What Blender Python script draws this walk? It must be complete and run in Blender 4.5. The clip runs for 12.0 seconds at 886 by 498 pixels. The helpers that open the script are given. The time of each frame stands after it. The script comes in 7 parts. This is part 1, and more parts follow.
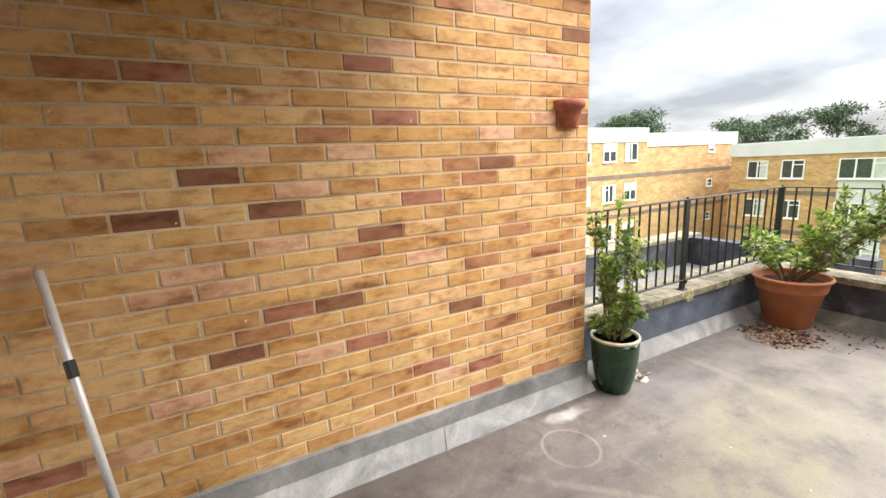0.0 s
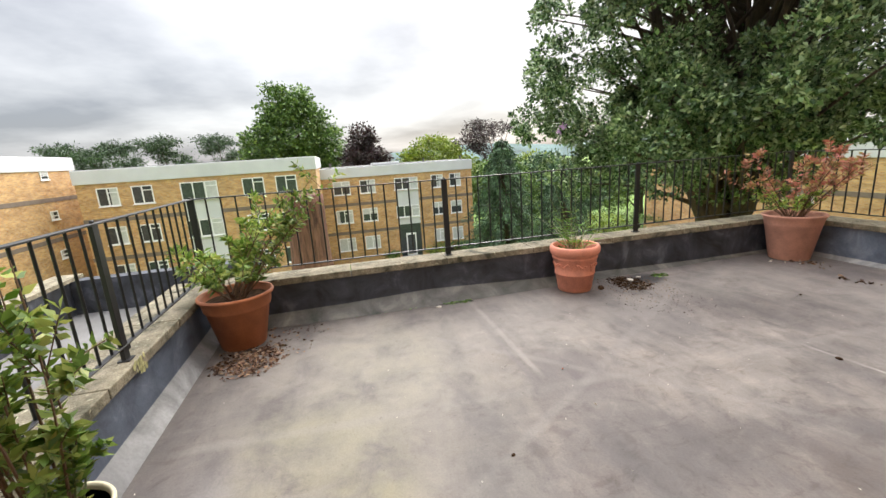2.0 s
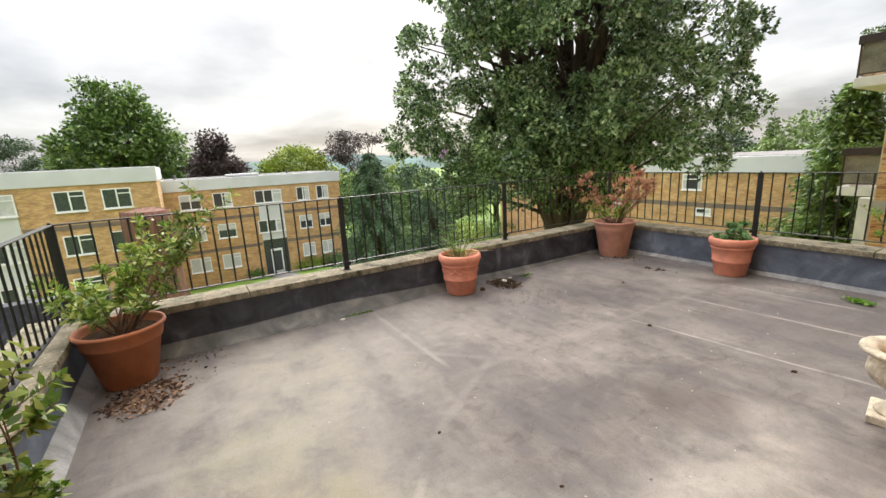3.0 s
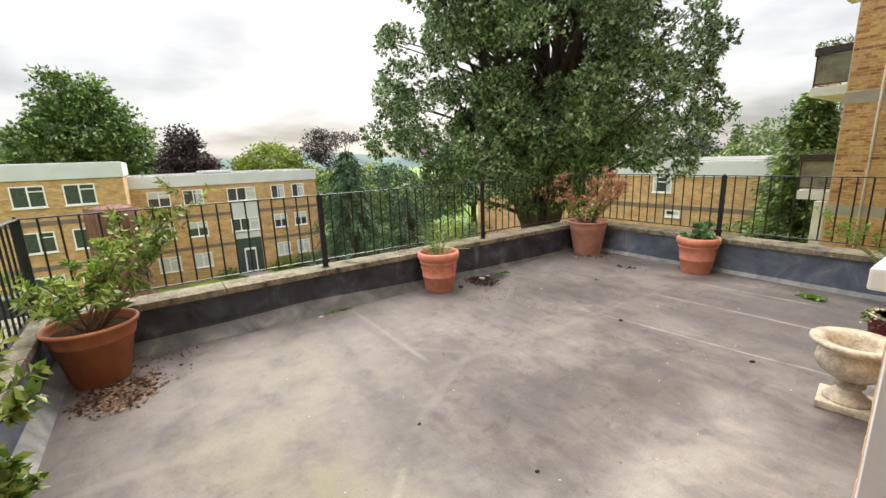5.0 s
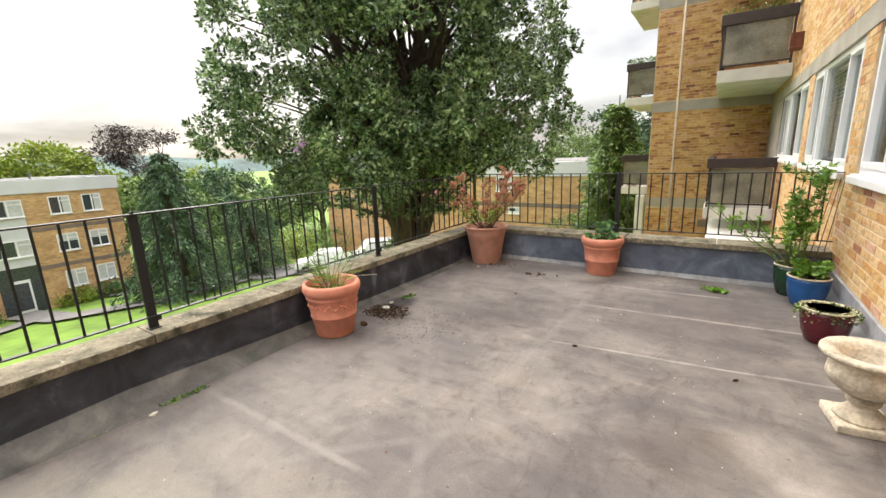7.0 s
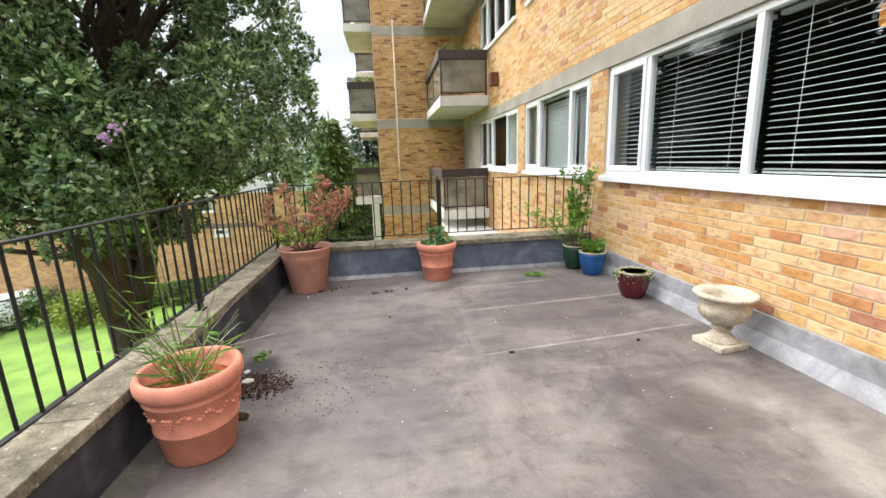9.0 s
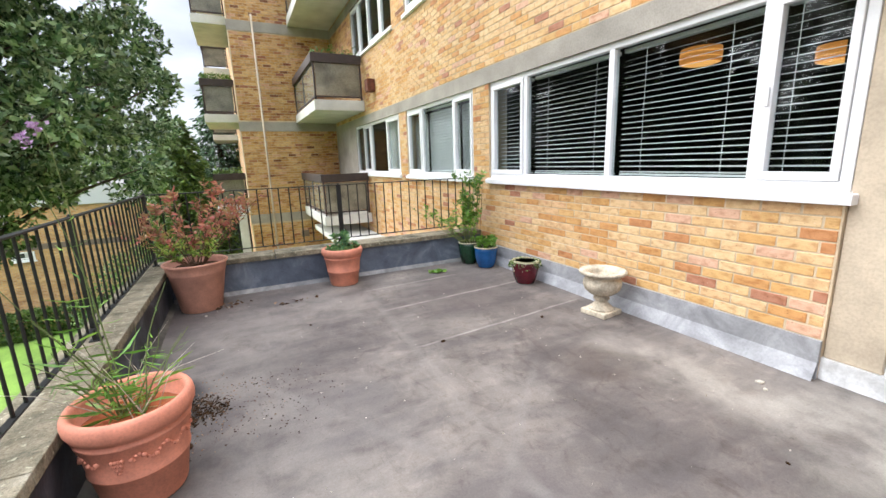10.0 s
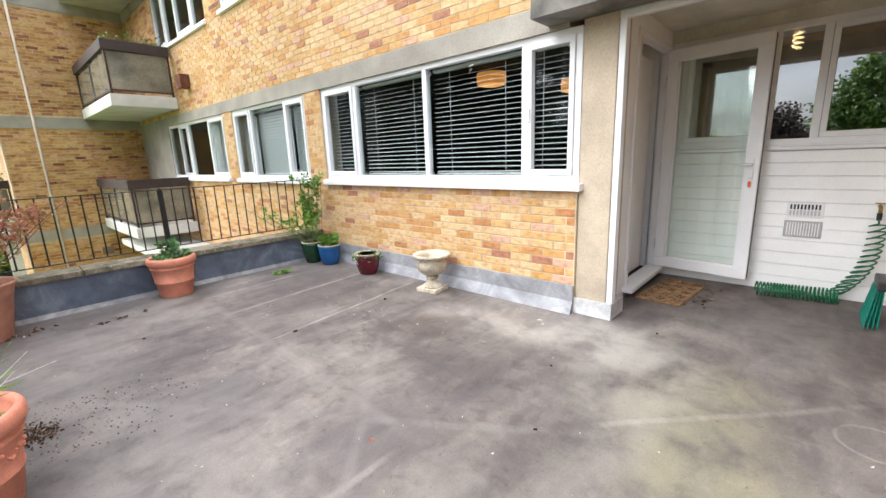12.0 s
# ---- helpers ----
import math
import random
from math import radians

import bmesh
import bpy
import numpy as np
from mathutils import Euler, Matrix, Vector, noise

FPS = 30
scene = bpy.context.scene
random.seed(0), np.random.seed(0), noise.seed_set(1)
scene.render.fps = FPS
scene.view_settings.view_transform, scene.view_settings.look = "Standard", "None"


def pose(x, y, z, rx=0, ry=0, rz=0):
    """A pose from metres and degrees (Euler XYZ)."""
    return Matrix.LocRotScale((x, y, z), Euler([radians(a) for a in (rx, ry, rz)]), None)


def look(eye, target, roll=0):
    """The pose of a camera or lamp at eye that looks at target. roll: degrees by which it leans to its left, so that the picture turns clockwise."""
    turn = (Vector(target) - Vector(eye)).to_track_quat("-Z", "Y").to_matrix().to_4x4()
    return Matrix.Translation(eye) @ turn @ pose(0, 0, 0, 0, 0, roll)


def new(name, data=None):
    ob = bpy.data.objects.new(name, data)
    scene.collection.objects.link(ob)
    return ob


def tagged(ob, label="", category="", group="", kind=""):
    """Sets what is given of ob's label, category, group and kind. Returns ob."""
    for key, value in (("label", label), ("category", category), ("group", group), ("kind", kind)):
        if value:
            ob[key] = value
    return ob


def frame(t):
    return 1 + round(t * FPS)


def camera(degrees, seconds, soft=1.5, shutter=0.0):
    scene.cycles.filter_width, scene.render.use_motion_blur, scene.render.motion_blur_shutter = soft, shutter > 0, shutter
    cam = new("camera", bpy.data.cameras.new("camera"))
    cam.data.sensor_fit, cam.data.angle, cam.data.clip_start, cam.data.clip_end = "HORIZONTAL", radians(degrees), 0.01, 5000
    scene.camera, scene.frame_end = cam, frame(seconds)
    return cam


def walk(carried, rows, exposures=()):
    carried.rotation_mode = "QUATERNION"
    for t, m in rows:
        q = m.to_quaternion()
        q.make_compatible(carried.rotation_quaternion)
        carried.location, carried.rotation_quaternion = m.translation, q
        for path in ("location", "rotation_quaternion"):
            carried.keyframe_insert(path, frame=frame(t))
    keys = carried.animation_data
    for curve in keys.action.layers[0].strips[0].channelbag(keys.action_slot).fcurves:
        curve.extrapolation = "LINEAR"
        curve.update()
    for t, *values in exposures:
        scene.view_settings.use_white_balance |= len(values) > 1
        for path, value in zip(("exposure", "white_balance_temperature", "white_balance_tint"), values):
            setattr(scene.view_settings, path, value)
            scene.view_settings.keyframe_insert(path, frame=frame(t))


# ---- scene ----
cam = camera(94.1, 12.0)
PATH = [
    (0, (1.007, 0.604, 1.506), (1.902, 2.348, 1.108), -2.9),
    (0.5, (1.277, 0.896, 1.434), (2.53, 2.398, 1.019), -3.3),
    (1, (1.481, 1.078, 1.408), (3.114, 2.156, 0.991), -3.4),
    (1.5, (1.665, 1.242, 1.391), (3.586, 1.6, 0.961), -4.0),
    (2, (1.813, 1.383, 1.367), (3.711, 0.932, 0.926), -3.8),
    (2.5, (1.723, 1.588, 1.446), (3.464, 0.704, 1.014), -3.1),
    (3, (1.601, 1.751, 1.478), (3.261, 0.721, 1.052), -2.9),
    (5, (1.56, 1.799, 1.466), (3.159, 0.678, 1.036), -2.0),
    (5.5, (1.648, 1.759, 1.446), (3.208, 0.585, 1.014), -1.9),
    (6, (1.938, 1.627, 1.417), (3.416, 0.352, 0.982), -1.9),
    (6.5, (2.296, 1.518, 1.44), (3.62, 0.085, 1.0), -2.0),
    (7, (2.688, 1.448, 1.43), (3.776, -0.171, 0.988), -2.1),
    (7.5, (3.078, 1.368, 1.378), (3.855, -0.421, 0.935), -2.2),
    (9.5, (4.591, 1.224, 1.38), (4.027, -0.648, 0.956), -1.8),
    (10, (4.781, 1.281, 1.392), (3.926, -0.478, 0.974), -1.9),
    (10.5, (4.913, 1.476, 1.404), (3.82, -0.144, 0.98), -2.4),
    (11, (5.001, 1.608, 1.365), (3.729, 0.123, 0.943), -2.3),
    (11.5, (5.029, 1.661, 1.379), (3.648, 0.28, 0.951), -2.3),
    (12, (5.036, 1.683, 1.389), (3.591, 0.369, 0.956), -2.1),
]
walk(cam, [(t, look(eye, target, roll)) for t, eye, target, roll in PATH],
     [(0, 2.0, 6700, 10), (0.5, 2.05, 6500, 10), (1, 1.76, 6500, 10), (1.5, 1.6, 6500, 10), (2.5, 1.52, 6850, 10), (3, 1.50, 6850, 10), (5, 1.52, 6900, 10), (6.5, 1.58, 7050, 10), (7.5, 1.7, 6900, 10), (9.5, 1.72, 6300, 10), (10.5, 1.6, 6150, 10), (12, 1.72, 6200, 10)])

# ---- light and world ----
world = bpy.data.worlds.new("world")
scene.world = world
world.use_nodes = True
wn = world.node_tree.nodes
wl = world.node_tree.links
sky = wn.new("ShaderNodeTexSky")
sky.sky_type = "NISHITA"
sky.sun_disc = False
SUN_EL, SUN_ROT = 38.0, 124.0
sky.sun_elevation, sky.sun_rotation = radians(SUN_EL), radians(SUN_ROT)
sky.air_density, sky.dust_density, sky.ozone_density = 1.0, 2.0, 1.0
# an overcast cloud deck over the sky
tc = wn.new("ShaderNodeTexCoord")
sep = wn.new("ShaderNodeSeparateXYZ")
wl.new(tc.outputs["Generated"], sep.inputs[0])
zz = wn.new("ShaderNodeMath"); zz.operation = "ADD"; zz.inputs[1].default_value = 0.18
wl.new(sep.outputs["Z"], zz.inputs[0])
zm = wn.new("ShaderNodeMath"); zm.operation = "MAXIMUM"; zm.inputs[1].default_value = 0.05
wl.new(zz.outputs[0], zm.inputs[0])
dv = wn.new("ShaderNodeVectorMath"); dv.operation = "DIVIDE"
cmbz = wn.new("ShaderNodeCombineXYZ")
for i in range(3):
    wl.new(zm.outputs[0], cmbz.inputs[i])
wl.new(tc.outputs["Generated"], dv.inputs[0]); wl.new(cmbz.outputs[0], dv.inputs[1])
cn = wn.new("ShaderNodeTexNoise")
cn.inputs["Scale"].default_value = 0.9; cn.inputs["Detail"].default_value = 7; cn.inputs["Roughness"].default_value = 0.5
wl.new(dv.outputs[0], cn.inputs["Vector"])
cr = wn.new("ShaderNodeValToRGB")
cr.color_ramp.elements[0].position, cr.color_ramp.elements[0].color = 0.36, (0.36, 0.38, 0.43, 1)
cr.color_ramp.elements[1].position, cr.color_ramp.elements[1].color = 0.64, (0.93, 0.95, 0.99, 1)
wl.new(cn.outputs["Fac"], cr.inputs["Fac"])
# an overcast sky is brightest overhead
hz = wn.new("ShaderNodeMapRange"); hz.inputs["From Min"].default_value, hz.inputs["From Max"].default_value = 0.0, 1.0
hz.inputs["To Min"].default_value, hz.inputs["To Max"].default_value = 3.2, 29.0
hp = wn.new("ShaderNodeMath"); hp.operation = "POWER"; hp.inputs[1].default_value = 3.0; hp.use_clamp = True
wl.new(sep.outputs["Z"], hp.inputs[0]); wl.new(hp.outputs[0], hz.inputs["Value"])
cs = wn.new("ShaderNodeVectorMath"); cs.operation = "SCALE"
wl.new(hz.outputs[0], cs.inputs["Scale"])
wl.new(cr.outputs["Color"], cs.inputs[0])
mx = wn.new("ShaderNodeMix"); mx.data_type = "RGBA"; mx.inputs["Factor"].default_value = 0.9
wl.new(sky.outputs["Color"], mx.inputs["A"]); wl.new(cs.outputs[0], mx.inputs["B"])
bg = wn.get("Background") or wn.new("ShaderNodeBackground")
bg.inputs["Strength"].default_value = 0.105
wl.new(mx.outputs["Result"], bg.inputs["Color"])
sun = new("sun", bpy.data.lights.new("sun", "SUN"))
sun.data.energy, sun.data.angle, sun.data.color = 2.2, radians(70), (1, 0.97, 0.93)
sun.matrix_world = pose(0, 0, 30, 90 - SUN_EL, 0, 180 - SUN_ROT)


# ---- materials ----
def nodes_of(name):
    m = bpy.data.materials.new(name)
    m.use_nodes = True
    nt = m.node_tree
    return m, nt, nt.nodes["Principled BSDF"]


def ramp(nt, fac, stops):
    r = nt.nodes.new("ShaderNodeValToRGB")
    el = r.color_ramp.elements
    while len(el) < len(stops):
        el.new(0.5)
    for e, (p, c) in zip(el, stops):
        e.position, e.color = p, (*c, 1)
    nt.links.new(fac, r.inputs["Fac"])
    return r.outputs["Color"]


def noise_of(nt, scale, detail=5, rough=0.55, stretch=(1, 1, 1), coord="Object", distort=0.0):
    t = nt.nodes.new("ShaderNodeTexCoord")
    mp = nt.nodes.new("ShaderNodeMapping")
    mp.inputs["Scale"].default_value = stretch
    n = nt.nodes.new("ShaderNodeTexNoise")
    n.inputs["Scale"].default_value, n.inputs["Detail"].default_value, n.inputs["Roughness"].default_value = scale, detail, rough
    n.inputs["Distortion"].default_value = distort
    if coord == "World":
        g = nt.nodes.new("ShaderNodeNewGeometry")
        nt.links.new(g.outputs["Position"], mp.inputs["Vector"])
    else:
        nt.links.new(t.outputs[coord], mp.inputs["Vector"])
    nt.links.new(mp.outputs[0], n.inputs["Vector"])
    return n.outputs["Fac"]


def mixc(nt, fac, a, b, mode="MIX"):
    m = nt.nodes.new("ShaderNodeMix")
    m.data_type, m.blend_type = "RGBA", mode
    for key, v in (("Factor", fac), ("A", a), ("B", b)):
        if isinstance(v, (int, float)):
            m.inputs[key].default_value = v
        elif isinstance(v, tuple):
            m.inputs[key].default_value = (*v, 1)
        else:
            nt.links.new(v, m.inputs[key])
    return m.outputs["Result"]


def bump(nt, b, height, strength=0.3, dist=0.01):
    n = nt.nodes.new("ShaderNodeBump")
    n.inputs["Strength"].default_value, n.inputs["Distance"].default_value = strength, dist
    nt.links.new(height, n.inputs["Height"])
    nt.links.new(n.outputs[0], b.inputs["Normal"])


def plain(name, color, rough=0.5, metal=0.0, var=0.12, scale=6.0, bumps=0.1, coord="Object", grain=60.0, spec=None):
    m, nt, b = nodes_of(name)
    big = noise_of(nt, scale, coord=coord)
    fine = noise_of(nt, grain, 3, coord=coord)
    lo = tuple(c * (1 - var * 1.6) for c in color)
    hi = tuple(min(1, c * (1 + var)) for c in color)
    c1 = ramp(nt, big, [(0.3, lo), (0.7, hi)])
    c2 = ramp(nt, fine, [(0.3, (1 - var,) * 3), (0.6, (1, 1, 1))])
    nt.links.new(mixc(nt, 1.0, c1, c2, "MULTIPLY"), b.inputs["Base Color"])
    b.inputs["Roughness"].default_value, b.inputs["Metallic"].default_value = rough, metal
    if spec is not None:
        b.inputs["Specular IOR Level"].default_value = spec
    if bumps:
        bump(nt, b, fine, bumps, 0.004)
    return m


def grey(nt, col):
    r = nt.nodes.new("ShaderNodeRGBToBW")
    nt.links.new(col, r.inputs[0])
    return r.outputs[0]


def brick_material(name, pale=False):
    """Buff bricks, one tint for each object or island."""
    m, nt, b = nodes_of(name)
    oi = nt.nodes.new("ShaderNodeObjectInfo")
    ge = nt.nodes.new("ShaderNodeNewGeometry")
    add = nt.nodes.new("ShaderNodeMath"); add.operation = "ADD"
    nt.links.new(oi.outputs["Random"], add.inputs[0]); nt.links.new(ge.outputs["Random Per Island"], add.inputs[1])
    fr = nt.nodes.new("ShaderNodeMath"); fr.operation = "FRACT"
    nt.links.new(add.outputs[0], fr.inputs[0])
    r = nt.nodes.new("ShaderNodeValToRGB")
    r.color_ramp.interpolation = "CONSTANT"
    el = r.color_ramp.elements
    cols = [(0.0, (0.62, 0.37, 0.14)), (0.13, (0.67, 0.43, 0.19)), (0.27, (0.58, 0.33, 0.12)), (0.40, (0.65, 0.40, 0.19)), (0.52, (0.55, 0.30, 0.10)),
            (0.63, (0.61, 0.36, 0.16)), (0.73, (0.50, 0.27, 0.10)), (0.83, (0.66, 0.39, 0.24)), (0.89, (0.42, 0.19, 0.085)), (0.94, (0.38, 0.155, 0.09)), (0.975, (0.25, 0.105, 0.05))]
    if pale:
        cols = [(0.0, (0.66, 0.43, 0.20)), (0.15, (0.70, 0.49, 0.26)), (0.32, (0.62, 0.38, 0.15)), (0.45, (0.68, 0.46, 0.24)), (0.58, (0.60, 0.34, 0.12)),
                (0.68, (0.66, 0.43, 0.22)), (0.78, (0.56, 0.29, 0.10)), (0.86, (0.64, 0.39, 0.26)), (0.92, (0.50, 0.23, 0.09)), (0.97, (0.42, 0.19, 0.11))]
    while len(el) < len(cols):
        el.new(0.5)
    for e, (p, c) in zip(el, cols):
        e.position, e.color = p, (*c, 1)
    nt.links.new(fr.outputs[0], r.inputs["Fac"])
    big = noise_of(nt, 14, 4, coord="World", stretch=(1, 1, 2))
    fine = noise_of(nt, 220, 4, 0.7, coord="World")
    stain = noise_of(nt, 1.3, 3, coord="World")
    c = mixc(nt, 1.0, r.outputs["Color"], ramp(nt, big, [(0.28, (0.72, 0.60, 0.50)), (0.5, (1, 1, 1)), (0.72, (1.12, 1.15, 1.22))]), "MULTIPLY")
    c = mixc(nt, 1.0, c, ramp(nt, fine, [(0.3, (0.8, 0.78, 0.74)), (0.55, (1, 1, 1))]), "MULTIPLY")
    c = mixc(nt, 1.0, c, ramp(nt, stain, [(0.3, (0.88, 0.87, 0.85)), (0.6, (1, 1, 1))]), "MULTIPLY")
    # kiln marks: dark scorched patches and pink flushes that run over part of a brick, and a few pale chips
    kiln = noise_of(nt, 5, 3, 0.6, coord="World", stretch=(1, 1, 2.4))
    c = mixc(nt, 1.0, c, ramp(nt, kiln, [(0.30, (0.85, 0.78, 0.72)), (0.42, (1, 1, 1))] if pale else [(0.30, (0.48, 0.36, 0.28)), (0.39, (0.82, 0.73, 0.64)), (0.48, (1, 1, 1))]), "MULTIPLY")
    flush = noise_of(nt, 5, 4, 0.6, coord="World", stretch=(1.3, 1.3, 3), distort=0.3)
    c = mixc(nt, 1.0, c, ramp(nt, flush, [(0.58, (1, 1, 1)), (0.70, (0.99, 0.90, 0.94))]), "MULTIPLY")
    chips = noise_of(nt, 48, 2, 0.5, coord="World")
    c = mixc(nt, grey(nt, ramp(nt, chips, [(0.735, (0, 0, 0)), (0.755, (1, 1, 1))])), c, (0.66, 0.56, 0.42))
    pits = noise_of(nt, 90, 2, 0.5, coord="World")
    c = mixc(nt, 1.0, c, ramp(nt, pits, [(0.27, (0.35, 0.28, 0.22)), (0.31, (1, 1, 1))]), "MULTIPLY")
    nt.links.new(c, b.inputs["Base Color"])
    b.inputs["Roughness"].default_value = 0.82
    bump(nt, b, fine, 0.35, 0.004)
    return m


M = {}
M["brick"] = brick_material("buff_brick")
M["brick_pale"] = brick_material("pale_buff_brick", True)
M["mortar"] = plain("mortar", (0.60, 0.475, 0.32), 0.95, var=0.2, scale=3, bumps=0.5, coord="World", grain=150)
M["concrete"] = plain("concrete", (0.38, 0.345, 0.295), 0.9, var=0.2, scale=1.5, bumps=0.4, coord="World", grain=70)
M["cream_concrete"] = plain("cream_concrete", (0.52, 0.43, 0.32), 0.9, var=0.15, scale=2.5, bumps=0.4, coord="World", grain=60)
M["white_paint"] = plain("white_paint", (0.80, 0.80, 0.81), 0.35, var=0.03, scale=3, bumps=0.02)
M["white_wood"] = plain("white_wood", (0.88, 0.88, 0.87), 0.5, var=0.05, scale=2, bumps=0.05, coord="World")
M["black_iron"] = plain("black_iron", (0.008, 0.008, 0.009), 0.5, var=0.2, scale=20, bumps=0.1)
M["grass"] = plain("grass", (0.15, 0.26, 0.035), 0.95, var=0.25, scale=0.6, bumps=0.6, coord="World", grain=20)
M["path"] = plain("path", (0.20, 0.19, 0.18), 0.95, var=0.15, scale=1, coord="World")


def line_mask(nt, pos, x0, y0, x1, y1, w):
    """1 on a worn line on the floor from one place to another, 0 off it."""
    d = Vector((x1 - x0, y1 - y0, 0))
    ln = d.length
    d.normalize()
    sub = nt.nodes.new("ShaderNodeVectorMath"); sub.operation = "SUBTRACT"; sub.inputs[1].default_value = (x0, y0, 0)
    nt.links.new(pos, sub.inputs[0])
    al = nt.nodes.new("ShaderNodeVectorMath"); al.operation = "DOT_PRODUCT"; al.inputs[1].default_value = d
    ac = nt.nodes.new("ShaderNodeVectorMath"); ac.operation = "DOT_PRODUCT"; ac.inputs[1].default_value = (-d.y, d.x, 0)
    for n in (al, ac):
        nt.links.new(sub.outputs[0], n.inputs[0])
    ab = nt.nodes.new("ShaderNodeMath"); ab.operation = "ABSOLUTE"; nt.links.new(ac.outputs["Value"], ab.inputs[0])
    m1 = nt.nodes.new("ShaderNodeMapRange"); m1.inputs["From Min"].default_value, m1.inputs["From Max"].default_value = w, w * 0.3
    nt.links.new(ab.outputs[0], m1.inputs["Value"])
    c = nt.nodes.new("ShaderNodeMath"); c.operation = "SUBTRACT"; c.inputs[1].default_value = ln / 2
    nt.links.new(al.outputs["Value"], c.inputs[0])
    ca = nt.nodes.new("ShaderNodeMath"); ca.operation = "ABSOLUTE"; nt.links.new(c.outputs[0], ca.inputs[0])
    m2 = nt.nodes.new("ShaderNodeMapRange"); m2.inputs["From Min"].default_value, m2.inputs["From Max"].default_value = ln / 2, ln / 2 - 0.15
    nt.links.new(ca.outputs[0], m2.inputs["Value"])
    mu = nt.nodes.new("ShaderNodeMath"); mu.operation = "MULTIPLY"
    nt.links.new(m1.outputs[0], mu.inputs[0]); nt.links.new(m2.outputs[0], mu.inputs[1])
    return mu.outputs[0]


def spot_mask(nt, pos, x, y, rx, ry, soft=0.6):
    """1 inside an oval patch on the floor, fading out at its edge."""
    sub = nt.nodes.new("ShaderNodeVectorMath"); sub.operation = "SUBTRACT"; sub.inputs[1].default_value = (x, y, 0)
    nt.links.new(pos, sub.inputs[0])
    sc = nt.nodes.new("ShaderNodeVectorMath"); sc.operation = "MULTIPLY"; sc.inputs[1].default_value = (1 / rx, 1 / ry, 0)
    nt.links.new(sub.outputs[0], sc.inputs[0])
    le = nt.nodes.new("ShaderNodeVectorMath"); le.operation = "LENGTH"
    nt.links.new(sc.outputs[0], le.inputs[0])
    m = nt.nodes.new("ShaderNodeMapRange"); m.interpolation_type = "SMOOTHSTEP"
    m.inputs["From Min"].default_value, m.inputs["From Max"].default_value = 1.0, 1.0 - soft
    nt.links.new(le.outputs["Value"], m.inputs["Value"])
    return m.outputs[0]


def times(nt, a, b):
    m = nt.nodes.new("ShaderNodeMath"); m.operation = "MULTIPLY"
    for i, v in enumerate((a, b)):
        if isinstance(v, (int, float)):
            m.inputs[i].default_value = v
        else:
            nt.links.new(v, m.inputs[i])
    return m.outputs[0]


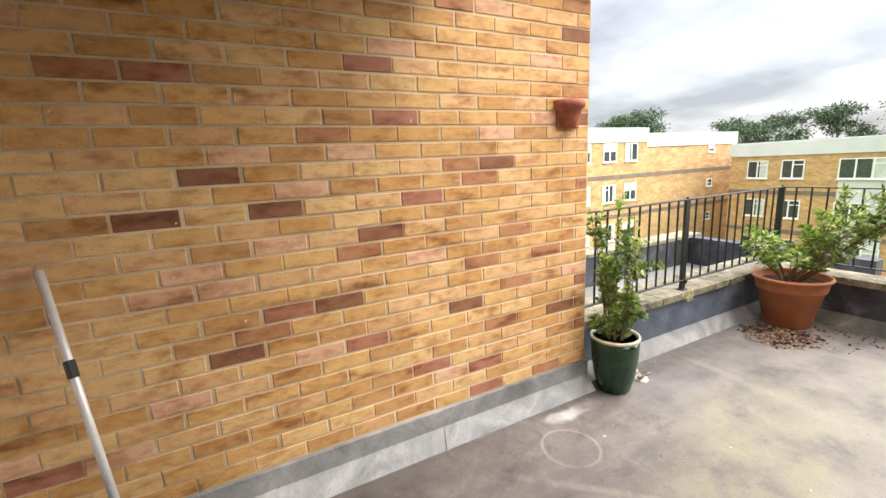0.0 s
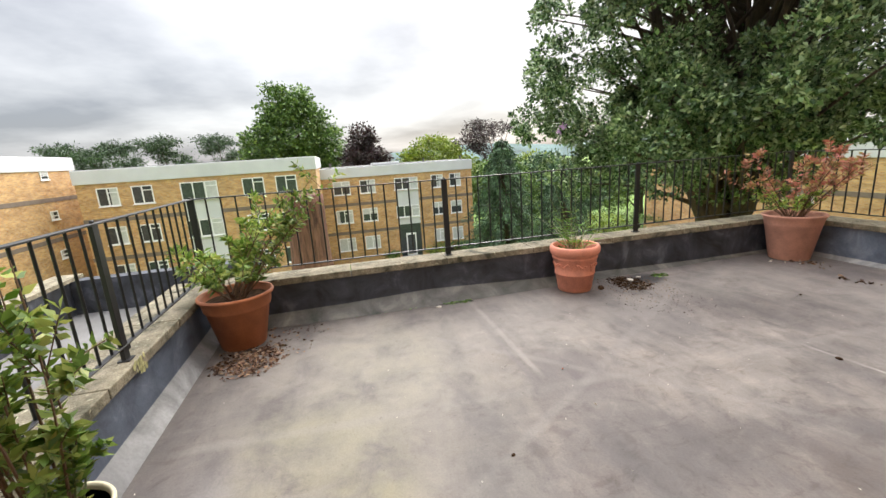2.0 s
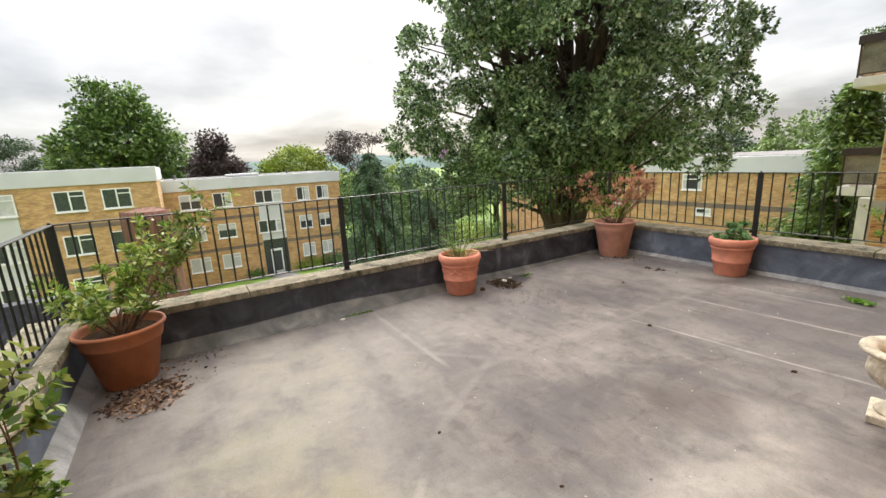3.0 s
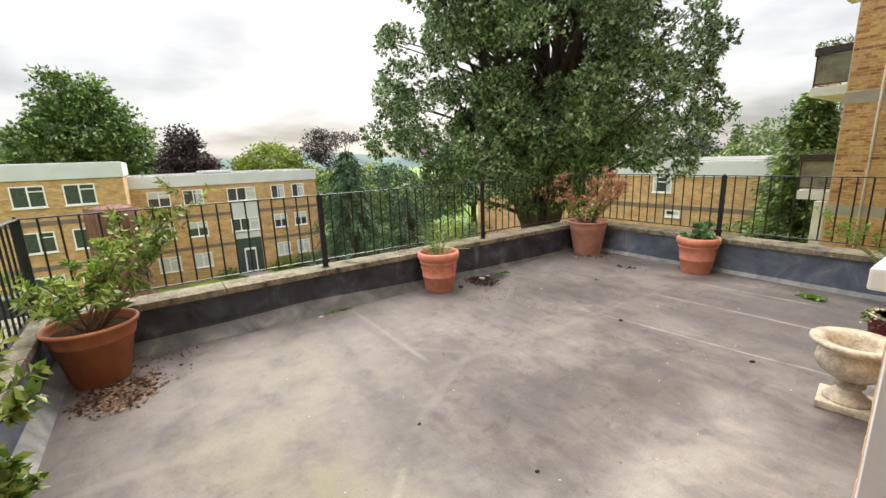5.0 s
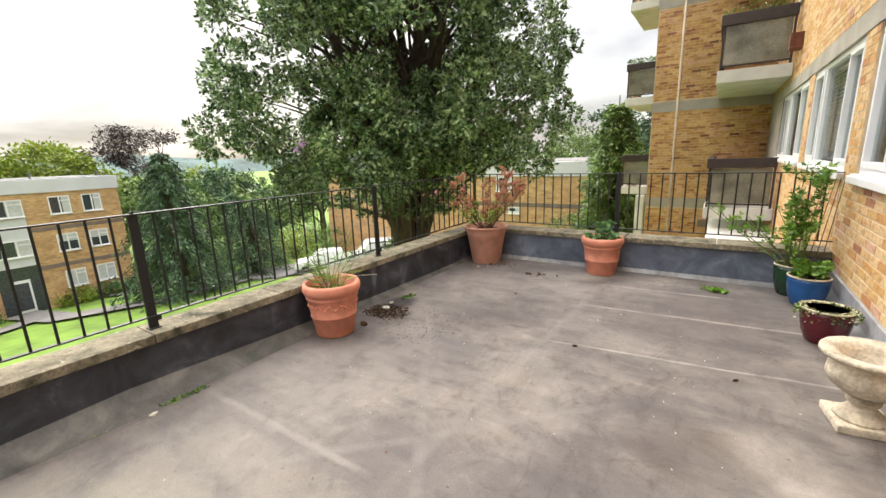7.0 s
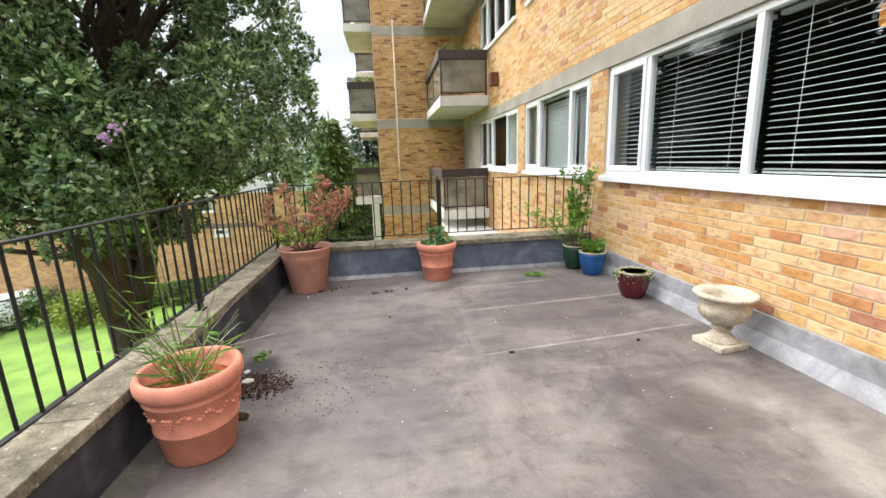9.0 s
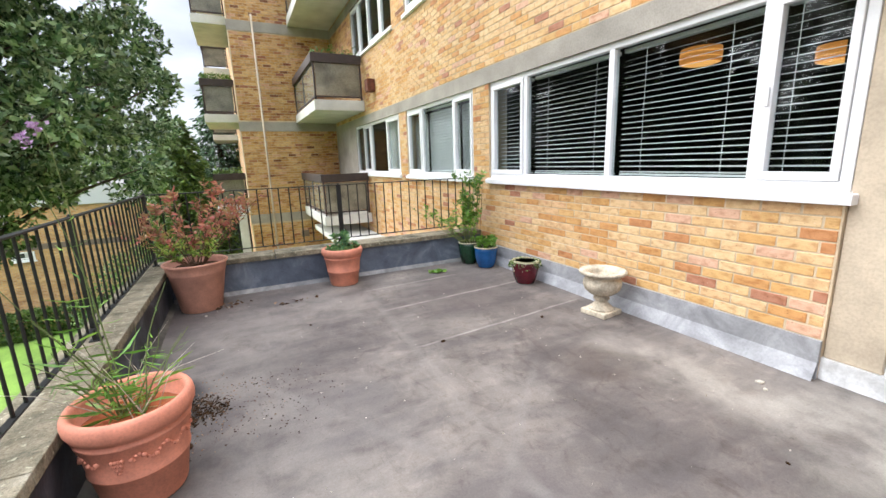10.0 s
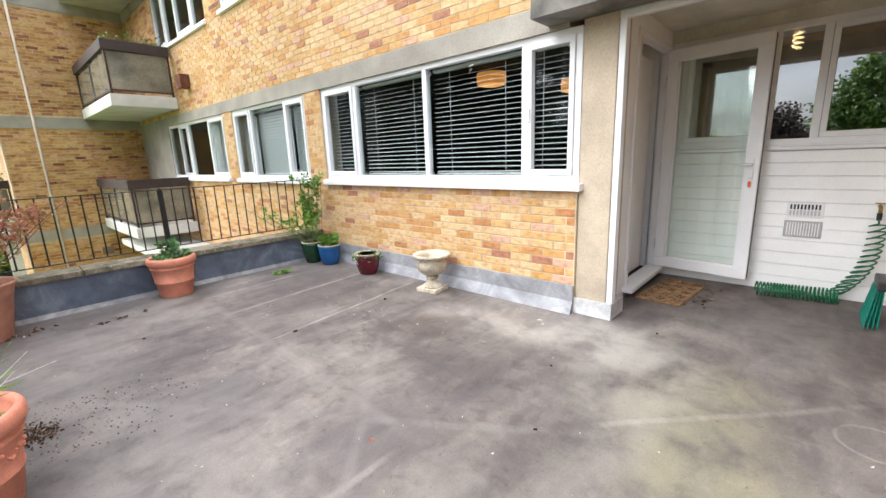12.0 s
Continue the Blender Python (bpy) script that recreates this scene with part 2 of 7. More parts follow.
def floor_material():
    m, nt, b = nodes_of("terrace_screed")
    geo = nt.nodes.new("ShaderNodeNewGeometry")
    wob = nt.nodes.new("ShaderNodeTexNoise"); wob.inputs["Scale"].default_value = 2.2; wob.inputs["Detail"].default_value = 4
    nt.links.new(geo.outputs["Position"], wob.inputs["Vector"])
    off = nt.nodes.new("ShaderNodeVectorMath"); off.operation = "SCALE"; off.inputs["Scale"].default_value = 0.42
    cen = nt.nodes.new("ShaderNodeVectorMath"); cen.operation = "SUBTRACT"; cen.inputs[1].default_value = (0.5, 0.5, 0.5)
    nt.links.new(wob.outputs["Color"], cen.inputs[0]); nt.links.new(cen.outputs[0], off.inputs[0])
    ad = nt.nodes.new("ShaderNodeVectorMath"); ad.operation = "ADD"
    nt.links.new(geo.outputs["Position"], ad.inputs[0]); nt.links.new(off.outputs[0], ad.inputs[1])
    pos = ad.outputs[0]
    offs = nt.nodes.new("ShaderNodeVectorMath"); offs.operation = "SCALE"; offs.inputs["Scale"].default_value = 0.12
    nt.links.new(off.outputs[0], offs.inputs[0])
    ad2 = nt.nodes.new("ShaderNodeVectorMath"); ad2.operation = "ADD"
    nt.links.new(geo.outputs["Position"], ad2.inputs[0]); nt.links.new(offs.outputs[0], ad2.inputs[1])
    straight = ad2.outputs[0]
    big = noise_of(nt, 0.75, 5, 0.5, coord="World", distort=0.5)
    mid = noise_of(nt, 3.0, 8, 0.62, coord="World", distort=0.25)
    streak = noise_of(nt, 1.5, 5, 0.6, stretch=(1.0, 3.2, 1), coord="World", distort=0.25)
    fine = noise_of(nt, 90, 4, 0.7, coord="World")
    speck = noise_of(nt, 28, 3, 0.6, coord="World")
    c = ramp(nt, big, [(0.32, (0.080, 0.068, 0.064)), (0.5, (0.118, 0.101, 0.094)), (0.66, (0.166, 0.146, 0.132))])
    c = mixc(nt, 1.0, c, ramp(nt, mid, [(0.30, (0.74, 0.73, 0.73)), (0.5, (0.98, 0.98, 0.98)), (0.68, (1.22, 1.21, 1.18))]), "MULTIPLY")
    c = mixc(nt, 1.0, c, ramp(nt, streak, [(0.38, (0.78, 0.77, 0.78)), (0.56, (1.10, 1.09, 1.07))]), "MULTIPLY")
    # worn mottling with crisp edges, and small scuffs
    wear = noise_of(nt, 6.5, 9, 0.72, coord="World", distort=0.8)
    c = mixc(nt, 1.0, c, ramp(nt, wear, [(0.36, (0.74, 0.71, 0.70)), (0.45, (0.97, 0.96, 0.95)), (0.55, (1.02, 1.02, 1.02)), (0.66, (1.22, 1.22, 1.21))]), "MULTIPLY")
    scuff = noise_of(nt, 2.4, 8, 0.7, stretch=(2.6, 1.0, 1), coord="World", distort=1.1)
    c = mixc(nt, 1.0, c, ramp(nt, scuff, [(0.36, (0.80, 0.77, 0.76)), (0.44, (1, 1, 1)), (0.60, (1, 1, 1)), (0.68, (1.16, 1.16, 1.15))]), "MULTIPLY")
    # fine pale veins that wander over the sheet
    vein = noise_of(nt, 1.1, 4, 0.5, coord="World", distort=1.6)
    c = mixc(nt, 1.0, c, ramp(nt, vein, [(0.478, (1, 1, 1)), (0.498, (1.12, 1.12, 1.11)), (0.503, (1.12, 1.12, 1.11)), (0.53, (1, 1, 1))]), "MULTIPLY")
    # pale, mossy and damp patches
    rag = ramp(nt, mid, [(0.35, (0.15,) * 3), (0.6, (1, 1, 1))])
    ragf = grey(nt, rag)
    for x, y, rx, ry, col, k in ((4.3, 1.3, 1.5, 1.3, (0.21, 0.19, 0.155), 0.5), (4.9, 0.0, 0.9, 1.0, (0.22, 0.20, 0.175), 0.45), (3.55, 1.65, 0.75, 0.55, (0.23, 0.21, 0.12), 0.42), (2.75, 1.35, 0.9, 0.45, (0.23, 0.21, 0.11), 0.45), (4.4, 1.2, 0.8, 0.6, (0.24, 0.22, 0.16), 0.4),
                                 (2.15, 0.55, 0.6, 0.75, (0.36, 0.335, 0.295), 0.6), (2.35, -0.35, 0.4, 0.8, (0.36, 0.325, 0.28), 0.6), (2.72, 2.30, 0.24, 0.09, (0.5, 0.49, 0.47), 0.85),
                                 (2.5, 1.0, 1.1, 0.5, (0.27, 0.25, 0.21), 0.5), (4.0, -3.0, 0.5, 0.9, (0.27, 0.24, 0.21), 0.45), (4.9, -2.2, 0.5, 1.3, (0.24, 0.215, 0.19), 0.4),
                                 (2.95, -2.4, 0.75, 0.8, (0.075, 0.058, 0.056), 0.7), (2.7, -0.6, 0.38, 0.32, (0.07, 0.05, 0.04), 0.65), (3.2, 0.15, 0.5, 0.35, (0.08, 0.07, 0.068), 0.6),
                                 (3.9, 0.1, 0.45, 0.35, (0.078, 0.066, 0.066), 0.5), (4.35, -0.9, 0.6, 0.5, (0.095, 0.085, 0.085), 0.5), (2.3, -3.0, 0.5, 0.5, (0.08, 0.068, 0.068), 0.5),
                                 (5.27, -1.52, 0.2, 0.36, (0.02, 0.018, 0.018), 0.95), (5.1, 2.2, 0.35, 0.35, (0.08, 0.065, 0.055), 0.7), (1.3, 1.5, 0.9, 0.6, (0.21, 0.195, 0.175), 0.4),
                                 (3.3, 2.2, 0.5, 0.3, (0.16, 0.15, 0.15), 0.5), (4.75, -0.9, 0.35, 0.5, (0.24, 0.215, 0.19), 0.4)):
        sm = spot_mask(nt, pos, x, y, rx, ry)
        c = mixc(nt, times(nt, times(nt, sm, ragf) if k < 0.9 else sm, k), c, col)
    # worn laps of the sheet, seen as paler and darker lines
    for x0, y0, x1, y1, w, col, k in ((3.75, -1.45, 1.85, -1.66, 0.018, (0.34, 0.31, 0.28), 0.7), (3.7, -2.35, 1.85, -2.5, 0.024, (0.33, 0.29, 0.26), 0.75), (3.7, -3.05, 2.3, -3.15, 0.024, (0.30, 0.27, 0.24), 0.7),
                                      (3.62, -3.5, 3.9, 2.4, 0.05, (0.22, 0.20, 0.18), 0.3), (5.4, 0.37, 3.83, 0.376, 0.03, (0.12, 0.10, 0.10), 0.5), (5.4, 0.30, 3.83, 0.31, 0.03, (0.30, 0.27, 0.24), 0.4),
                                      (4.9, -1.6, 3.0, 1.3, 0.045, (0.21, 0.19, 0.175), 0.3), (4.8, 0.9, 3.0, -0.9, 0.04, (0.21, 0.19, 0.175), 0.3), (3.2, 0.9, 2.0, 2.1, 0.03, (0.33, 0.30, 0.26), 0.35)):
        lm = line_mask(nt, straight, x0, y0, x1, y1, w)
        c = mixc(nt, times(nt, times(nt, lm, ragf), k), c, col)
    # a ring left by a pot, and scuffs
    for cx, cy, r0, w, k in ((2.45, 2.04, 0.15, 0.012, 0.2),):
        sub = nt.nodes.new("ShaderNodeVectorMath"); sub.operation = "SUBTRACT"; sub.inputs[1].default_value = (cx, cy, 0)
        nt.links.new(straight, sub.inputs[0])
        le = nt.nodes.new("ShaderNodeVectorMath"); le.operation = "LENGTH"; nt.links.new(sub.outputs[0], le.inputs[0])
        s2 = nt.nodes.new("ShaderNodeMath"); s2.operation = "SUBTRACT"; s2.inputs[1].default_value = r0
        nt.links.new(le.outputs["Value"], s2.inputs[0])
        a2 = nt.nodes.new("ShaderNodeMath"); a2.operation = "ABSOLUTE"; nt.links.new(s2.outputs[0], a2.inputs[0])
        mr = nt.nodes.new("ShaderNodeMapRange"); mr.inputs["From Min"].default_value, mr.inputs["From Max"].default_value = w, w * 0.2
        nt.links.new(a2.outputs[0], mr.inputs["Value"])
        c = mixc(nt, times(nt, times(nt, mr.outputs[0], ragf), k), c, (0.55, 0.53, 0.48))
    c = mixc(nt, 1.0, c, ramp(nt, fine, [(0.3, (0.84, 0.84, 0.84)), (0.6, (1.04, 1.04, 1.04))]), "MULTIPLY")
    c = mixc(nt, 1.0, c, ramp(nt, speck, [(0.26, (0.68, 0.66, 0.64)), (0.36, (1, 1, 1))]), "MULTIPLY")
    nt.links.new(c, b.inputs["Base Color"])
    rr = nt.nodes.new("ShaderNodeMapRange"); rr.inputs["To Min"].default_value, rr.inputs["To Max"].default_value = 0.48, 0.85
    nt.links.new(mid, rr.inputs["Value"]); nt.links.new(rr.outputs[0], b.inputs["Roughness"])
    bump(nt, b, mixc(nt, 0.5, fine, mid), 0.25, 0.006)
    return m


def glass_material(name, tint=(0.86, 0.9, 0.9), refl=0.006):
    m = bpy.data.materials.new(name)
    m.use_nodes = True
    nt = m.node_tree
    nt.nodes.clear()
    out = nt.nodes.new("ShaderNodeOutputMaterial")
    tr = nt.nodes.new("ShaderNodeBsdfTransparent"); tr.inputs["Color"].default_value = (*tint, 1)
    gl = nt.nodes.new("ShaderNodeBsdfGlossy"); gl.inputs["Roughness"].default_value = 0.004
    lw = nt.nodes.new("ShaderNodeLayerWeight"); lw.inputs["Blend"].default_value = 0.5
    pw = nt.nodes.new("ShaderNodeMath"); pw.operation = "POWER"; pw.inputs[1].default_value = 5.0
    nt.links.new(lw.outputs["Facing"], pw.inputs[0])
    fr = nt.nodes.new("ShaderNodeMapRange"); fr.inputs["To Min"].default_value, fr.inputs["To Max"].default_value = refl, 0.6
    nt.links.new(pw.outputs[0], fr.inputs["Value"])
    mix = nt.nodes.new("ShaderNodeMixShader")
    nt.links.new(fr.outputs[0], mix.inputs[0]); nt.links.new(tr.outputs[0], mix.inputs[1]); nt.links.new(gl.outputs[0], mix.inputs[2])
    nt.links.new(mix.outputs[0], out.inputs["Surface"])
    return m


def leaf_material(name, cols, rough=0.45, trans=0.25):
    m, nt, b = nodes_of(name)
    ge = nt.nodes.new("ShaderNodeNewGeometry")
    big = noise_of(nt, 0.9, 3, coord="World")
    n = len(cols)
    c = ramp(nt, ge.outputs["Random Per Island"], [((i + 0.5) / n, k) for i, k in enumerate(cols)])
    c = mixc(nt, 1.0, c, ramp(nt, big, [(0.35, (0.6, 0.62, 0.6)), (0.62, (1.45, 1.4, 1.3))]), "MULTIPLY")
    nt.links.new(c, b.inputs["Base Color"])
    b.inputs["Roughness"].default_value = rough
    tb = nt.nodes.new("ShaderNodeBsdfTranslucent")
    nt.links.new(c, tb.inputs["Color"])
    mix = nt.nodes.new("ShaderNodeMixShader"); mix.inputs[0].default_value = trans
    out = nt.nodes["Material Output"]
    nt.links.new(b.outputs[0], mix.inputs[1]); nt.links.new(tb.outputs[0], mix.inputs[2])
    nt.links.new(mix.outputs[0], out.inputs["Surface"])
    return m


def bark_material(name, lo, hi):
    m, nt, b = nodes_of(name)
    n1 = noise_of(nt, 5, 6, 0.65, stretch=(1, 1, 0.16), coord="World", distort=0.6)
    c = ramp(nt, n1, [(0.3, lo), (0.62, hi)])
    nt.links.new(c, b.inputs["Base Color"])
    b.inputs["Roughness"].default_value = 0.95
    bump(nt, b, n1, 1.0, 0.08)
    return m


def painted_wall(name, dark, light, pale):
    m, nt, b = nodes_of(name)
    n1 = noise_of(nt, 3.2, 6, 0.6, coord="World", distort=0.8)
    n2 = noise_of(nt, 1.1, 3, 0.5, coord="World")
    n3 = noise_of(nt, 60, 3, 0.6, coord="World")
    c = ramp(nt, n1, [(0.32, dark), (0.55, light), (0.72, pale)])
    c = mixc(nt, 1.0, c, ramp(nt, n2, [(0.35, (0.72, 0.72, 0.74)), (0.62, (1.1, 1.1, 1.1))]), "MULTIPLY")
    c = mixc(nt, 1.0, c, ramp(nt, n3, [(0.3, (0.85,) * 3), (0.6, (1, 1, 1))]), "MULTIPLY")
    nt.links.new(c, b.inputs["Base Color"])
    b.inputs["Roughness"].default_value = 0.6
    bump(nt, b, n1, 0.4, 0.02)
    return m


def emitter(name, color, strength):
    m, nt, b = nodes_of(name)
    b.inputs["Base Color"].default_value = (*color, 1)
    b.inputs["Emission Color"].default_value = (*color, 1)
    b.inputs["Emission Strength"].default_value = strength
    return m


def stone_coping(name):
    """Old cast coping: grey-brown, darkened by moss in patches, with lichen spots."""
    m, nt, b = nodes_of(name)
    n1 = noise_of(nt, 4.5, 7, 0.68, coord="World", distort=0.6)
    n2 = noise_of(nt, 14, 5, 0.6, coord="World")
    n3 = noise_of(nt, 95, 4, 0.7, coord="World")
    n4 = noise_of(nt, 34, 2, 0.4, coord="World")
    c = ramp(nt, n1, [(0.34, (0.07, 0.066, 0.042)), (0.46, (0.20, 0.175, 0.125)), (0.60, (0.29, 0.25, 0.18)), (0.72, (0.38, 0.34, 0.27))])
    c = mixc(nt, 1.0, c, ramp(nt, n2, [(0.32, (0.62, 0.62, 0.56)), (0.55, (1.05, 1.05, 1.03))]), "MULTIPLY")
    c = mixc(nt, 1.0, c, ramp(nt, n3, [(0.30, (0.55, 0.54, 0.50)), (0.52, (1, 1, 1)), (0.72, (1.2, 1.2, 1.18))]), "MULTIPLY")
    c = mixc(nt, grey(nt, ramp(nt, n4, [(0.66, (0, 0, 0)), (0.70, (0.8, 0.8, 0.8))])), c, (0.44, 0.42, 0.30))
    nt.links.new(c, b.inputs["Base Color"])
    b.inputs["Roughness"].default_value = 0.92
    bump(nt, b, mixc(nt, 0.5, n2, n3), 0.9, 0.012)
    return m


M["floor"] = floor_material()
M["mossy_screed"] = painted_wall("mossy_screed", (0.035, 0.036, 0.024), (0.11, 0.10, 0.085), (0.20, 0.18, 0.15))
M["coping"] = stone_coping("weathered_coping")
M["glass"] = glass_material("window_glass", refl=0.022)
M["mirror_glass"] = glass_material("reflective_window_glass", (0.45, 0.5, 0.5), 0.5)
M["door_glass"] = glass_material("door_glass", (0.95, 0.985, 0.96), 0.05)
M["balcony_glass"] = plain("obscured_glass", (0.24, 0.225, 0.18), 0.06, var=0.4, scale=1.5, bumps=0)
M["terracotta"] = plain("terracotta", (0.66, 0.25, 0.16), 0.75, var=0.16, scale=7, bumps=0.2, grain=90)
M["terracotta_dark"] = plain("terracotta_dark", (0.40, 0.135, 0.055), 0.7, var=0.15, scale=6, bumps=0.15, grain=90)
M["terracotta_pink"] = plain("terracotta_pink", (0.55, 0.27, 0.19), 0.75, var=0.16, scale=7, bumps=0.2, grain=90)
M["terracotta_red"] = plain("terracotta_red", (0.36, 0.10, 0.06), 0.75, var=0.22, scale=12, bumps=0.3, grain=80)
M["planter_brown"] = plain("brown_planter", (0.17, 0.055, 0.03), 0.8, var=0.25, scale=12, bumps=0.3)
M["green_glaze"] = plain("green_glaze", (0.012, 0.05, 0.022), 0.12, var=0.3, scale=4, bumps=0)
M["blue_glaze"] = plain("blue_glaze", (0.012, 0.09, 0.27), 0.15, var=0.2, scale=5, bumps=0)
M["red_glaze"] = plain("red_glaze", (0.10, 0.009, 0.016), 0.13, var=0.2, scale=5, bumps=0)
M["cream_glaze"] = plain("cream_glaze", (0.62, 0.55, 0.38), 0.35, var=0.15, scale=8)
M["urn_stone"] = plain("urn_stone", (0.58, 0.50, 0.38), 0.9, var=0.3, scale=9, bumps=0.7, grain=60)
M["vent_grey"] = plain("grey_vent_cover", (0.42, 0.42, 0.42), 0.6, var=0.1)
M["soil"] = plain("soil", (0.065, 0.038, 0.022), 0.98, var=0.45, scale=25, bumps=1.0, grain=80, spec=0.05)
M["red_water"] = plain("wet_red_saucer", (0.30, 0.085, 0.03), 0.2, var=0.25, scale=9, bumps=0.05)
M["bark"] = bark_material("bark", (0.018, 0.013, 0.010), (0.085, 0.062, 0.045))
M["redwood"] = bark_material("red_bark", (0.045, 0.018, 0.012), (0.20, 0.095, 0.065))
M["stem"] = plain("green_stem", (0.13, 0.17, 0.05), 0.6, var=0.2)
M["twig"] = plain("brown_twig", (0.16, 0.09, 0.05), 0.8, var=0.2)
M["leaf_oak"] = leaf_material("dark_holm_leaves", [(0.03, 0.065, 0.028), (0.085, 0.15, 0.065), (0.16, 0.26, 0.12), (0.32, 0.43, 0.24)], 0.26, 0.2)
M["leaf_mid"] = leaf_material("mid_green_leaves", [(0.045, 0.095, 0.02), (0.09, 0.165, 0.035), (0.16, 0.25, 0.06)])
M["leaf_yellow"] = leaf_material("yellow_green_leaves", [(0.13, 0.20, 0.02), (0.19, 0.26, 0.03), (0.24, 0.29, 0.045)])
M["leaf_conifer"] = leaf_material("conifer_needles", [(0.022, 0.055, 0.026), (0.045, 0.10, 0.045), (0.09, 0.17, 0.075)], 0.6, 0.08)
M["leaf_pine"] = leaf_material("pine_needles", [(0.025, 0.055, 0.025), (0.04, 0.08, 0.03), (0.055, 0.10, 0.04)], 0.6, 0.08)
M["leaf_copper"] = leaf_material("copper_leaves", [(0.035, 0.018, 0.022), (0.055, 0.028, 0.03), (0.045, 0.04, 0.03)], 0.5, 0.12)
M["leaf_willow"] = leaf_material("pale_green_leaves", [(0.09, 0.15, 0.045), (0.14, 0.21, 0.07), (0.18, 0.26, 0.09)])
M["leaf_shrub"] = leaf_material("pot_shrub_leaves", [(0.09, 0.18, 0.02), (0.19, 0.31, 0.05), (0.31, 0.43, 0.08), (0.42, 0.46, 0.12)], 0.4, 0.3)
M["leaf_red"] = leaf_material("reddening_leaves", [(0.40, 0.14, 0.10), (0.46, 0.21, 0.14), (0.30, 0.24, 0.08), (0.40, 0.24, 0.16), (0.44, 0.13, 0.12)], 0.45, 0.3)
M["leaf_fresh"] = leaf_material("fresh_leaves", [(0.10, 0.24, 0.03), (0.15, 0.31, 0.04), (0.22, 0.38, 0.06)], 0.4, 0.3)
M["leaf_blue"] = leaf_material("blue_green_leaves", [(0.07, 0.17, 0.07), (0.10, 0.22, 0.10), (0.16, 0.28, 0.09)], 0.4, 0.25)
M["petal"] = leaf_material("mauve_petals", [(0.36, 0.22, 0.42), (0.45, 0.30, 0.50)], 0.6, 0.3)
M["petal_white"] = leaf_material("cream_petals", [(0.62, 0.58, 0.38), (0.7, 0.66, 0.5)], 0.6, 0.2)
M["dead_leaf"] = leaf_material("dead_leaves", [(0.09, 0.045, 0.03), (0.16, 0.085, 0.05), (0.30, 0.20, 0.13), (0.07, 0.04, 0.03)], 0.9, 0.05)
M["parapet_blue"] = painted_wall("slate_blue_render", (0.07, 0.085, 0.115), (0.13, 0.155, 0.20), (0.24, 0.27, 0.31))
# blue-grey like the slate render, in darker tones
M["parapet_dark"] = painted_wall("dark_blue_grey_render", (0.014, 0.015, 0.018), (0.055, 0.060, 0.075), (0.15, 0.16, 0.19))
M["upstand"] = painted_wall("grey_painted_upstand", (0.20, 0.20, 0.205), (0.36, 0.36, 0.37), (0.52, 0.52, 0.52))
M["white_worn"] = painted_wall("worn_white_paint", (0.45, 0.44, 0.42), (0.70, 0.70, 0.69), (0.82, 0.82, 0.81))
M["upstand_dark"] = painted_wall("worn_grey_upstand", (0.13, 0.128, 0.125), (0.27, 0.265, 0.26), (0.42, 0.41, 0.40))
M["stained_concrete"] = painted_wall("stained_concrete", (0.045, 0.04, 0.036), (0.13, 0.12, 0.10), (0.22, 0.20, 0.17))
M["cream_board"] = plain("cream_board", (0.68, 0.65, 0.55), 0.7, var=0.12, scale=3, coord="World")
M["fascia"] = plain("roof_fascia", (0.62, 0.63, 0.65), 0.6, var=0.06, scale=0.5, coord="World")
M["roof_felt"] = plain("roof_felt", (0.17, 0.165, 0.16), 0.9, var=0.2, scale=1.0, coord="World")
M["white_slab"] = plain("white_slab", (0.62, 0.61, 0.57), 0.8, var=0.12, scale=2, bumps=0.2, coord="World")
M["brown_board"] = plain("brown_board", (0.042, 0.026, 0.024), 0.55, var=0.25, scale=4)
M["far_brick"] = None
M["dark_band"] = plain("dark_band", (0.21, 0.16, 0.13), 0.9, var=0.15, scale=2, coord="World")
# the shade of the unlit rooms is put into this wall colour
M["room"] = plain("room_wall_dimmed", (0.022, 0.02, 0.018), 0.9, var=0.1, scale=1)
M["slat"] = plain("white_slat", (0.86, 0.86, 0.85), 0.4, var=0.03, bumps=0)
M["curtain"] = plain("pale_curtain", (0.55, 0.56, 0.55), 0.9, var=0.1)
M["lamp_wood"] = emitter("lit_wood_lamp", (0.85, 0.33, 0.07), 0.17)
M["lamp_glow"] = emitter("lit_lamp_inside", (0.95, 0.45, 0.12), 0.38)
M["bulb"] = emitter("lit_bulb", (1.0, 0.62, 0.28), 6.0)
M["pole_grey"] = plain("satin_aluminium", (0.62, 0.61, 0.60), 0.45, 0.35, var=0.05, bumps=0.02)
M["steel"] = plain("brushed_steel", (0.55, 0.55, 0.56), 0.3, 1.0, var=0.05, bumps=0.05)
M["brass"] = plain("brass", (0.45, 0.30, 0.12), 0.35, 1.0, var=0.1)
M["black_plastic"] = plain("black_plastic", (0.02, 0.02, 0.02), 0.4, var=0.1)
M["green_plastic"] = plain("green_plastic", (0.005, 0.13, 0.05), 0.3, var=0.1, bumps=0)
M["teal_bristle"] = plain("teal_bristle", (0.01, 0.20, 0.14), 0.6, var=0.3, scale=30, grain=200)
M["orange_plastic"] = plain("orange_plastic", (0.85, 0.16, 0.02), 0.35, var=0.05, bumps=0)
M["coir"] = plain("coir", (0.30, 0.17, 0.075), 0.98, var=0.35, scale=20, bumps=1.0, grain=150)
M["coir_dark"] = plain("coir_dark", (0.07, 0.03, 0.02), 0.98, var=0.3, scale=20, bumps=1.0, grain=150)
M["asphalt"] = plain("asphalt", (0.16, 0.155, 0.15), 0.95, var=0.12, scale=1, coord="World")
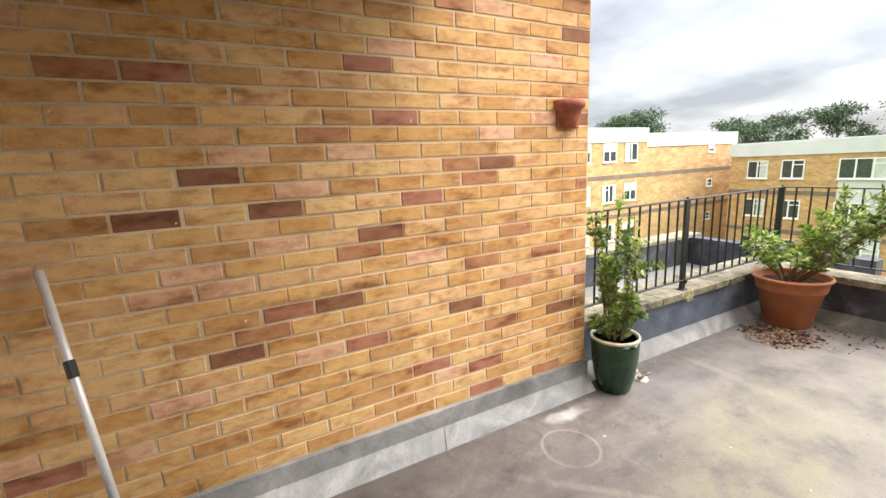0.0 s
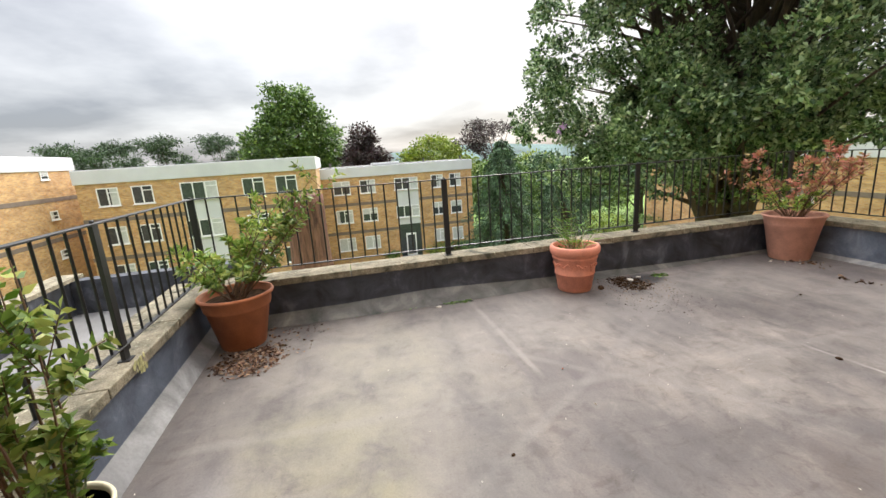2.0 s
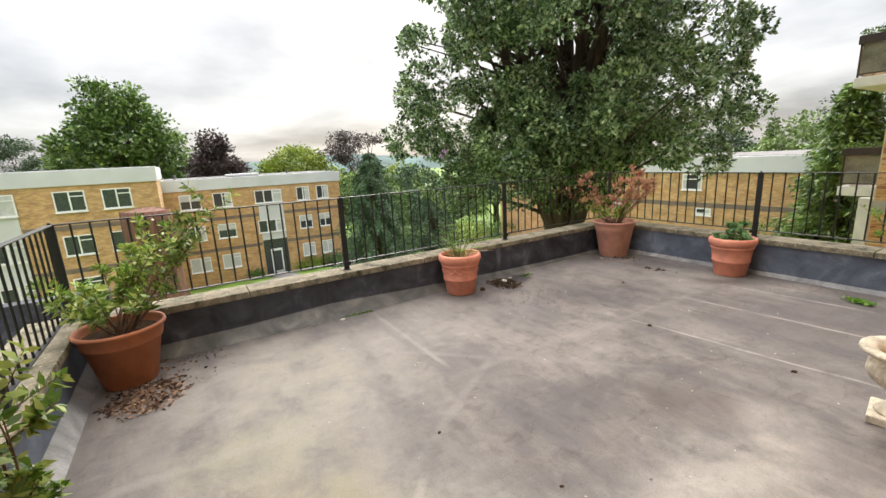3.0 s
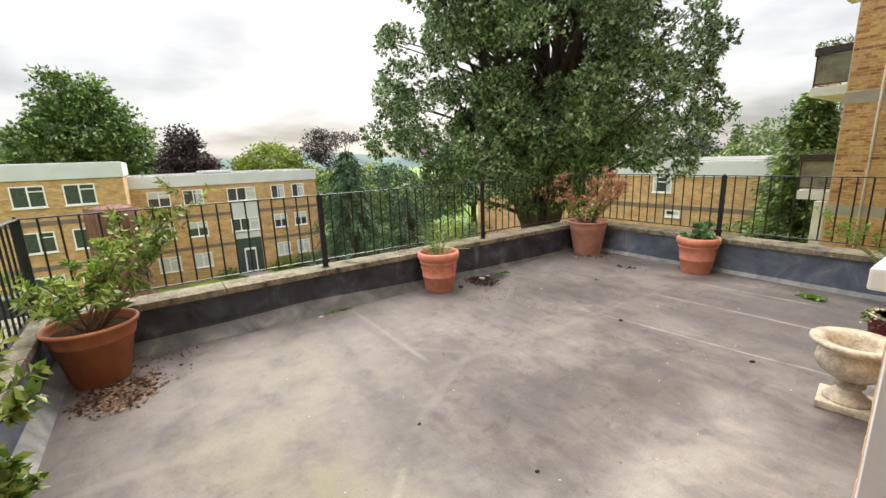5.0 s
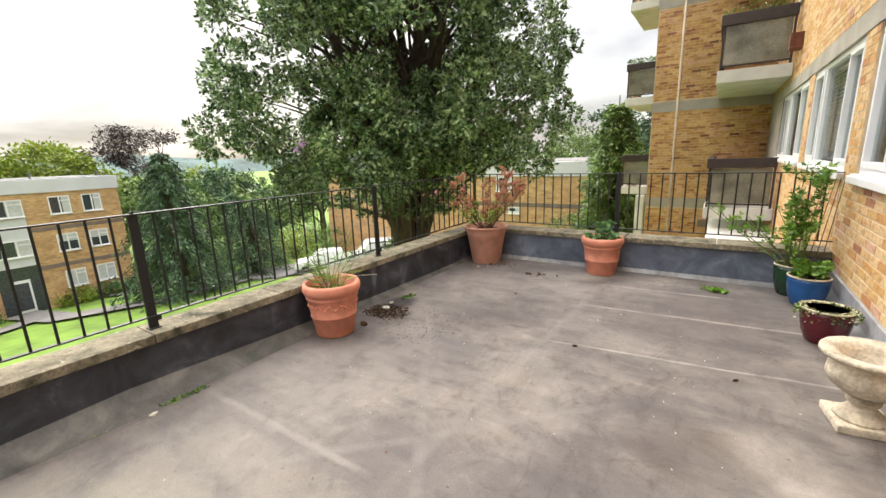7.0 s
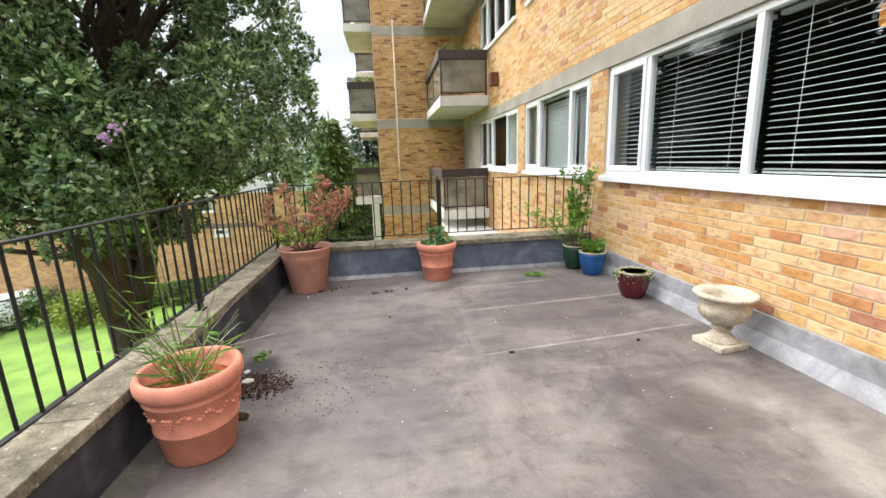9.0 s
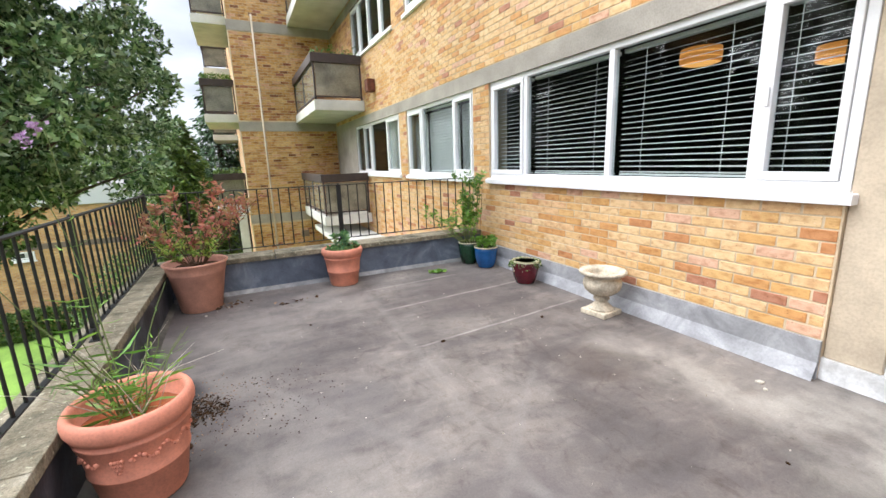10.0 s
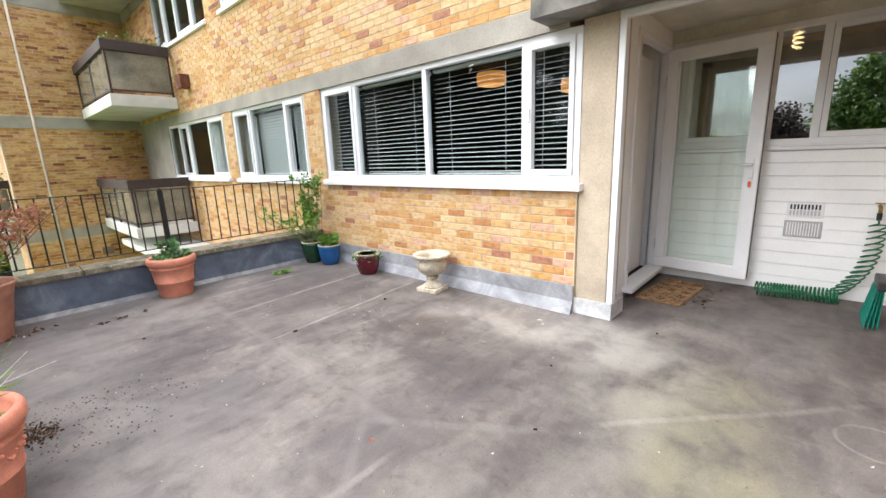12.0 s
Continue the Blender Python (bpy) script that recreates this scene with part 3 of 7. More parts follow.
M["car_white"] = plain("car_white", (0.72, 0.73, 0.74), 0.2, var=0.02, bumps=0)
M["car_blue"] = plain("car_blue", (0.02, 0.05, 0.16), 0.2, var=0.02, bumps=0)
M["dark_glass"] = plain("dark_glass", (0.055, 0.062, 0.068), 0.06, var=0.2, bumps=0)
M["debris_pale"] = plain("pale_flake", (0.55, 0.50, 0.42), 0.9, var=0.2)
M["hill"] = plain("distant_wood", (0.10, 0.16, 0.15), 1.0, var=0.35, scale=0.02, bumps=0, coord="World", grain=0.3)
M["lichen"] = plain("lichen", (0.50, 0.47, 0.22), 0.95, var=0.3, scale=30)


def far_brick_material():
    m, nt, b = nodes_of("far_brick")
    geo = nt.nodes.new("ShaderNodeNewGeometry")
    sp = nt.nodes.new("ShaderNodeSeparateXYZ"); nt.links.new(geo.outputs["Position"], sp.inputs[0])
    ad = nt.nodes.new("ShaderNodeMath"); ad.operation = "ADD"
    nt.links.new(sp.outputs["X"], ad.inputs[0]); nt.links.new(sp.outputs["Y"], ad.inputs[1])
    cb = nt.nodes.new("ShaderNodeCombineXYZ"); nt.links.new(ad.outputs[0], cb.inputs["X"]); nt.links.new(sp.outputs["Z"], cb.inputs["Y"])
    br = nt.nodes.new("ShaderNodeTexBrick")
    br.inputs["Scale"].default_value, br.inputs["Brick Width"].default_value, br.inputs["Row Height"].default_value = 1.0, 0.225, 0.075
    br.inputs["Mortar Size"].default_value = 0.01
    br.inputs["Color1"].default_value, br.inputs["Color2"].default_value, br.inputs["Mortar"].default_value = (0.66, 0.40, 0.16, 1), (0.44, 0.22, 0.085, 1), (0.50, 0.40, 0.28, 1)
    nt.links.new(cb.outputs[0], br.inputs["Vector"])
    big = noise_of(nt, 1.2, 4, 0.6, stretch=(1, 1, 2.5), coord="World")
    c = mixc(nt, 1.0, br.outputs["Color"], ramp(nt, big, [(0.3, (0.72, 0.68, 0.64)), (0.6, (1.06, 1.05, 1.02))]), "MULTIPLY")
    nt.links.new(c, b.inputs["Base Color"])
    b.inputs["Roughness"].default_value = 0.9
    return m


M["far_brick"] = far_brick_material()


# ---- shape helpers ----
def part(name, bm, mat, parent=None, label="", smooth=False, kind=""):
    me = bpy.data.meshes.new(name)
    bm.normal_update()
    bm.to_mesh(me)
    bm.free()
    return place_mesh(name, me, mat, parent, label, smooth, kind)


def place_mesh(name, me, mat, parent=None, label="", smooth=False, kind=""):
    if smooth:
        me.polygons.foreach_set("use_smooth", [True] * len(me.polygons))
    if not me.materials:
        me.materials.append(M[mat] if isinstance(mat, str) else mat)
    ob = new(name, me)
    ob.parent = parent
    return tagged(ob, label, kind=kind)


def box(x0, x1, y0, y1, z0, z1, bm=None):
    bm = bm or bmesh.new()
    v = [bm.verts.new((x, y, z)) for x in (x0, x1) for y in (y0, y1) for z in (z0, z1)]
    for q in ((0, 1, 3, 2), (4, 6, 7, 5), (0, 4, 5, 1), (2, 3, 7, 6), (0, 2, 6, 4), (1, 5, 7, 3)):
        bm.faces.new([v[i] for i in q])
    return bm


def bev(bm, w=0.005, seg=1):
    bmesh.ops.bevel(bm, geom=list(bm.edges), offset=w, segments=seg, affect="EDGES", profile=0.6)
    return bm


def thing(name, at, label, category, group="", rz=0.0):
    ob = new(name)
    ob.matrix_world = pose(*at, 0, 0, rz)
    return tagged(ob, label, category, group)


def structure(name, bm, mat, label="", smooth=False):
    return part(name, bm, mat, None, label, smooth, "structure")


def lathe(profile, seg=32, bm=None, c=(0, 0, 0), wob=0.0, half=False):
    bm = bm or bmesh.new()
    rings = []
    for k, (r, z) in enumerate(profile):
        ring = []
        for i in range(seg + (1 if half else 0)):
            a = (math.pi if half else 2 * math.pi) * i / seg
            q = r * (1 + wob * math.sin(a * 3 + k * 0.7))
            ring.append(bm.verts.new((c[0] + q * math.cos(a), c[1] + q * math.sin(a), c[2] + z)))
        rings.append(ring)
    n = len(rings[0])
    for a, b in zip(rings, rings[1:]):
        for i in range(n - 1 if half else n):
            j = (i + 1) % n
            bm.faces.new((a[i], a[j], b[j], b[i]))
    bm.faces.new(list(reversed(rings[0])))
    if not half:
        bm.faces.new(rings[-1])
    return bm


def tube(points, radii, seg=6, bm=None):
    """A tapered tube along points."""
    bm = bm or bmesh.new()
    pts = [Vector(p) for p in points]
    rings = []
    for i, p in enumerate(pts):
        d = (pts[min(i + 1, len(pts) - 1)] - pts[max(i - 1, 0)]).normalized()
        side = d.cross(Vector((0, 0, 1)) if abs(d.z) < 0.95 else Vector((1, 0, 0))).normalized()
        up = side.cross(d)
        r = radii[i] if isinstance(radii, (list, tuple)) else radii
        rings.append([bm.verts.new(p + (side * math.cos(2 * math.pi * k / seg) + up * math.sin(2 * math.pi * k / seg)) * r) for k in range(seg)])
    for a, b in zip(rings, rings[1:]):
        for k in range(seg):
            j = (k + 1) % seg
            bm.faces.new((a[k], a[j], b[j], b[k]))
    bm.faces.new(list(reversed(rings[0])))
    bm.faces.new(rings[-1])
    return bm


def leaf_mesh(name, pos, dirs, size, aspect, rng):
    """Many small folded leaves: pos (n,3), dirs (n,3) the way that each points, size (n,)."""
    n = len(pos)
    d = dirs / np.maximum(np.linalg.norm(dirs, axis=1, keepdims=True), 1e-6)
    r = rng.normal(size=(n, 3))
    s = np.cross(d, r)
    s /= np.maximum(np.linalg.norm(s, axis=1, keepdims=True), 1e-6)
    up = np.cross(s, d)
    L = size[:, None]
    W = (size * aspect / 2)[:, None]
    a = pos
    b = pos + d * L * 0.45 + s * W + up * L * 0.08
    c = pos + d * L - up * L * 0.06
    e = pos + d * L * 0.45 - s * W + up * L * 0.08
    v = np.stack([a, b, c, e], 1).reshape(-1, 3)
    me = bpy.data.meshes.new(name)
    me.vertices.add(4 * n)
    me.vertices.foreach_set("co", v.ravel())
    me.loops.add(4 * n)
    me.loops.foreach_set("vertex_index", np.arange(4 * n, dtype=np.int32))
    me.polygons.add(n)
    me.polygons.foreach_set("loop_start", np.arange(0, 4 * n, 4, dtype=np.int32))
    me.update(calc_edges=True)
    me.validate()
    return me


def boxes_mesh(name, cells):
    """One mesh of many boxes: cells of (x0, x1, y0, y1, z0, z1)."""
    q = np.array(cells, dtype=float)
    n = len(q)
    co = np.empty((n, 8, 3))
    for i in range(8):
        co[:, i, 0] = q[:, 0 + (i >> 2 & 1)]
        co[:, i, 1] = q[:, 2 + (i >> 1 & 1)]
        co[:, i, 2] = q[:, 4 + (i & 1)]
    f = np.array([(0, 1, 3, 2), (4, 6, 7, 5), (0, 4, 5, 1), (2, 3, 7, 6), (0, 2, 6, 4), (1, 5, 7, 3)])
    faces = (f[None] + 8 * np.arange(n)[:, None, None]).reshape(-1, 4)
    me = bpy.data.meshes.new(name)
    me.from_pydata(co.reshape(-1, 3).tolist(), [], faces.tolist())
    return me


# ---- brickwork ----
LAY, LEN = 0.075, 0.225
BRICKS = {}


def brick_mesh(length, depth, axis, mat="brick"):
    key = (round(length, 2), axis, mat)
    if key not in BRICKS:
        l, h = key[0] / 2, 0.0325
        bm = box(-l, l, 0, depth, -h, h) if axis == "x" else box(0, depth, -l, l, -h, h)
        bev(bm, 0.003)
        me = bpy.data.meshes.new("brick")
        bm.normal_update(); bm.to_mesh(me); bm.free()
        me.materials.append(M[mat])
        BRICKS[key] = me
    return BRICKS[key]


def courses(u0, u1, z0, z1, holes=(), shift=0.0):
    """Whole and cut bricks between two ends, clear of the openings: (u centre, z centre, length)."""
    out = []
    rows = int(round((z1 - z0) / LAY))
    for r in range(rows):
        zc = z0 + (r + 0.5) * LAY
        spans = [(u0, u1)]
        for a, b, c, d in holes:
            if c < zc < d:
                spans = [s for x, y in spans for s in ((x, min(y, a)), (max(x, b), y)) if s[1] - s[0] > 0.03]
        off = shift + (0.5 * LEN if r % 2 else 0.0)
        k = math.floor((u0 - off) / LEN) - 1
        while off + k * LEN < u1:
            a, b = off + k * LEN, off + (k + 1) * LEN
            for x, y in spans:
                p, q = max(a, x), min(b, y)
                if q - p > 0.035:
                    out.append(((p + q) / 2, zc, q - p - 0.01))
            k += 1
    return out


def lay_bricks(parent, axis, face, sign, cells, nearest=None, most=300, mat="brick"):
    """Bricks on a wall along x or y, its face at that place, looking to sign. The nearest are parts, the rest one mesh."""
    if nearest is not None:
        cells = sorted(cells, key=lambda c: (c[0] - nearest[0]) ** 2 + (c[1] - nearest[1]) ** 2)
    else:
        most = 0
    for u, z, ln in cells[:most]:
        me = brick_mesh(ln, 0.02, axis, mat)
        o = new("brick", me)
        o.parent = parent
        j = random.uniform(-0.0012, 0.0012)
        base = face - (0.016 if sign > 0 else 0.004) + j
        o.location = (u, base, z) if axis == "x" else (base, u, z)
    rest = cells[most:]
    if rest:
        lo, hi = (face - 0.01, face + 0.004) if sign > 0 else (face - 0.004, face + 0.01)
        q = [(u - l / 2, u + l / 2, lo, hi, z - 0.0325, z + 0.0325) if axis == "x" else (lo, hi, u - l / 2, u + l / 2, z - 0.0325, z + 0.0325) for u, z, l in rest]
        tagged(place_mesh("brickwork", boxes_mesh("brickwork", q), mat, parent), kind="stuff")


# ---- structure ----
FX, NY, EX, SY = 1.72, 2.46, 5.54, -3.74
PY = 2.55
RE, RS, RN = 5.65, -3.84, 2.595
CAP = 0.41
SILL, HEAD, BAND = 1.15, 2.35, 2.55
floor = structure("floor", box(-0.2, EX, SY - 0.02, PY, -0.25, 0.0), "floor")
tagged(floor, "worn grey-brown screed terrace floor with pale seams and stains")

WN = structure("wall_north", box(-0.2, 2.975, NY, NY + 0.22, 0.19, 2.42), "mortar", "buff brick wall with flush pale mortar beside the terrace")
structure("upstand_north", box(0.02, 2.99, NY - 0.02, NY + 0.22, 0.0, 0.19), "upstand_dark", "worn grey painted band under the brick wall")
bm = bmesh.new()
for a, b, c, d in (((0.02, NY - 0.021), (2.99, NY - 0.021), 0.075, 0.09),):
    v = [bm.verts.new(p) for p in ((a[0], a[1] - c, 0.001), (b[0], b[1] - c, 0.001), (b[0], b[1], d), (a[0], a[1], d), (a[0], a[1], 0.001), (b[0], b[1], 0.001))]
    bm.faces.new((v[0], v[1], v[2], v[3])); bm.faces.new((v[0], v[3], v[4])); bm.faces.new((v[1], v[5], v[2]))
structure("fillet_wall_north", bm, "upstand_dark", "sloping cement fillet at the wall foot")

WF = structure("wall_facade", box(FX - 0.28, FX, -12.5, 0.2, -9, SILL - 0.08), "mortar", "buff brick wall under the row of white windows")
PI1 = structure("wall_pier_1", box(FX - 0.28, FX, -3.92, -3.5, SILL - 0.08, HEAD), "mortar", "narrow buff brick pier between white windows")
PI2 = structure("wall_pier_2", box(FX - 0.28, FX, -6.85, -6.45, SILL - 0.08, HEAD), "mortar", "narrow buff brick pier between white windows")
PI3 = structure("wall_pier_3", box(FX - 0.28, FX, -12.5, -10.2, SILL - 0.08, HEAD), "concrete", "concrete pier beside the last window")
structure("band_facade", box(FX - 0.28, FX + 0.012, -12.5, 0.1, HEAD, BAND), "concrete", "smooth grey concrete band above the windows")
WU = structure("wall_facade_upper", box(FX - 0.28, FX, -12.5, 2.7, BAND, 3.92), "mortar", "buff brick wall above the concrete band")
WU2 = structure("wall_facade_top", box(FX - 0.28, FX, -12.5, 2.7, 5.15, 7.5), "mortar", "buff brick wall of the storey above")
structure("band_top", box(FX - 0.28, FX + 0.012, -12.5, 2.7, 5.15, 5.35), "concrete", "smooth grey concrete band under the top storey")
structure("upstand_facade", box(FX, FX + 0.022, SY, 0.2, 0.0, 0.25), "upstand", "pale grey painted band along the foot of the wall")
bm = bmesh.new()
v = [bm.verts.new(p) for p in ((FX + 0.022, SY, 0.11), (FX + 0.022, 0.2, 0.11), (FX + 0.07, 0.2, 0.001), (FX + 0.07, SY, 0.001))]
bm.faces.new(v)
structure("fillet_facade", bm, "upstand", "sloping pale grey fillet at the wall foot")
structure("column", bev(box(FX - 0.3, FX - 0.025, 0.202, 0.468, 0.14, 2.40), 0.006), "cream_concrete", "cream concrete column beside the doorway")
structure("column_foot", box(FX - 0.3, FX - 0.01, 0.2, 0.525, 0.0, 0.14), "white_worn", "white painted foot of the concrete column")
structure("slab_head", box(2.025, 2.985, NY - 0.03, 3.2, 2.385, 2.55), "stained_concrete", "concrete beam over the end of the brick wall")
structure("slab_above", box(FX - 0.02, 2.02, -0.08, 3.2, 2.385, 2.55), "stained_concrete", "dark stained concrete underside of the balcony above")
structure("wall_above_slab", box(1.2, FX, 0.1, 2.7, 2.553, 3.9), "mortar")

# wing of the building across the end
WG = structure("wall_wing", box(1.0, 4.52, -13.1, -12.5, -9, 9), "mortar", "tall buff brick end wall of the wing")
structure("wall_wing_east", box(3.9, 4.50, -40, -13.11, -9, 9), "far_brick", "long buff brick flank of the wing")
for z in (2.42, 5.15, -0.30, -3.05):
    tagged(structure("band_wing", box(FX + 0.02, 4.54, -12.52, -12.485, z, z + 0.27), "concrete"), "grey concrete band across the brick wing")
structure("wall_back", box(-6, -5.8, -13, 6, -9, 9), "mortar")
structure("wall_end_north", box(-6, FX - 0.3, 3.0, 3.2, -9, 9), "mortar")
structure("roof_main", box(-6, FX - 0.2, -13, 3.2, 7.6, 7.8), "roof_felt")

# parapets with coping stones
structure("parapet_east", box(EX, 5.74, -4.0, 2.86, -0.6, 0.35), "parapet_dark", "low parapet with blotchy inner face in darker blue-grey")
structure("parapet_south", box(FX, EX, -4.0, SY, -0.6, 0.35), "parapet_blue", "low parapet with blotchy slate-blue inner face")
structure("parapet_north", box(2.991, EX, PY, 2.86, -0.6, 0.35), "parapet_blue", "low parapet with blotchy slate-blue inner face")
def fillet(name, path, mat, label):
    """A sloping band of cement: path of (foot x, foot y, top x, top y, top height)."""
    bm = bmesh.new()
    pr = None
    for a, b, c, d, h in path:
        q = (bm.verts.new((a, b, 0.001)), bm.verts.new((c, d, h)), bm.verts.new((c, d, -0.05)))
        if pr:
            bm.faces.new((pr[0], q[0], q[1], pr[1]))
        pr = q
    bmesh.ops.recalc_face_normals(bm, faces=bm.faces)
    structure(name, bm, mat, label)


fillet("fillet_east", [(EX - w, y, EX - 0.001, y, h) for y, w, h in ((2.50, 0.10, 0.09), (1.4, 0.13, 0.10), (0.65, 0.15, 0.125), (-0.4, 0.12, 0.08), (-1.6, 0.08, 0.045), (-2.6, 0.05, 0.03), (-3.65, 0.04, 0.03))], "mossy_screed", "screed dressed up against the parapet with mossy streaks")
fillet("fillet_south", [(x, SY + 0.05, x, SY + 0.001, 0.04) for x in (1.8, EX - 0.01)], "upstand_dark", "sloping cement fillet at the parapet foot")
fillet("fillet_north", [(x, PY - 0.085, x, PY - 0.001, 0.10) for x in (2.991, EX - 0.01)], "upstand_dark", "sloping cement fillet at the parapet foot")


def coping(name, along, lo, hi, a, b, step, holes=0):
    st = thing(name, (0, 0, 0), "weathered stone coping along the parapet", "coping")
    st["kind"] = "structure"
    del st["category"]
    u = lo
    while u < hi - 0.02:
        v = min(u + step, hi)
        if along == "y":
            bm = box(a, b, u + 0.003, v - 0.003, 0.351, CAP)
        else:
            bm = box(u + 0.004, v - 0.004, a, b, 0.352, CAP)
        bev(bm, 0.007, 2)
        part("coping_stone", bm, "coping", st)
        u = v
    return st


coping("coping_east", "y", -4.03, 2.9, EX - 0.02, 5.80, 0.90)
coping("coping_south", "x", FX + 0.01, EX - 0.024, -4.03, SY + 0.03, 0.92)
coping("coping_north", "x", 2.985, EX - 0.024, PY - 0.02, 2.9, 0.9)

lich = thing("lichen_patch", (4.2, PY - 0.024, 0.0), "yellowish lichen stain run down the coping below the rail post", "stain")
bm = bmesh.new()
rng = np.random.default_rng(8)
for k in range(26):
    u, w = rng.normal() * 0.03, 0.34 + 0.075 * rng.uniform()
    r0 = rng.uniform(0.006, 0.016)
    bm.faces.new([bm.verts.new((u + r0 * math.cos(i * math.pi / 4) * rng.uniform(0.7, 1.2), 0.001 - 0.0005 * (k % 3), w + 1.5 * r0 * math.sin(i * math.pi / 4))) for i in range(8)])
part("lichen", bm, "lichen", lich)

# recess with the boarded wall, its ceiling and the doorway
structure("wall_boarded", box(-0.2, -0.012, 0.30, NY, 0.0, 1.34), "white_wood", "white painted horizontal boards under the windows")
structure("wall_boarded_top", box(-0.2, -0.012, 0.30, NY, 2.44, 2.6), "cream_board", "cream boards above the windows")
structure("ceiling", box(-0.2, FX - 0.02, 0.30, 2.69, 2.56, 2.66), "cream_board", "cream boarded ceiling over the doorway")
structure("ceiling_beam", bev(box(1.62, 1.69, 0.47, NY - 0.002, 2.335, 2.383), 0.004), "white_paint", "white boxed beam across the recess")
structure("beam_filler", box(1.64, 1.69, 0.47, NY - 0.002, 2.386, 2.558), "cream_board")
structure("door_post", bev(box(1.610, 1.687, 0.471, 0.52, 0.142, 2.335), 0.004), "white_paint", "white post at the corner of the doorway")
boards = new("wall_boards")
tagged(boards, "white painted horizontal cladding boards", kind="structure")
z = 0.03
while z < 1.30:
    part("board", bev(box(-0.012, 0.0, 0.31, NY - 0.002, z, min(z + 0.116, 1.338)), 0.0035), "white_wood", boards)
    z += 0.12
structure("wall_door_left", box(1.05, 1.42, 0.30, 0.40, 0.0, 2.56), "white_wood")
structure("wall_door_head", box(-0.01, 1.05, 0.30, 0.40, 2.42, 2.56), "white_wood")
structure("lobby_wall_back", box(-0.3, 1.42, 0.0, 0.05, 0, 2.5), "white_wood")
structure("lobby_wall_side", box(-0.3, -0.012, 0.05, 0.29, 0, 2.5), "white_wood")
structure("lobby_wall_east", box(1.2, 1.42, 0.05, 0.299, 0, 2.5), "white_wood")
structure("lobby_floor", box(-0.012, 1.2, 0.05, 0.29, 0.0, 0.06), "coir_dark")
structure("lobby_ceiling", box(-0.3, 1.42, 0.0, 0.299, 2.5, 2.55), "white_wood")


# ---- windows ----
def window_y(name, y0, y1, z0, z1, splits, face=FX, deep=0.07, label="white plastic window frame in the brick wall", openers=(), sill=True, glass="glass", proud=0.02):
    """A window in a wall along y that looks to +x: frame, mullions, sashes, panes and sill."""
    w = new(name)
    tagged(w, label, kind="structure")
    x1 = face - proud
    x0 = x1 - deep
    t = 0.055
    fr = bmesh.new()
    for a, b, c, d in ((y0, y1, z1 - t, z1), (y0, y1, z0, z0 + t), (y0, y0 + t, z0 + t, z1 - t), (y1 - t, y1, z0 + t, z1 - t)):
        box(x0, x1, a, b, c, d, fr)
    part("window_frame", bev(fr, 0.004), "white_paint", w)
    edges = [y0 + t] + [s for s in splits] + [y1 - t]
    for s in splits:
        part("mullion", bev(box(x0 + 0.002, x1 - 0.002, s - 0.03, s + 0.03, z0 + t, z1 - t), 0.003), "white_paint", w)
    for i, (a, b) in enumerate(zip(edges, edges[1:])):
        a2, b2 = (a if i == 0 else a + 0.03), (b if i == len(edges) - 2 else b - 0.03)
        if i in openers:
            sb = bmesh.new()
            q = 0.05
            for y_a, y_b, c, d in ((a2, b2, z1 - t - q, z1 - t), (a2, b2, z0 + t, z0 + t + q), (a2, a2 + q, z0 + t + q, z1 - t - q), (b2 - q, b2, z0 + t + q, z1 - t - q)):
                box(x0 + 0.015, x1 + 0.014, y_a + 0.003, y_b - 0.003, c, d, sb)
            part("sash", bev(sb, 0.004), "white_paint", w)
            a2, b2, c, d = a2 + q, b2 - q, z0 + t + q, z1 - t - q
        else:
            c, d = z0 + t, z1 - t
        pane = part("pane", box(x0 + 0.03, x0 + 0.036, a2, b2, c, d), glass, w)
        pane.visible_shadow = False
    if sill:
        part("window_sill", bev(box(face - 0.05, face + 0.055, y0 - 0.03, y1 + 0.04, z0 - 0.075, z0 - 0.012), 0.008, 2), "white_paint", w)
        part("sill_trim", box(face - 0.03, face + 0.03, y0 - 0.01, y1 + 0.01, z0 - 0.012, z0 + 0.0), "white_paint", w)
    return w


def blind(at_y0, at_y1, z0, z1, x, tilt, label):
    b = thing("window_blind", (0, 0, 0), label, "blind", "blinds in the windows")
    part("headrail", box(x - 0.028, x + 0.028, at_y0, at_y1, z1 - 0.03, z1), "slat", b)
    me = None
    n = int((z1 - z0 - 0.05) / 0.048)
    for i in range(n):
        if me is None:
            bm = bmesh.new()
            ln = (at_y1 - at_y0) / 2
            c, s = math.cos(tilt) * 0.025, math.sin(tilt) * 0.025
            v = [bm.verts.new(p) for p in ((-c, -ln, -s), (0, -ln, 0.004), (c, -ln, s), (-c, ln, -s), (0, ln, 0.004), (c, ln, s))]
            bm.faces.new((v[0], v[1], v[4], v[3])); bm.faces.new((v[1], v[2], v[5], v[4]))
            bmesh.ops.solidify(bm, geom=list(bm.faces), thickness=0.0042)
            me = bpy.data.meshes.new("slat")
            bm.to_mesh(me); bm.free()
            me.materials.append(M["slat"])
        o = new("slat", me)
        o.parent = b
        o.location = (x, (at_y0 + at_y1) / 2, z0 + 0.03 + i * 0.048)
    part("bottom_rail", box(x - 0.02, x + 0.02, at_y0, at_y1, z0, z0 + 0.015), "slat", b)
    for f in (0.2, 0.8):
        y = at_y0 + (at_y1 - at_y0) * f
        part("ladder_cord", box(x + 0.026, x + 0.028, y - 0.002, y + 0.002, z0, z1), "slat", b)
    return b


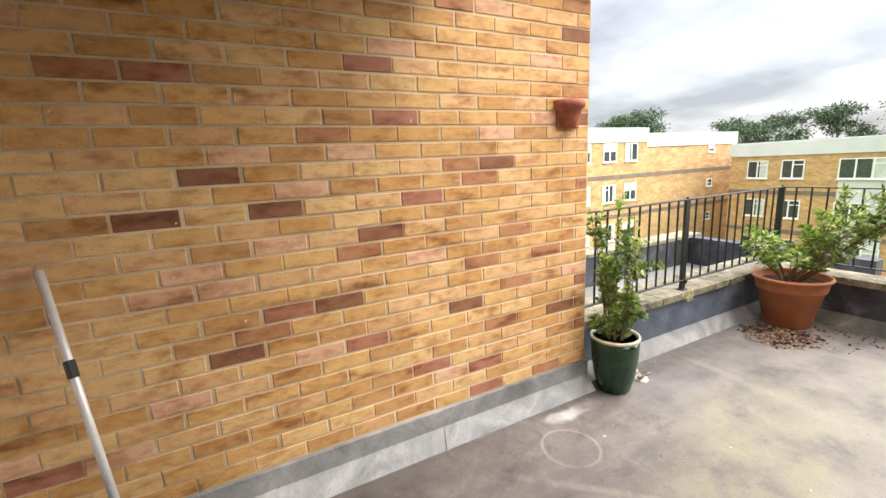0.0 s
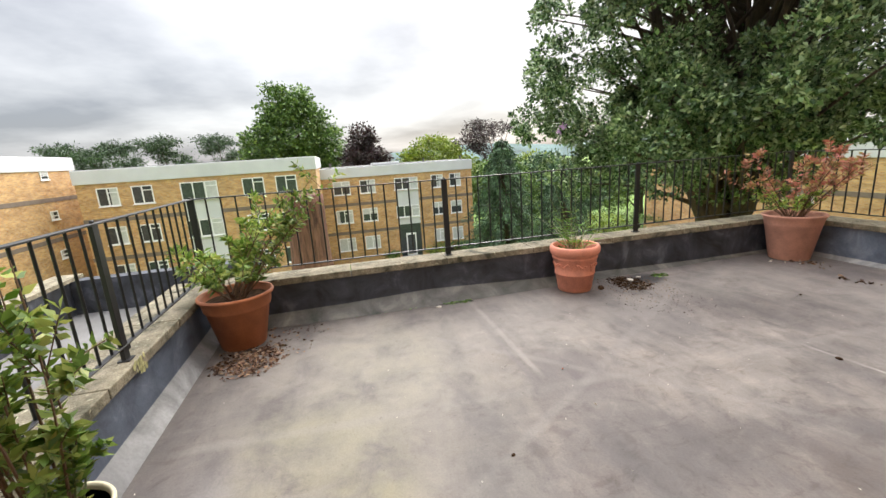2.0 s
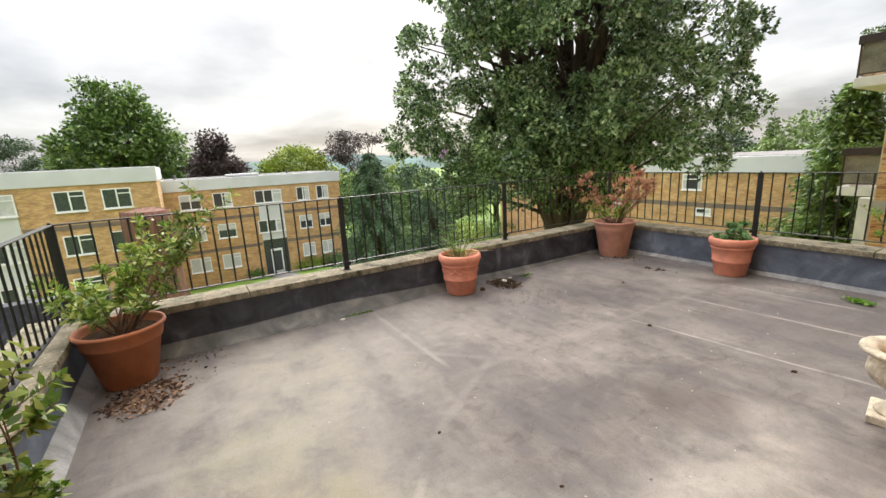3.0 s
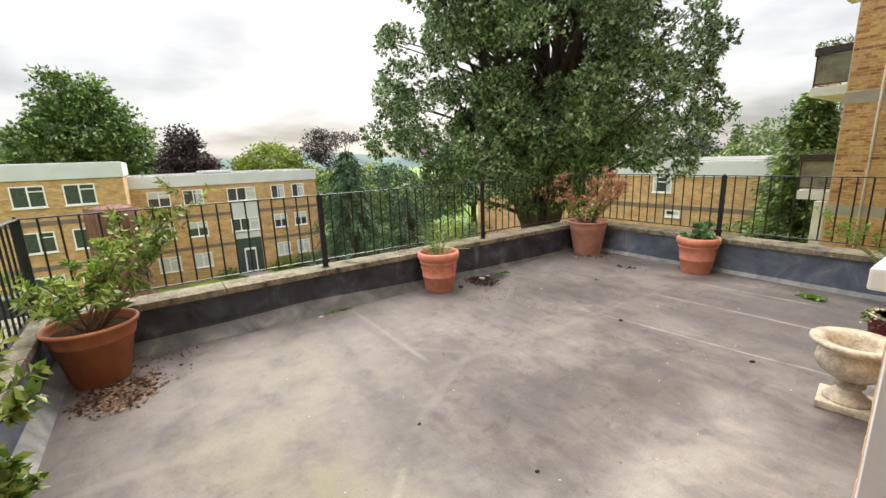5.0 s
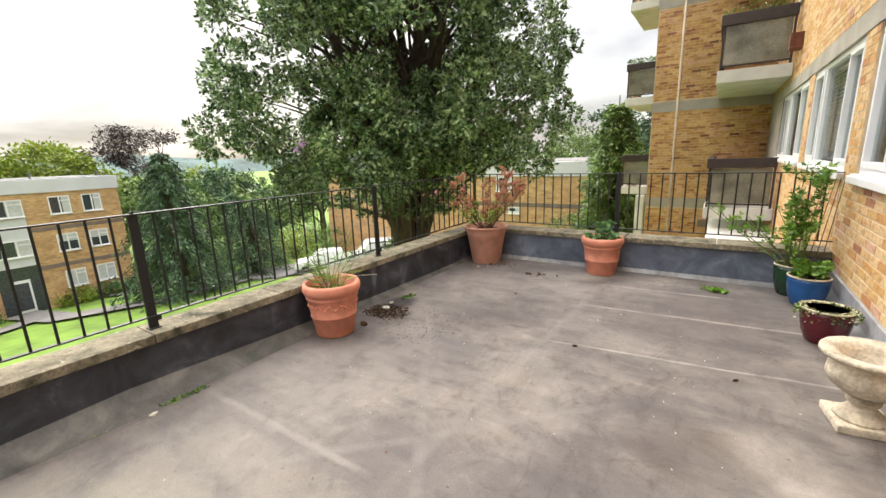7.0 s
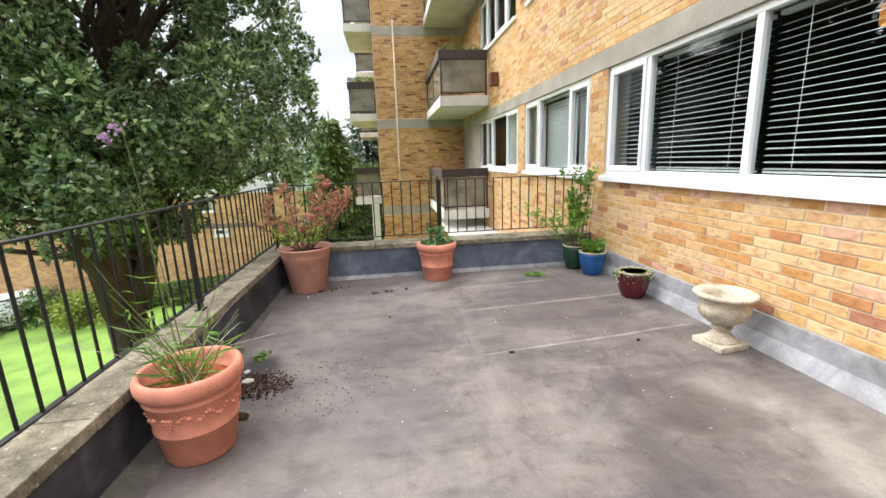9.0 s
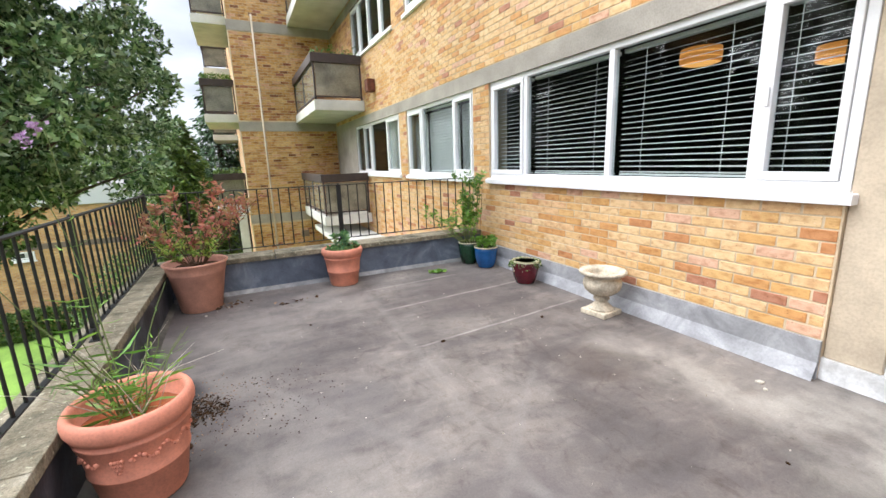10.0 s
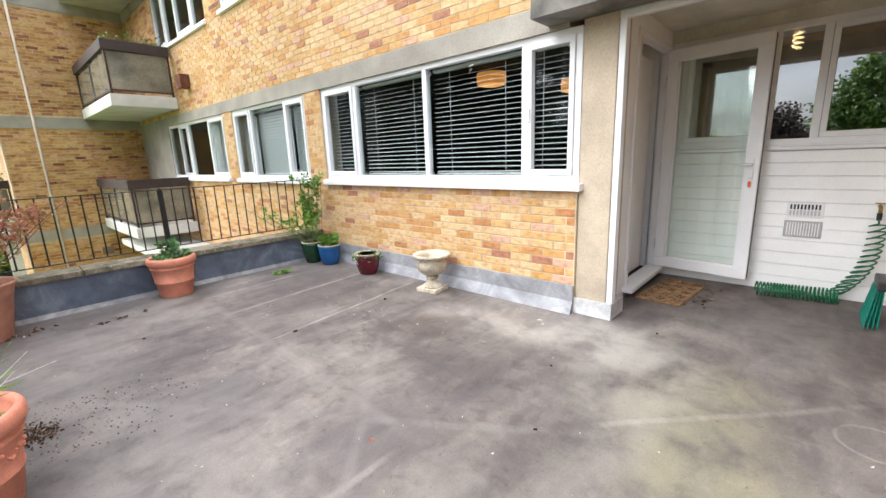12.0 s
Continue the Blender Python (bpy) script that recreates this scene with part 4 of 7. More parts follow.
w1 = window_y("window_1", -3.5, 0.2, SILL, HEAD, (-2.77, -1.54, -0.32), openers=(0, 3))
w2 = window_y("window_2", -6.45, -3.92, SILL, HEAD, (-5.75, -4.55), openers=(0, 2))
w3 = window_y("window_3", -10.2, -6.85, SILL, HEAD, (-9.5, -8.9, -7.7), openers=(1, 3))
w4 = window_y("window_4", -10.0, -7.0, 3.99, 5.15, (-9.3, -8.6, -7.7), openers=(0, 2))
w5 = window_y("window_5", -6.3, -3.6, 3.99, 5.15, (-5.6, -4.4), openers=(0,))
w6 = window_y("window_6", -3.2, -0.5, 3.99, 5.15, (-2.5, -1.3), openers=(0,))
for a, b in ((-12.5, -10.0), (-7.0, -6.3), (-3.6, -3.2), (-0.5, 2.7)):
    structure("wall_pier_upper", box(FX - 0.28, FX, a, b, 3.923, 5.147), "mortar")
for y0, y1 in ((-3.44, -2.81), (-2.73, -1.58), (-1.50, -0.36), (-0.28, 0.15)):
    blind(y0, y1, SILL + 0.06, HEAD - 0.055, FX - 0.16, radians(-12), "white slatted blind with open slats behind the window")
for y0, y1 in ((-6.38, -5.79), (-5.71, -4.59), (-4.51, -3.98)):
    blind(y0, y1, SILL + 0.06, HEAD - 0.055, FX - 0.16, radians(-72), "white slatted blind with tilted slats behind the window")
part("window_handle", bev(box(FX - 0.004, FX + 0.016, -0.277, -0.253, 1.66, 1.78), 0.004), "white_paint", w1)

# rooms behind the windows, their dimness put into near-black walls
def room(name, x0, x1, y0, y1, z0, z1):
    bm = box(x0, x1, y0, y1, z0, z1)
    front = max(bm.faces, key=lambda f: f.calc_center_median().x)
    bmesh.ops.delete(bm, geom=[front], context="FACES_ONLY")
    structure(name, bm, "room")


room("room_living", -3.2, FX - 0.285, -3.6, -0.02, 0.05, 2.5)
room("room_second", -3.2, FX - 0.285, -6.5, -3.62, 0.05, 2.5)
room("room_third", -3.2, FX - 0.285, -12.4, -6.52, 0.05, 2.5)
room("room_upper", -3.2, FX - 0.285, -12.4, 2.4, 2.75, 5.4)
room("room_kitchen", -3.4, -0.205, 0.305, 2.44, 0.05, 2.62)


def pendant(x, y, z, r, h):
    p = thing("pendant_lamp", (x, y, z), "lit round wood-veneer pendant lamp hanging in the room", "pendant lamp", "pendant lamps")
    part("shade", lathe([(r * 0.98, -h / 2), (r, -h / 4), (r, h / 4), (r * 0.98, h / 2)], 28), "lamp_wood", p, smooth=True)
    part("diffuser", lathe([(r * 0.9, -h / 2 - 0.004), (r * 0.6, -h / 2 - 0.02), (0.02, -h / 2 - 0.025)], 24), "lamp_glow", p, "glowing lower diffuser", smooth=True)
    for k in (-0.2, 0.15):
        part("band", lathe([(r * 1.012, h * k - 0.004), (r * 1.012, h * k + 0.004)], 28), "lamp_glow", p)
    part("cord", lathe([(0.004, h / 2), (0.004, 2.5 - z)], 6), "black_plastic", p)
    return p


pendant(0.39, -0.46, 2.13, 0.15, 0.12)
pendant(0.35, -1.62, 2.36, 0.19, 0.14)
cur = thing("curtain", (FX - 0.2, -7.6, SILL + 0.02), "pale curtain drawn aside behind the window", "curtain")
bm = bmesh.new()
pr = None
for i in range(25):
    y = -0.62 + i * 0.05
    x = 0.02 * math.sin(i * 1.6)
    q = (bm.verts.new((x, y, 0)), bm.verts.new((x, y, 1.15)))
    if pr:
        bm.faces.new((pr[0], q[0], q[1], pr[1]))
    pr = q
part("curtain_cloth", bm, "curtain", cur, smooth=True)

# boarded wall windows
kw = window_y("window_7", 0.52, 2.44, 1.39, 2.44, (1.27, 1.61), face=-0.002, openers=(0, 2), sill=False, proud=0.0, glass="mirror_glass")
part("window_sill", bev(box(-0.05, 0.045, 0.50, 2.455, 1.342, 1.375), 0.008, 2), "white_paint", kw)
part("sill_trim", box(-0.05, 0.012, 0.52, 2.44, 1.376, 1.39), "white_paint", kw)
lamp = thing("twisted_bulb", (-0.5, 1.38, 2.29), "lit spiral bulb hanging behind the kitchen window", "light bulb")
pts = [(0.035 * math.cos(a * 0.55), 0.035 * math.sin(a * 0.55), a * 0.004) for a in range(40)]
part("glass_spiral", tube(pts, 0.009, 6), "bulb", lamp, smooth=True)
part("cap", lathe([(0.02, 0.16), (0.02, 0.20)], 12), "white_paint", lamp)

structure("wall_boarded_side", box(-0.2, -0.002, 0.301, 0.519, 1.341, 2.439), "white_wood", "white boarded strip beside the small window")
vent = thing("wall_vent", (0.0, 1.63, 0.80), "white louvred vent grille on the boarded wall", "vent")
part("vent_frame", bev(box(0.0, 0.012, -0.13, 0.13, -0.07, 0.07), 0.003), "white_paint", vent)
for r in range(2):
    for i in range(9):
        y = -0.10 + i * 0.025
        part("slot", box(0.0125, 0.014, y - 0.008, y + 0.006, -0.052 + r * 0.055, -0.006 + r * 0.055), "black_plastic" if r else "steel", vent)
vent2 = thing("wall_vent", (0.0, 1.63, 0.62), "white blank vent cover below the louvred one", "vent")
part("vent_frame", bev(box(0.0, 0.016, -0.135, 0.135, -0.075, 0.075), 0.003), "vent_grey", vent2)
for i in range(12):
    part("rib", box(0.016, 0.020, -0.115 + i * 0.02, -0.107 + i * 0.02, -0.06, 0.06), "white_paint", vent2)

# door
frame_d = new("door_1")
tagged(frame_d, "white plastic doorway frame with its sill", kind="structure")
part("door_jamb", bev(box(-0.01, 0.05, 0.33, 0.42, 0.06, 2.42), 0.004), "white_paint", frame_d)
part("door_jamb", bev(box(0.99, 1.05, 0.33, 0.42, 0.06, 2.42), 0.004), "white_paint", frame_d)
part("door_head", bev(box(0.05, 0.99, 0.33, 0.42, 2.36, 2.42), 0.004), "white_paint", frame_d)
part("door_sill", bev(box(0.0, 1.10, 0.33, 0.50, 0.062, 0.11), 0.008, 2), "white_paint", frame_d)
part("door_step", box(0.0, 1.05, 0.34, 0.42, 0.001, 0.06), "upstand_dark", frame_d)
part("inner_door", bev(box(0.06, 0.98, 0.21, 0.25, 0.07, 2.30), 0.004), "white_wood", frame_d)
LH = thing("door_leaf", (0.065, 0.41, 0.115), "open white door with one tall glass pane and lever handle", "door", rz=math.degrees(math.atan2(0.81, 0.10)))
H, W = 2.25, 0.87
bm = bmesh.new()
for a, b, c, d in ((0, W, H - 0.105, H), (0, W, 0, 0.105), (0, 0.105, 0.105, H - 0.105), (W - 0.105, W, 0.105, H - 0.105)):
    box(a, b, -0.035, 0.035, c, d, bm)
part("leaf_frame", bev(bm, 0.006, 2), "white_paint", LH)
bm = bmesh.new()
for a, b, c, d in ((0.105, W - 0.105, H - 0.12, H - 0.105), (0.105, W - 0.105, 0.105, 0.12), (0.105, 0.12, 0.12, H - 0.12), (W - 0.12, W - 0.105, 0.12, H - 0.12)):
    box(a, b, -0.022, 0.022, c, d, bm)
part("glazing_bead", bm, "white_paint", LH)
pane = part("pane", box(0.12, W - 0.12, -0.01, -0.004, 0.12, H - 0.12), "door_glass", LH)
pane.visible_shadow = False
for s in (-1, 1):
    hp = part("handle_plate", bev(box(W - 0.07, W - 0.04, 0.036 * s, 0.046 * s, 0.93, 1.16), 0.003), "white_paint", LH)
    part("door_handle", bev(tube([(W - 0.055, 0.045 * s, 1.11), (W - 0.055, 0.085 * s, 1.11), (W - 0.07, 0.09 * s, 1.11), (W - 0.18, 0.09 * s, 1.105)], [0.01, 0.01, 0.011, 0.009], 8), 0.001), "white_paint", hp, smooth=True)
    part("lock", lathe([(0.012, -0.002), (0.012, 0.004)], 12, c=(W - 0.055, 0.05 * s, 0.98)), "steel", hp)
part("key_fob", bev(box(W - 0.066, W - 0.044, -0.075, -0.066, 0.90, 0.955), 0.004), "orange_plastic", LH, "orange plastic key tag hanging from the lock")
part("edge_seal", box(W + 0.0005, W + 0.004, -0.012, 0.012, 0.02, H - 0.02), "black_plastic", LH)
for z in (0.25, 1.1, 1.95):
    part("hinge", lathe([(0.012, -0.05), (0.012, 0.05)], 10, c=(-0.012, -0.03, z)), "white_paint", LH)

mat = thing("door_mat", (0.62, 0.73, 0.0), "rectangular brown coir door mat with dark leaf pattern", "door mat", rz=-5)
part("mat_pad", bev(box(-0.40, 0.40, -0.20, 0.20, 0.001, 0.018), 0.006), "coir", mat)
for i in range(5):
    for j in range(3):
        x, y = -0.31 + i * 0.155, -0.13 + j * 0.13
        bm = bmesh.new()
        for k in range(4):
            a = k * math.pi / 2 + 0.4
            cx, cy = x + 0.028 * math.cos(a), y + 0.028 * math.sin(a)
            v = [bm.verts.new((cx + 0.02 * math.cos(t * math.pi / 3), cy + 0.014 * math.sin(t * math.pi / 3), 0.0188)) for t in range(6)]
            bm.faces.new(v)
        part("flower_motif", bm, "coir_dark", mat)

# hose, tap and broom
tap = thing("garden_tap", (0.0, 2.10, 0.86), "brass garden tap with green hose connector on the boards", "tap")
part("tap_body", tube([(0, 0, 0), (0.07, 0, 0), (0.10, 0, -0.01), (0.11, 0, -0.05)], [0.014, 0.014, 0.013, 0.012], 10), "brass", tap, smooth=True)
part("tap_handle", bev(box(0.045, 0.057, -0.035, 0.035, 0.02, 0.03), 0.003), "brass", tap)
part("connector", lathe([(0.016, -0.11), (0.018, -0.05)], 12, c=(0.11, 0, 0)), "black_plastic", tap)
hose = thing("coiled_hose", (0, 0, 0), "coiled green plastic garden hose lying and hanging by the wall", "garden hose")
pts = []
for i in range(24 * 16):
    t = i / 16 * 2 * math.pi
    f = i / (24 * 16)
    pts.append((0.28 - 0.10 * f + 0.062 * math.cos(t), 1.36 + f * 0.58 + 0.01 * math.sin(f * 9), 0.071 + 0.062 * math.sin(t)))
part("hose_coil", tube(pts, 0.0075, 5), "green_plastic", hose, smooth=True)
pts = []
for i in range(14 * 18 + 1):
    t = i / 18 * 2 * math.pi
    f = i / (14 * 18)
    r = 0.07 - 0.02 * f
    cx, cy, cz = 0.16 - 0.04 * f, 1.90 + 0.20 * f + 0.07 * math.sin(f * math.pi), 0.09 + 0.64 * f ** 1.2
    pts.append((cx + r * math.cos(t), cy + r * math.sin(t), cz + r * math.sin(t) * 0.35))
pts.append((0.11, 2.10, 0.76))
part("hose_spring", tube(pts, 0.0068, 5), "green_plastic", hose, smooth=True)

br = thing("broom", (0.57, 2.13, 0.0), "teal-bristled broom with pale metal handle leaning on bricks", "broom", rz=0)
part("handle_pole", tube([(-0.016, 0.036, 0.365), (-0.155, 0.305, 1.225)], [0.013, 0.013], 10), "pole_grey", br, "pale brushed metal pole", smooth=True)
part("pole_grip", tube([(-0.0975, 0.193, 0.867), (-0.1068, 0.2115, 0.925)], [0.017, 0.017], 10), "black_plastic", br)
part("broom_head", bev(box(-0.15, 0.15, -0.02, 0.05, 0.30, 0.375), 0.01, 2), "black_plastic", br)
bm = bmesh.new()
for i in range(46):
    for j in range(4):
        x, y = -0.14 + i * 0.0062, -0.02 + j * 0.013
        sp = 1.35 + random.uniform(-0.05, 0.05)
        tube([(x, y, 0.30), (x * sp + random.uniform(-0.006, 0.006), y * 1.9 - 0.02, 0.004 + random.uniform(0, 0.02))], [0.003, 0.0035], 4, bm)
tagged(part("bristles", bm, "teal_bristle", br), kind="stuff")


# ---- rails ----
def rail(name, a, b, posts, gap=0.115):
    """An iron railing from a to b: flat top rail, bottom rail, bars and posts, each a part."""
    a, b = Vector(a), Vector(b)
    ln = (b - a).length
    ang = math.degrees(math.atan2(b.y - a.y, b.x - a.x))
    r = thing(name, (a.x, a.y, 0), "black iron railing with plain upright bars", "railing", rz=ang)
    r["kind"] = "structure"
    del r["category"]
    part("top_rail", bev(box(0, ln, -0.02, 0.02, 1.142, 1.152), 0.002), "black_iron", r)
    part("bottom_rail", bev(box(0, ln, -0.016, 0.016, 0.485, 0.494), 0.002), "black_iron", r)
    pm = bev(box(-0.027, 0.027, -0.011, 0.011, CAP - 0.005, 1.141), 0.002)
    me = bpy.data.meshes.new("post")
    pm.to_mesh(me); pm.free()
    me.materials.append(M["black_iron"])
    bmm = lathe([(0.0074, 0.494), (0.0074, 1.142)], 8)
    mb = bpy.data.meshes.new("bar")
    bmm.to_mesh(mb); bmm.free()
    mb.materials.append(M["black_iron"])
    edges = [0] + sorted(posts) + [ln]
    for p in posts:
        o = new("post", me)
        o.parent = r
        o.location = (p, 0, 0)
        fin = part("bolt", lathe([(0.011, 1.150), (0.011, 1.163), (0.006, 1.167)], 10, c=(p, 0, 0)), "black_iron", r)
        part("post_foot", bev(box(p - 0.035, p + 0.035, -0.03, 0.03, CAP - 0.001, CAP + 0.008), 0.002), "black_iron", r)
        part("lug", bev(box(p + 0.02, p + 0.05, -0.012, 0.012, 0.455, 0.484), 0.003), "black_iron", r)
    for u, v in zip(edges, edges[1:]):
        n = max(1, round((v - u) / gap))
        for i in range(1, n):
            o = new("bar", mb)
            o.parent = r
            o.location = (u + (v - u) * i / n, 0, 0)
    return r


rail("railing_east", (RE, RN), (RE, RS), [0.0, RN - 0.42, RN + 1.72, RN - RS - 0.001])
rail("railing_north", (2.985, RN), (RE - 0.022, RN), [1.225])
rail("railing_south", (FX + 0.005, RS), (RE - 0.022, RS), [1.96])


# ---- pots and plants ----
def pot_parts(p, style, mat, r, h):
    if style == "rolled":
        prof = [(r * 0.64, 0.0), (r * 0.67, 0.012), (r * 0.775, h * 0.37), (r * 0.80, h * 0.378), (r * 0.805, h * 0.395), (r * 0.785, h * 0.408), (r * 0.86, h * 0.71), (r * 0.90, h * 0.725), (r * 0.905, h * 0.75), (r * 0.87, h * 0.765),
                (r * 0.885, h * 0.79), (r * 0.95, h * 0.815), (r * 0.99, h * 0.86), (r * 1.0, h * 0.91), (r * 0.985, h * 0.96), (r * 0.95, h * 0.99), (r * 0.90, h), (r * 0.85, h * 0.985), (r * 0.82, h * 0.94), (r * 0.80, h * 0.76)]
    elif style == "plain":
        prof = [(r * 0.58, 0.0), (r * 0.60, 0.01), (r * 0.83, h * 0.72), (r * 0.87, h * 0.73), (r * 0.885, h * 0.76), (r * 0.93, h * 0.93), (r * 0.99, h * 0.945), (r * 1.0, h * 0.975), (r * 0.98, h), (r * 0.93, h), (r * 0.91, h * 0.94), (r * 0.86, h * 0.80)]
    elif style == "tapered":
        prof = [(r * 0.62, 0.0), (r * 0.64, 0.01), (r * 0.86, h * 0.76), (r * 0.875, h * 0.77), (r * 0.88, h * 0.80), (r * 0.93, h * 0.92), (r * 1.0, h * 0.965), (r * 1.0, h * 0.985), (r * 0.97, h), (r * 0.91, h * 0.97), (r * 0.86, h * 0.80)]
    else:
        prof = [(r * 0.66, 0.0), (r * 0.70, 0.01), (r * 0.86, h * 0.3), (r * 0.95, h * 0.6), (r * 0.975, h * 0.82), (r * 0.97, h * 0.945)]
    pot = part("pot", lathe(prof, 48), mat, p, smooth=True)
    if style == "glazed":
        part("rim", lathe([(r * 0.965, h * 0.945), (r * 1.0, h * 0.955), (r * 1.01, h * 0.98), (r * 0.99, h), (r * 0.93, h), (r * 0.905, h * 0.97), (r * 0.88, h * 0.80)], 48), "cream_glaze", p, "cream glazed rim", smooth=True)
    return (r * 0.80, h * 0.79) if style == "rolled" else (r * 0.86, h * 0.86)


def soil(p, r, z, mat="soil"):
    bm = bmesh.new()
    rings = []
    for k in range(5):
        q = r * (k / 4)
        rings.append([bm.verts.new((q * math.cos(i * math.pi / 10), q * math.sin(i * math.pi / 10), z + random.uniform(-0.006, 0.008) + 0.012 * (1 - k / 4))) for i in range(20)] if k else [bm.verts.new((0, 0, z + 0.014))])
    for i in range(20):
        bm.faces.new((rings[0][0], rings[1][i], rings[1][(i + 1) % 20]))
    for a, b in zip(rings[1:], rings[2:]):
        for i in range(20):
            bm.faces.new((a[i], b[i], b[(i + 1) % 20], a[(i + 1) % 20]))
    part("soil", bm, mat, p, smooth=True)


def shrub(p, z, stems, spread, height, leaf, leaf_len, aspect, per, seed, lean=(0, 0), stem_mat="twig", up=0.35, bare=0.2, r0=0.05):
    """Stems that branch from the soil with leaves along them: two parts."""
    rng = np.random.default_rng(seed)
    bm = bmesh.new()
    P, D = [], []
    for s in range(stems):
        a = 2 * math.pi * (s + rng.uniform(-0.3, 0.3)) / stems
        rad = spread * rng.uniform(0.35, 1.0)
        h = height * rng.uniform(0.55, 1.0)
        base = np.array([r0 * math.cos(a), r0 * math.sin(a), z])
        tip = np.array([rad * math.cos(a) + lean[0] * h, rad * math.sin(a) + lean[1] * h, z + h])
        mid = (base + tip) / 2 + np.array([0, 0, 0.12 * h]) + rng.normal(size=3) * 0.03
        pts = [base * (1 - t) ** 2 + 2 * mid * t * (1 - t) + tip * t * t for t in np.linspace(0, 1, 7)]
        tube(pts, list(np.linspace(0.006, 0.002, 7)), 5, bm)
        twigs = [pts]
        for _ in range(3):
            k = rng.integers(2, 6)
            st = pts[k]
            e = st + np.array([rng.normal() * 0.35, rng.normal() * 0.35, rng.uniform(0.3, 1.0)]) * h * 0.28
            tw = [st + (e - st) * t for t in (0, 0.35, 0.7, 1)]
            tube(tw, [0.003, 0.0025, 0.002, 0.0012], 4, bm)
            twigs.append(tw)
        for tw in twigs:
            seg = list(zip(tw, tw[1:]))
            for q in range(per):
                f = rng.uniform(bare, 1.0) * len(seg)
                i = min(int(f), len(seg) - 1)
                u, v = seg[i]
                pt = u + (v - u) * (f - i)
                d = (v - u) / max(np.linalg.norm(v - u), 1e-6)
                o = rng.normal(size=3)
                o -= d * o.dot(d)
                o /= max(np.linalg.norm(o), 1e-6)
                P.append(pt)
                D.append(o + d * up + np.array([0, 0, 0.1]))
    part("stem", bm, stem_mat, p)
    size = leaf_len * rng.uniform(0.55, 1.15, len(P))
    tagged(place_mesh("foliage", leaf_mesh("foliage", np.array(P), np.array(D), size, aspect, rng), leaf, p), kind="stuff")
    return np.array(P)


def potted(name, at, style, mat, r, h, label, rz=0, fill="soil", group="plant pots on the terrace"):
    p = thing(name, (*at, 0), label, "plant pot", group, rz)
    q, z = pot_parts(p, style, mat, r, h)
    soil(p, q, z, fill)
    return p, z


p, z = potted("potted_shrub", (3.12, 2.335), "glazed", "green_glaze", 0.152, 0.375, "dark green glazed pot with tall leafy shrub")
shrub(p, z, 10, 0.18, 0.88, "leaf_shrub", 0.058, 0.45, 26, 3, lean=(0.12, 0.12), stem_mat="twig", bare=0.3)
shrub(p, z, 8, 0.17, 0.26, "leaf_shrub", 0.052, 0.45, 16, 4, lean=(0.1, 0.1), stem_mat="stem")

p, z = potted("potted_shrub", (5.21, 2.265), "plain", "terracotta_dark", 0.278, 0.435, "wide brown terracotta bowl with two bushy green shrubs")
shrub(p, z - 0.01, 15, 0.54, 0.44, "leaf_shrub", 0.068, 0.34, 26, 7, lean=(-0.1, 0.2), bare=0.4)
shrub(p, z - 0.01, 14, 0.36, 0.92, "leaf_shrub", 0.068, 0.34, 28, 9, lean=(0.4, -0.75), bare=0.4)

p, z = potted("potted_grass", (5.305, -0.76), "rolled", "terracotta", 0.237, 0.45, "terracotta pot with rolled rim, grape relief and sparse thin stalks", fill="red_water")
rng = np.random.default_rng(5)
# raised grape bunches and leaves round the belly
bm = bmesh.new()
for k in range(3):
    a0 = math.radians(200 + k * 120)
    for i in range(4):
        for j in range(4 - i):
            a = a0 + (j - (3 - i) / 2) * 0.062
            zz = 0.275 - i * 0.018
            rr = 0.237 * (0.785 + 0.075 * (zz / 0.45 - 0.408) / 0.302) + 0.001
            bmesh.ops.create_icosphere(bm, subdivisions=1, radius=0.0095, matrix=Matrix.Translation((rr * math.cos(a), rr * math.sin(a), zz)))
    for i in range(22):
        a = a0 + 0.25 + i * 0.07
        zz = 0.268 + 0.018 * math.sin(i * 0.9)
        rr = 0.237 * (0.785 + 0.075 * (zz / 0.45 - 0.408) / 0.302)
        bmesh.ops.create_icosphere(bm, subdivisions=1, radius=0.008 + 0.005 * (i % 3 == 0), matrix=Matrix.Translation((rr * math.cos(a), rr * math.sin(a), zz)))
part("vine_relief", bm, "terracotta", p, smooth=True)
bm = bmesh.new()
P, D, S = [], [], []
for i in range(16):
    a = rng.uniform(0, 6.28)
    tall = (1.19, 1.0)[i] if i < 2 else rng.uniform(0.25, 0.65)
    out = rng.uniform(0.1, 0.3)
    b0 = Vector((0.03 * math.cos(a), 0.03 * math.sin(a), z))
    ax, ay = (0.08, 0.08) if i == 0 else ((0.16, -0.05) if i == 1 else (out * math.cos(a), out * math.sin(a)))
    tipp = Vector((ax, ay, z + tall))
    pts = [b0.lerp(tipp, t) + Vector((math.sin(t * 5 + i) * 0.02, math.cos(t * 4 + i) * 0.015, 0)) for t in (0, .2, .4, .6, .8, 1)]
    tube(pts, [0.004, 0.0035, 0.003, 0.0025, 0.002, 0.0015], 5, bm)
    for k in range(10):
        t = rng.uniform(0.05, 0.8)
        P.append(b0.lerp(tipp, t)); D.append((math.cos(k * 2.1 + i), math.sin(k * 2.1 + i), rng.uniform(-0.1, 0.5))); S.append(rng.uniform(0.10, 0.22) * (1 - 0.4 * t))
part("stem", bm, "stem", p)
tagged(place_mesh("blades", leaf_mesh("blades", np.array([tuple(v) for v in P]), np.array(D), np.array(S), 0.07, rng), "leaf_fresh", p), kind="stuff")
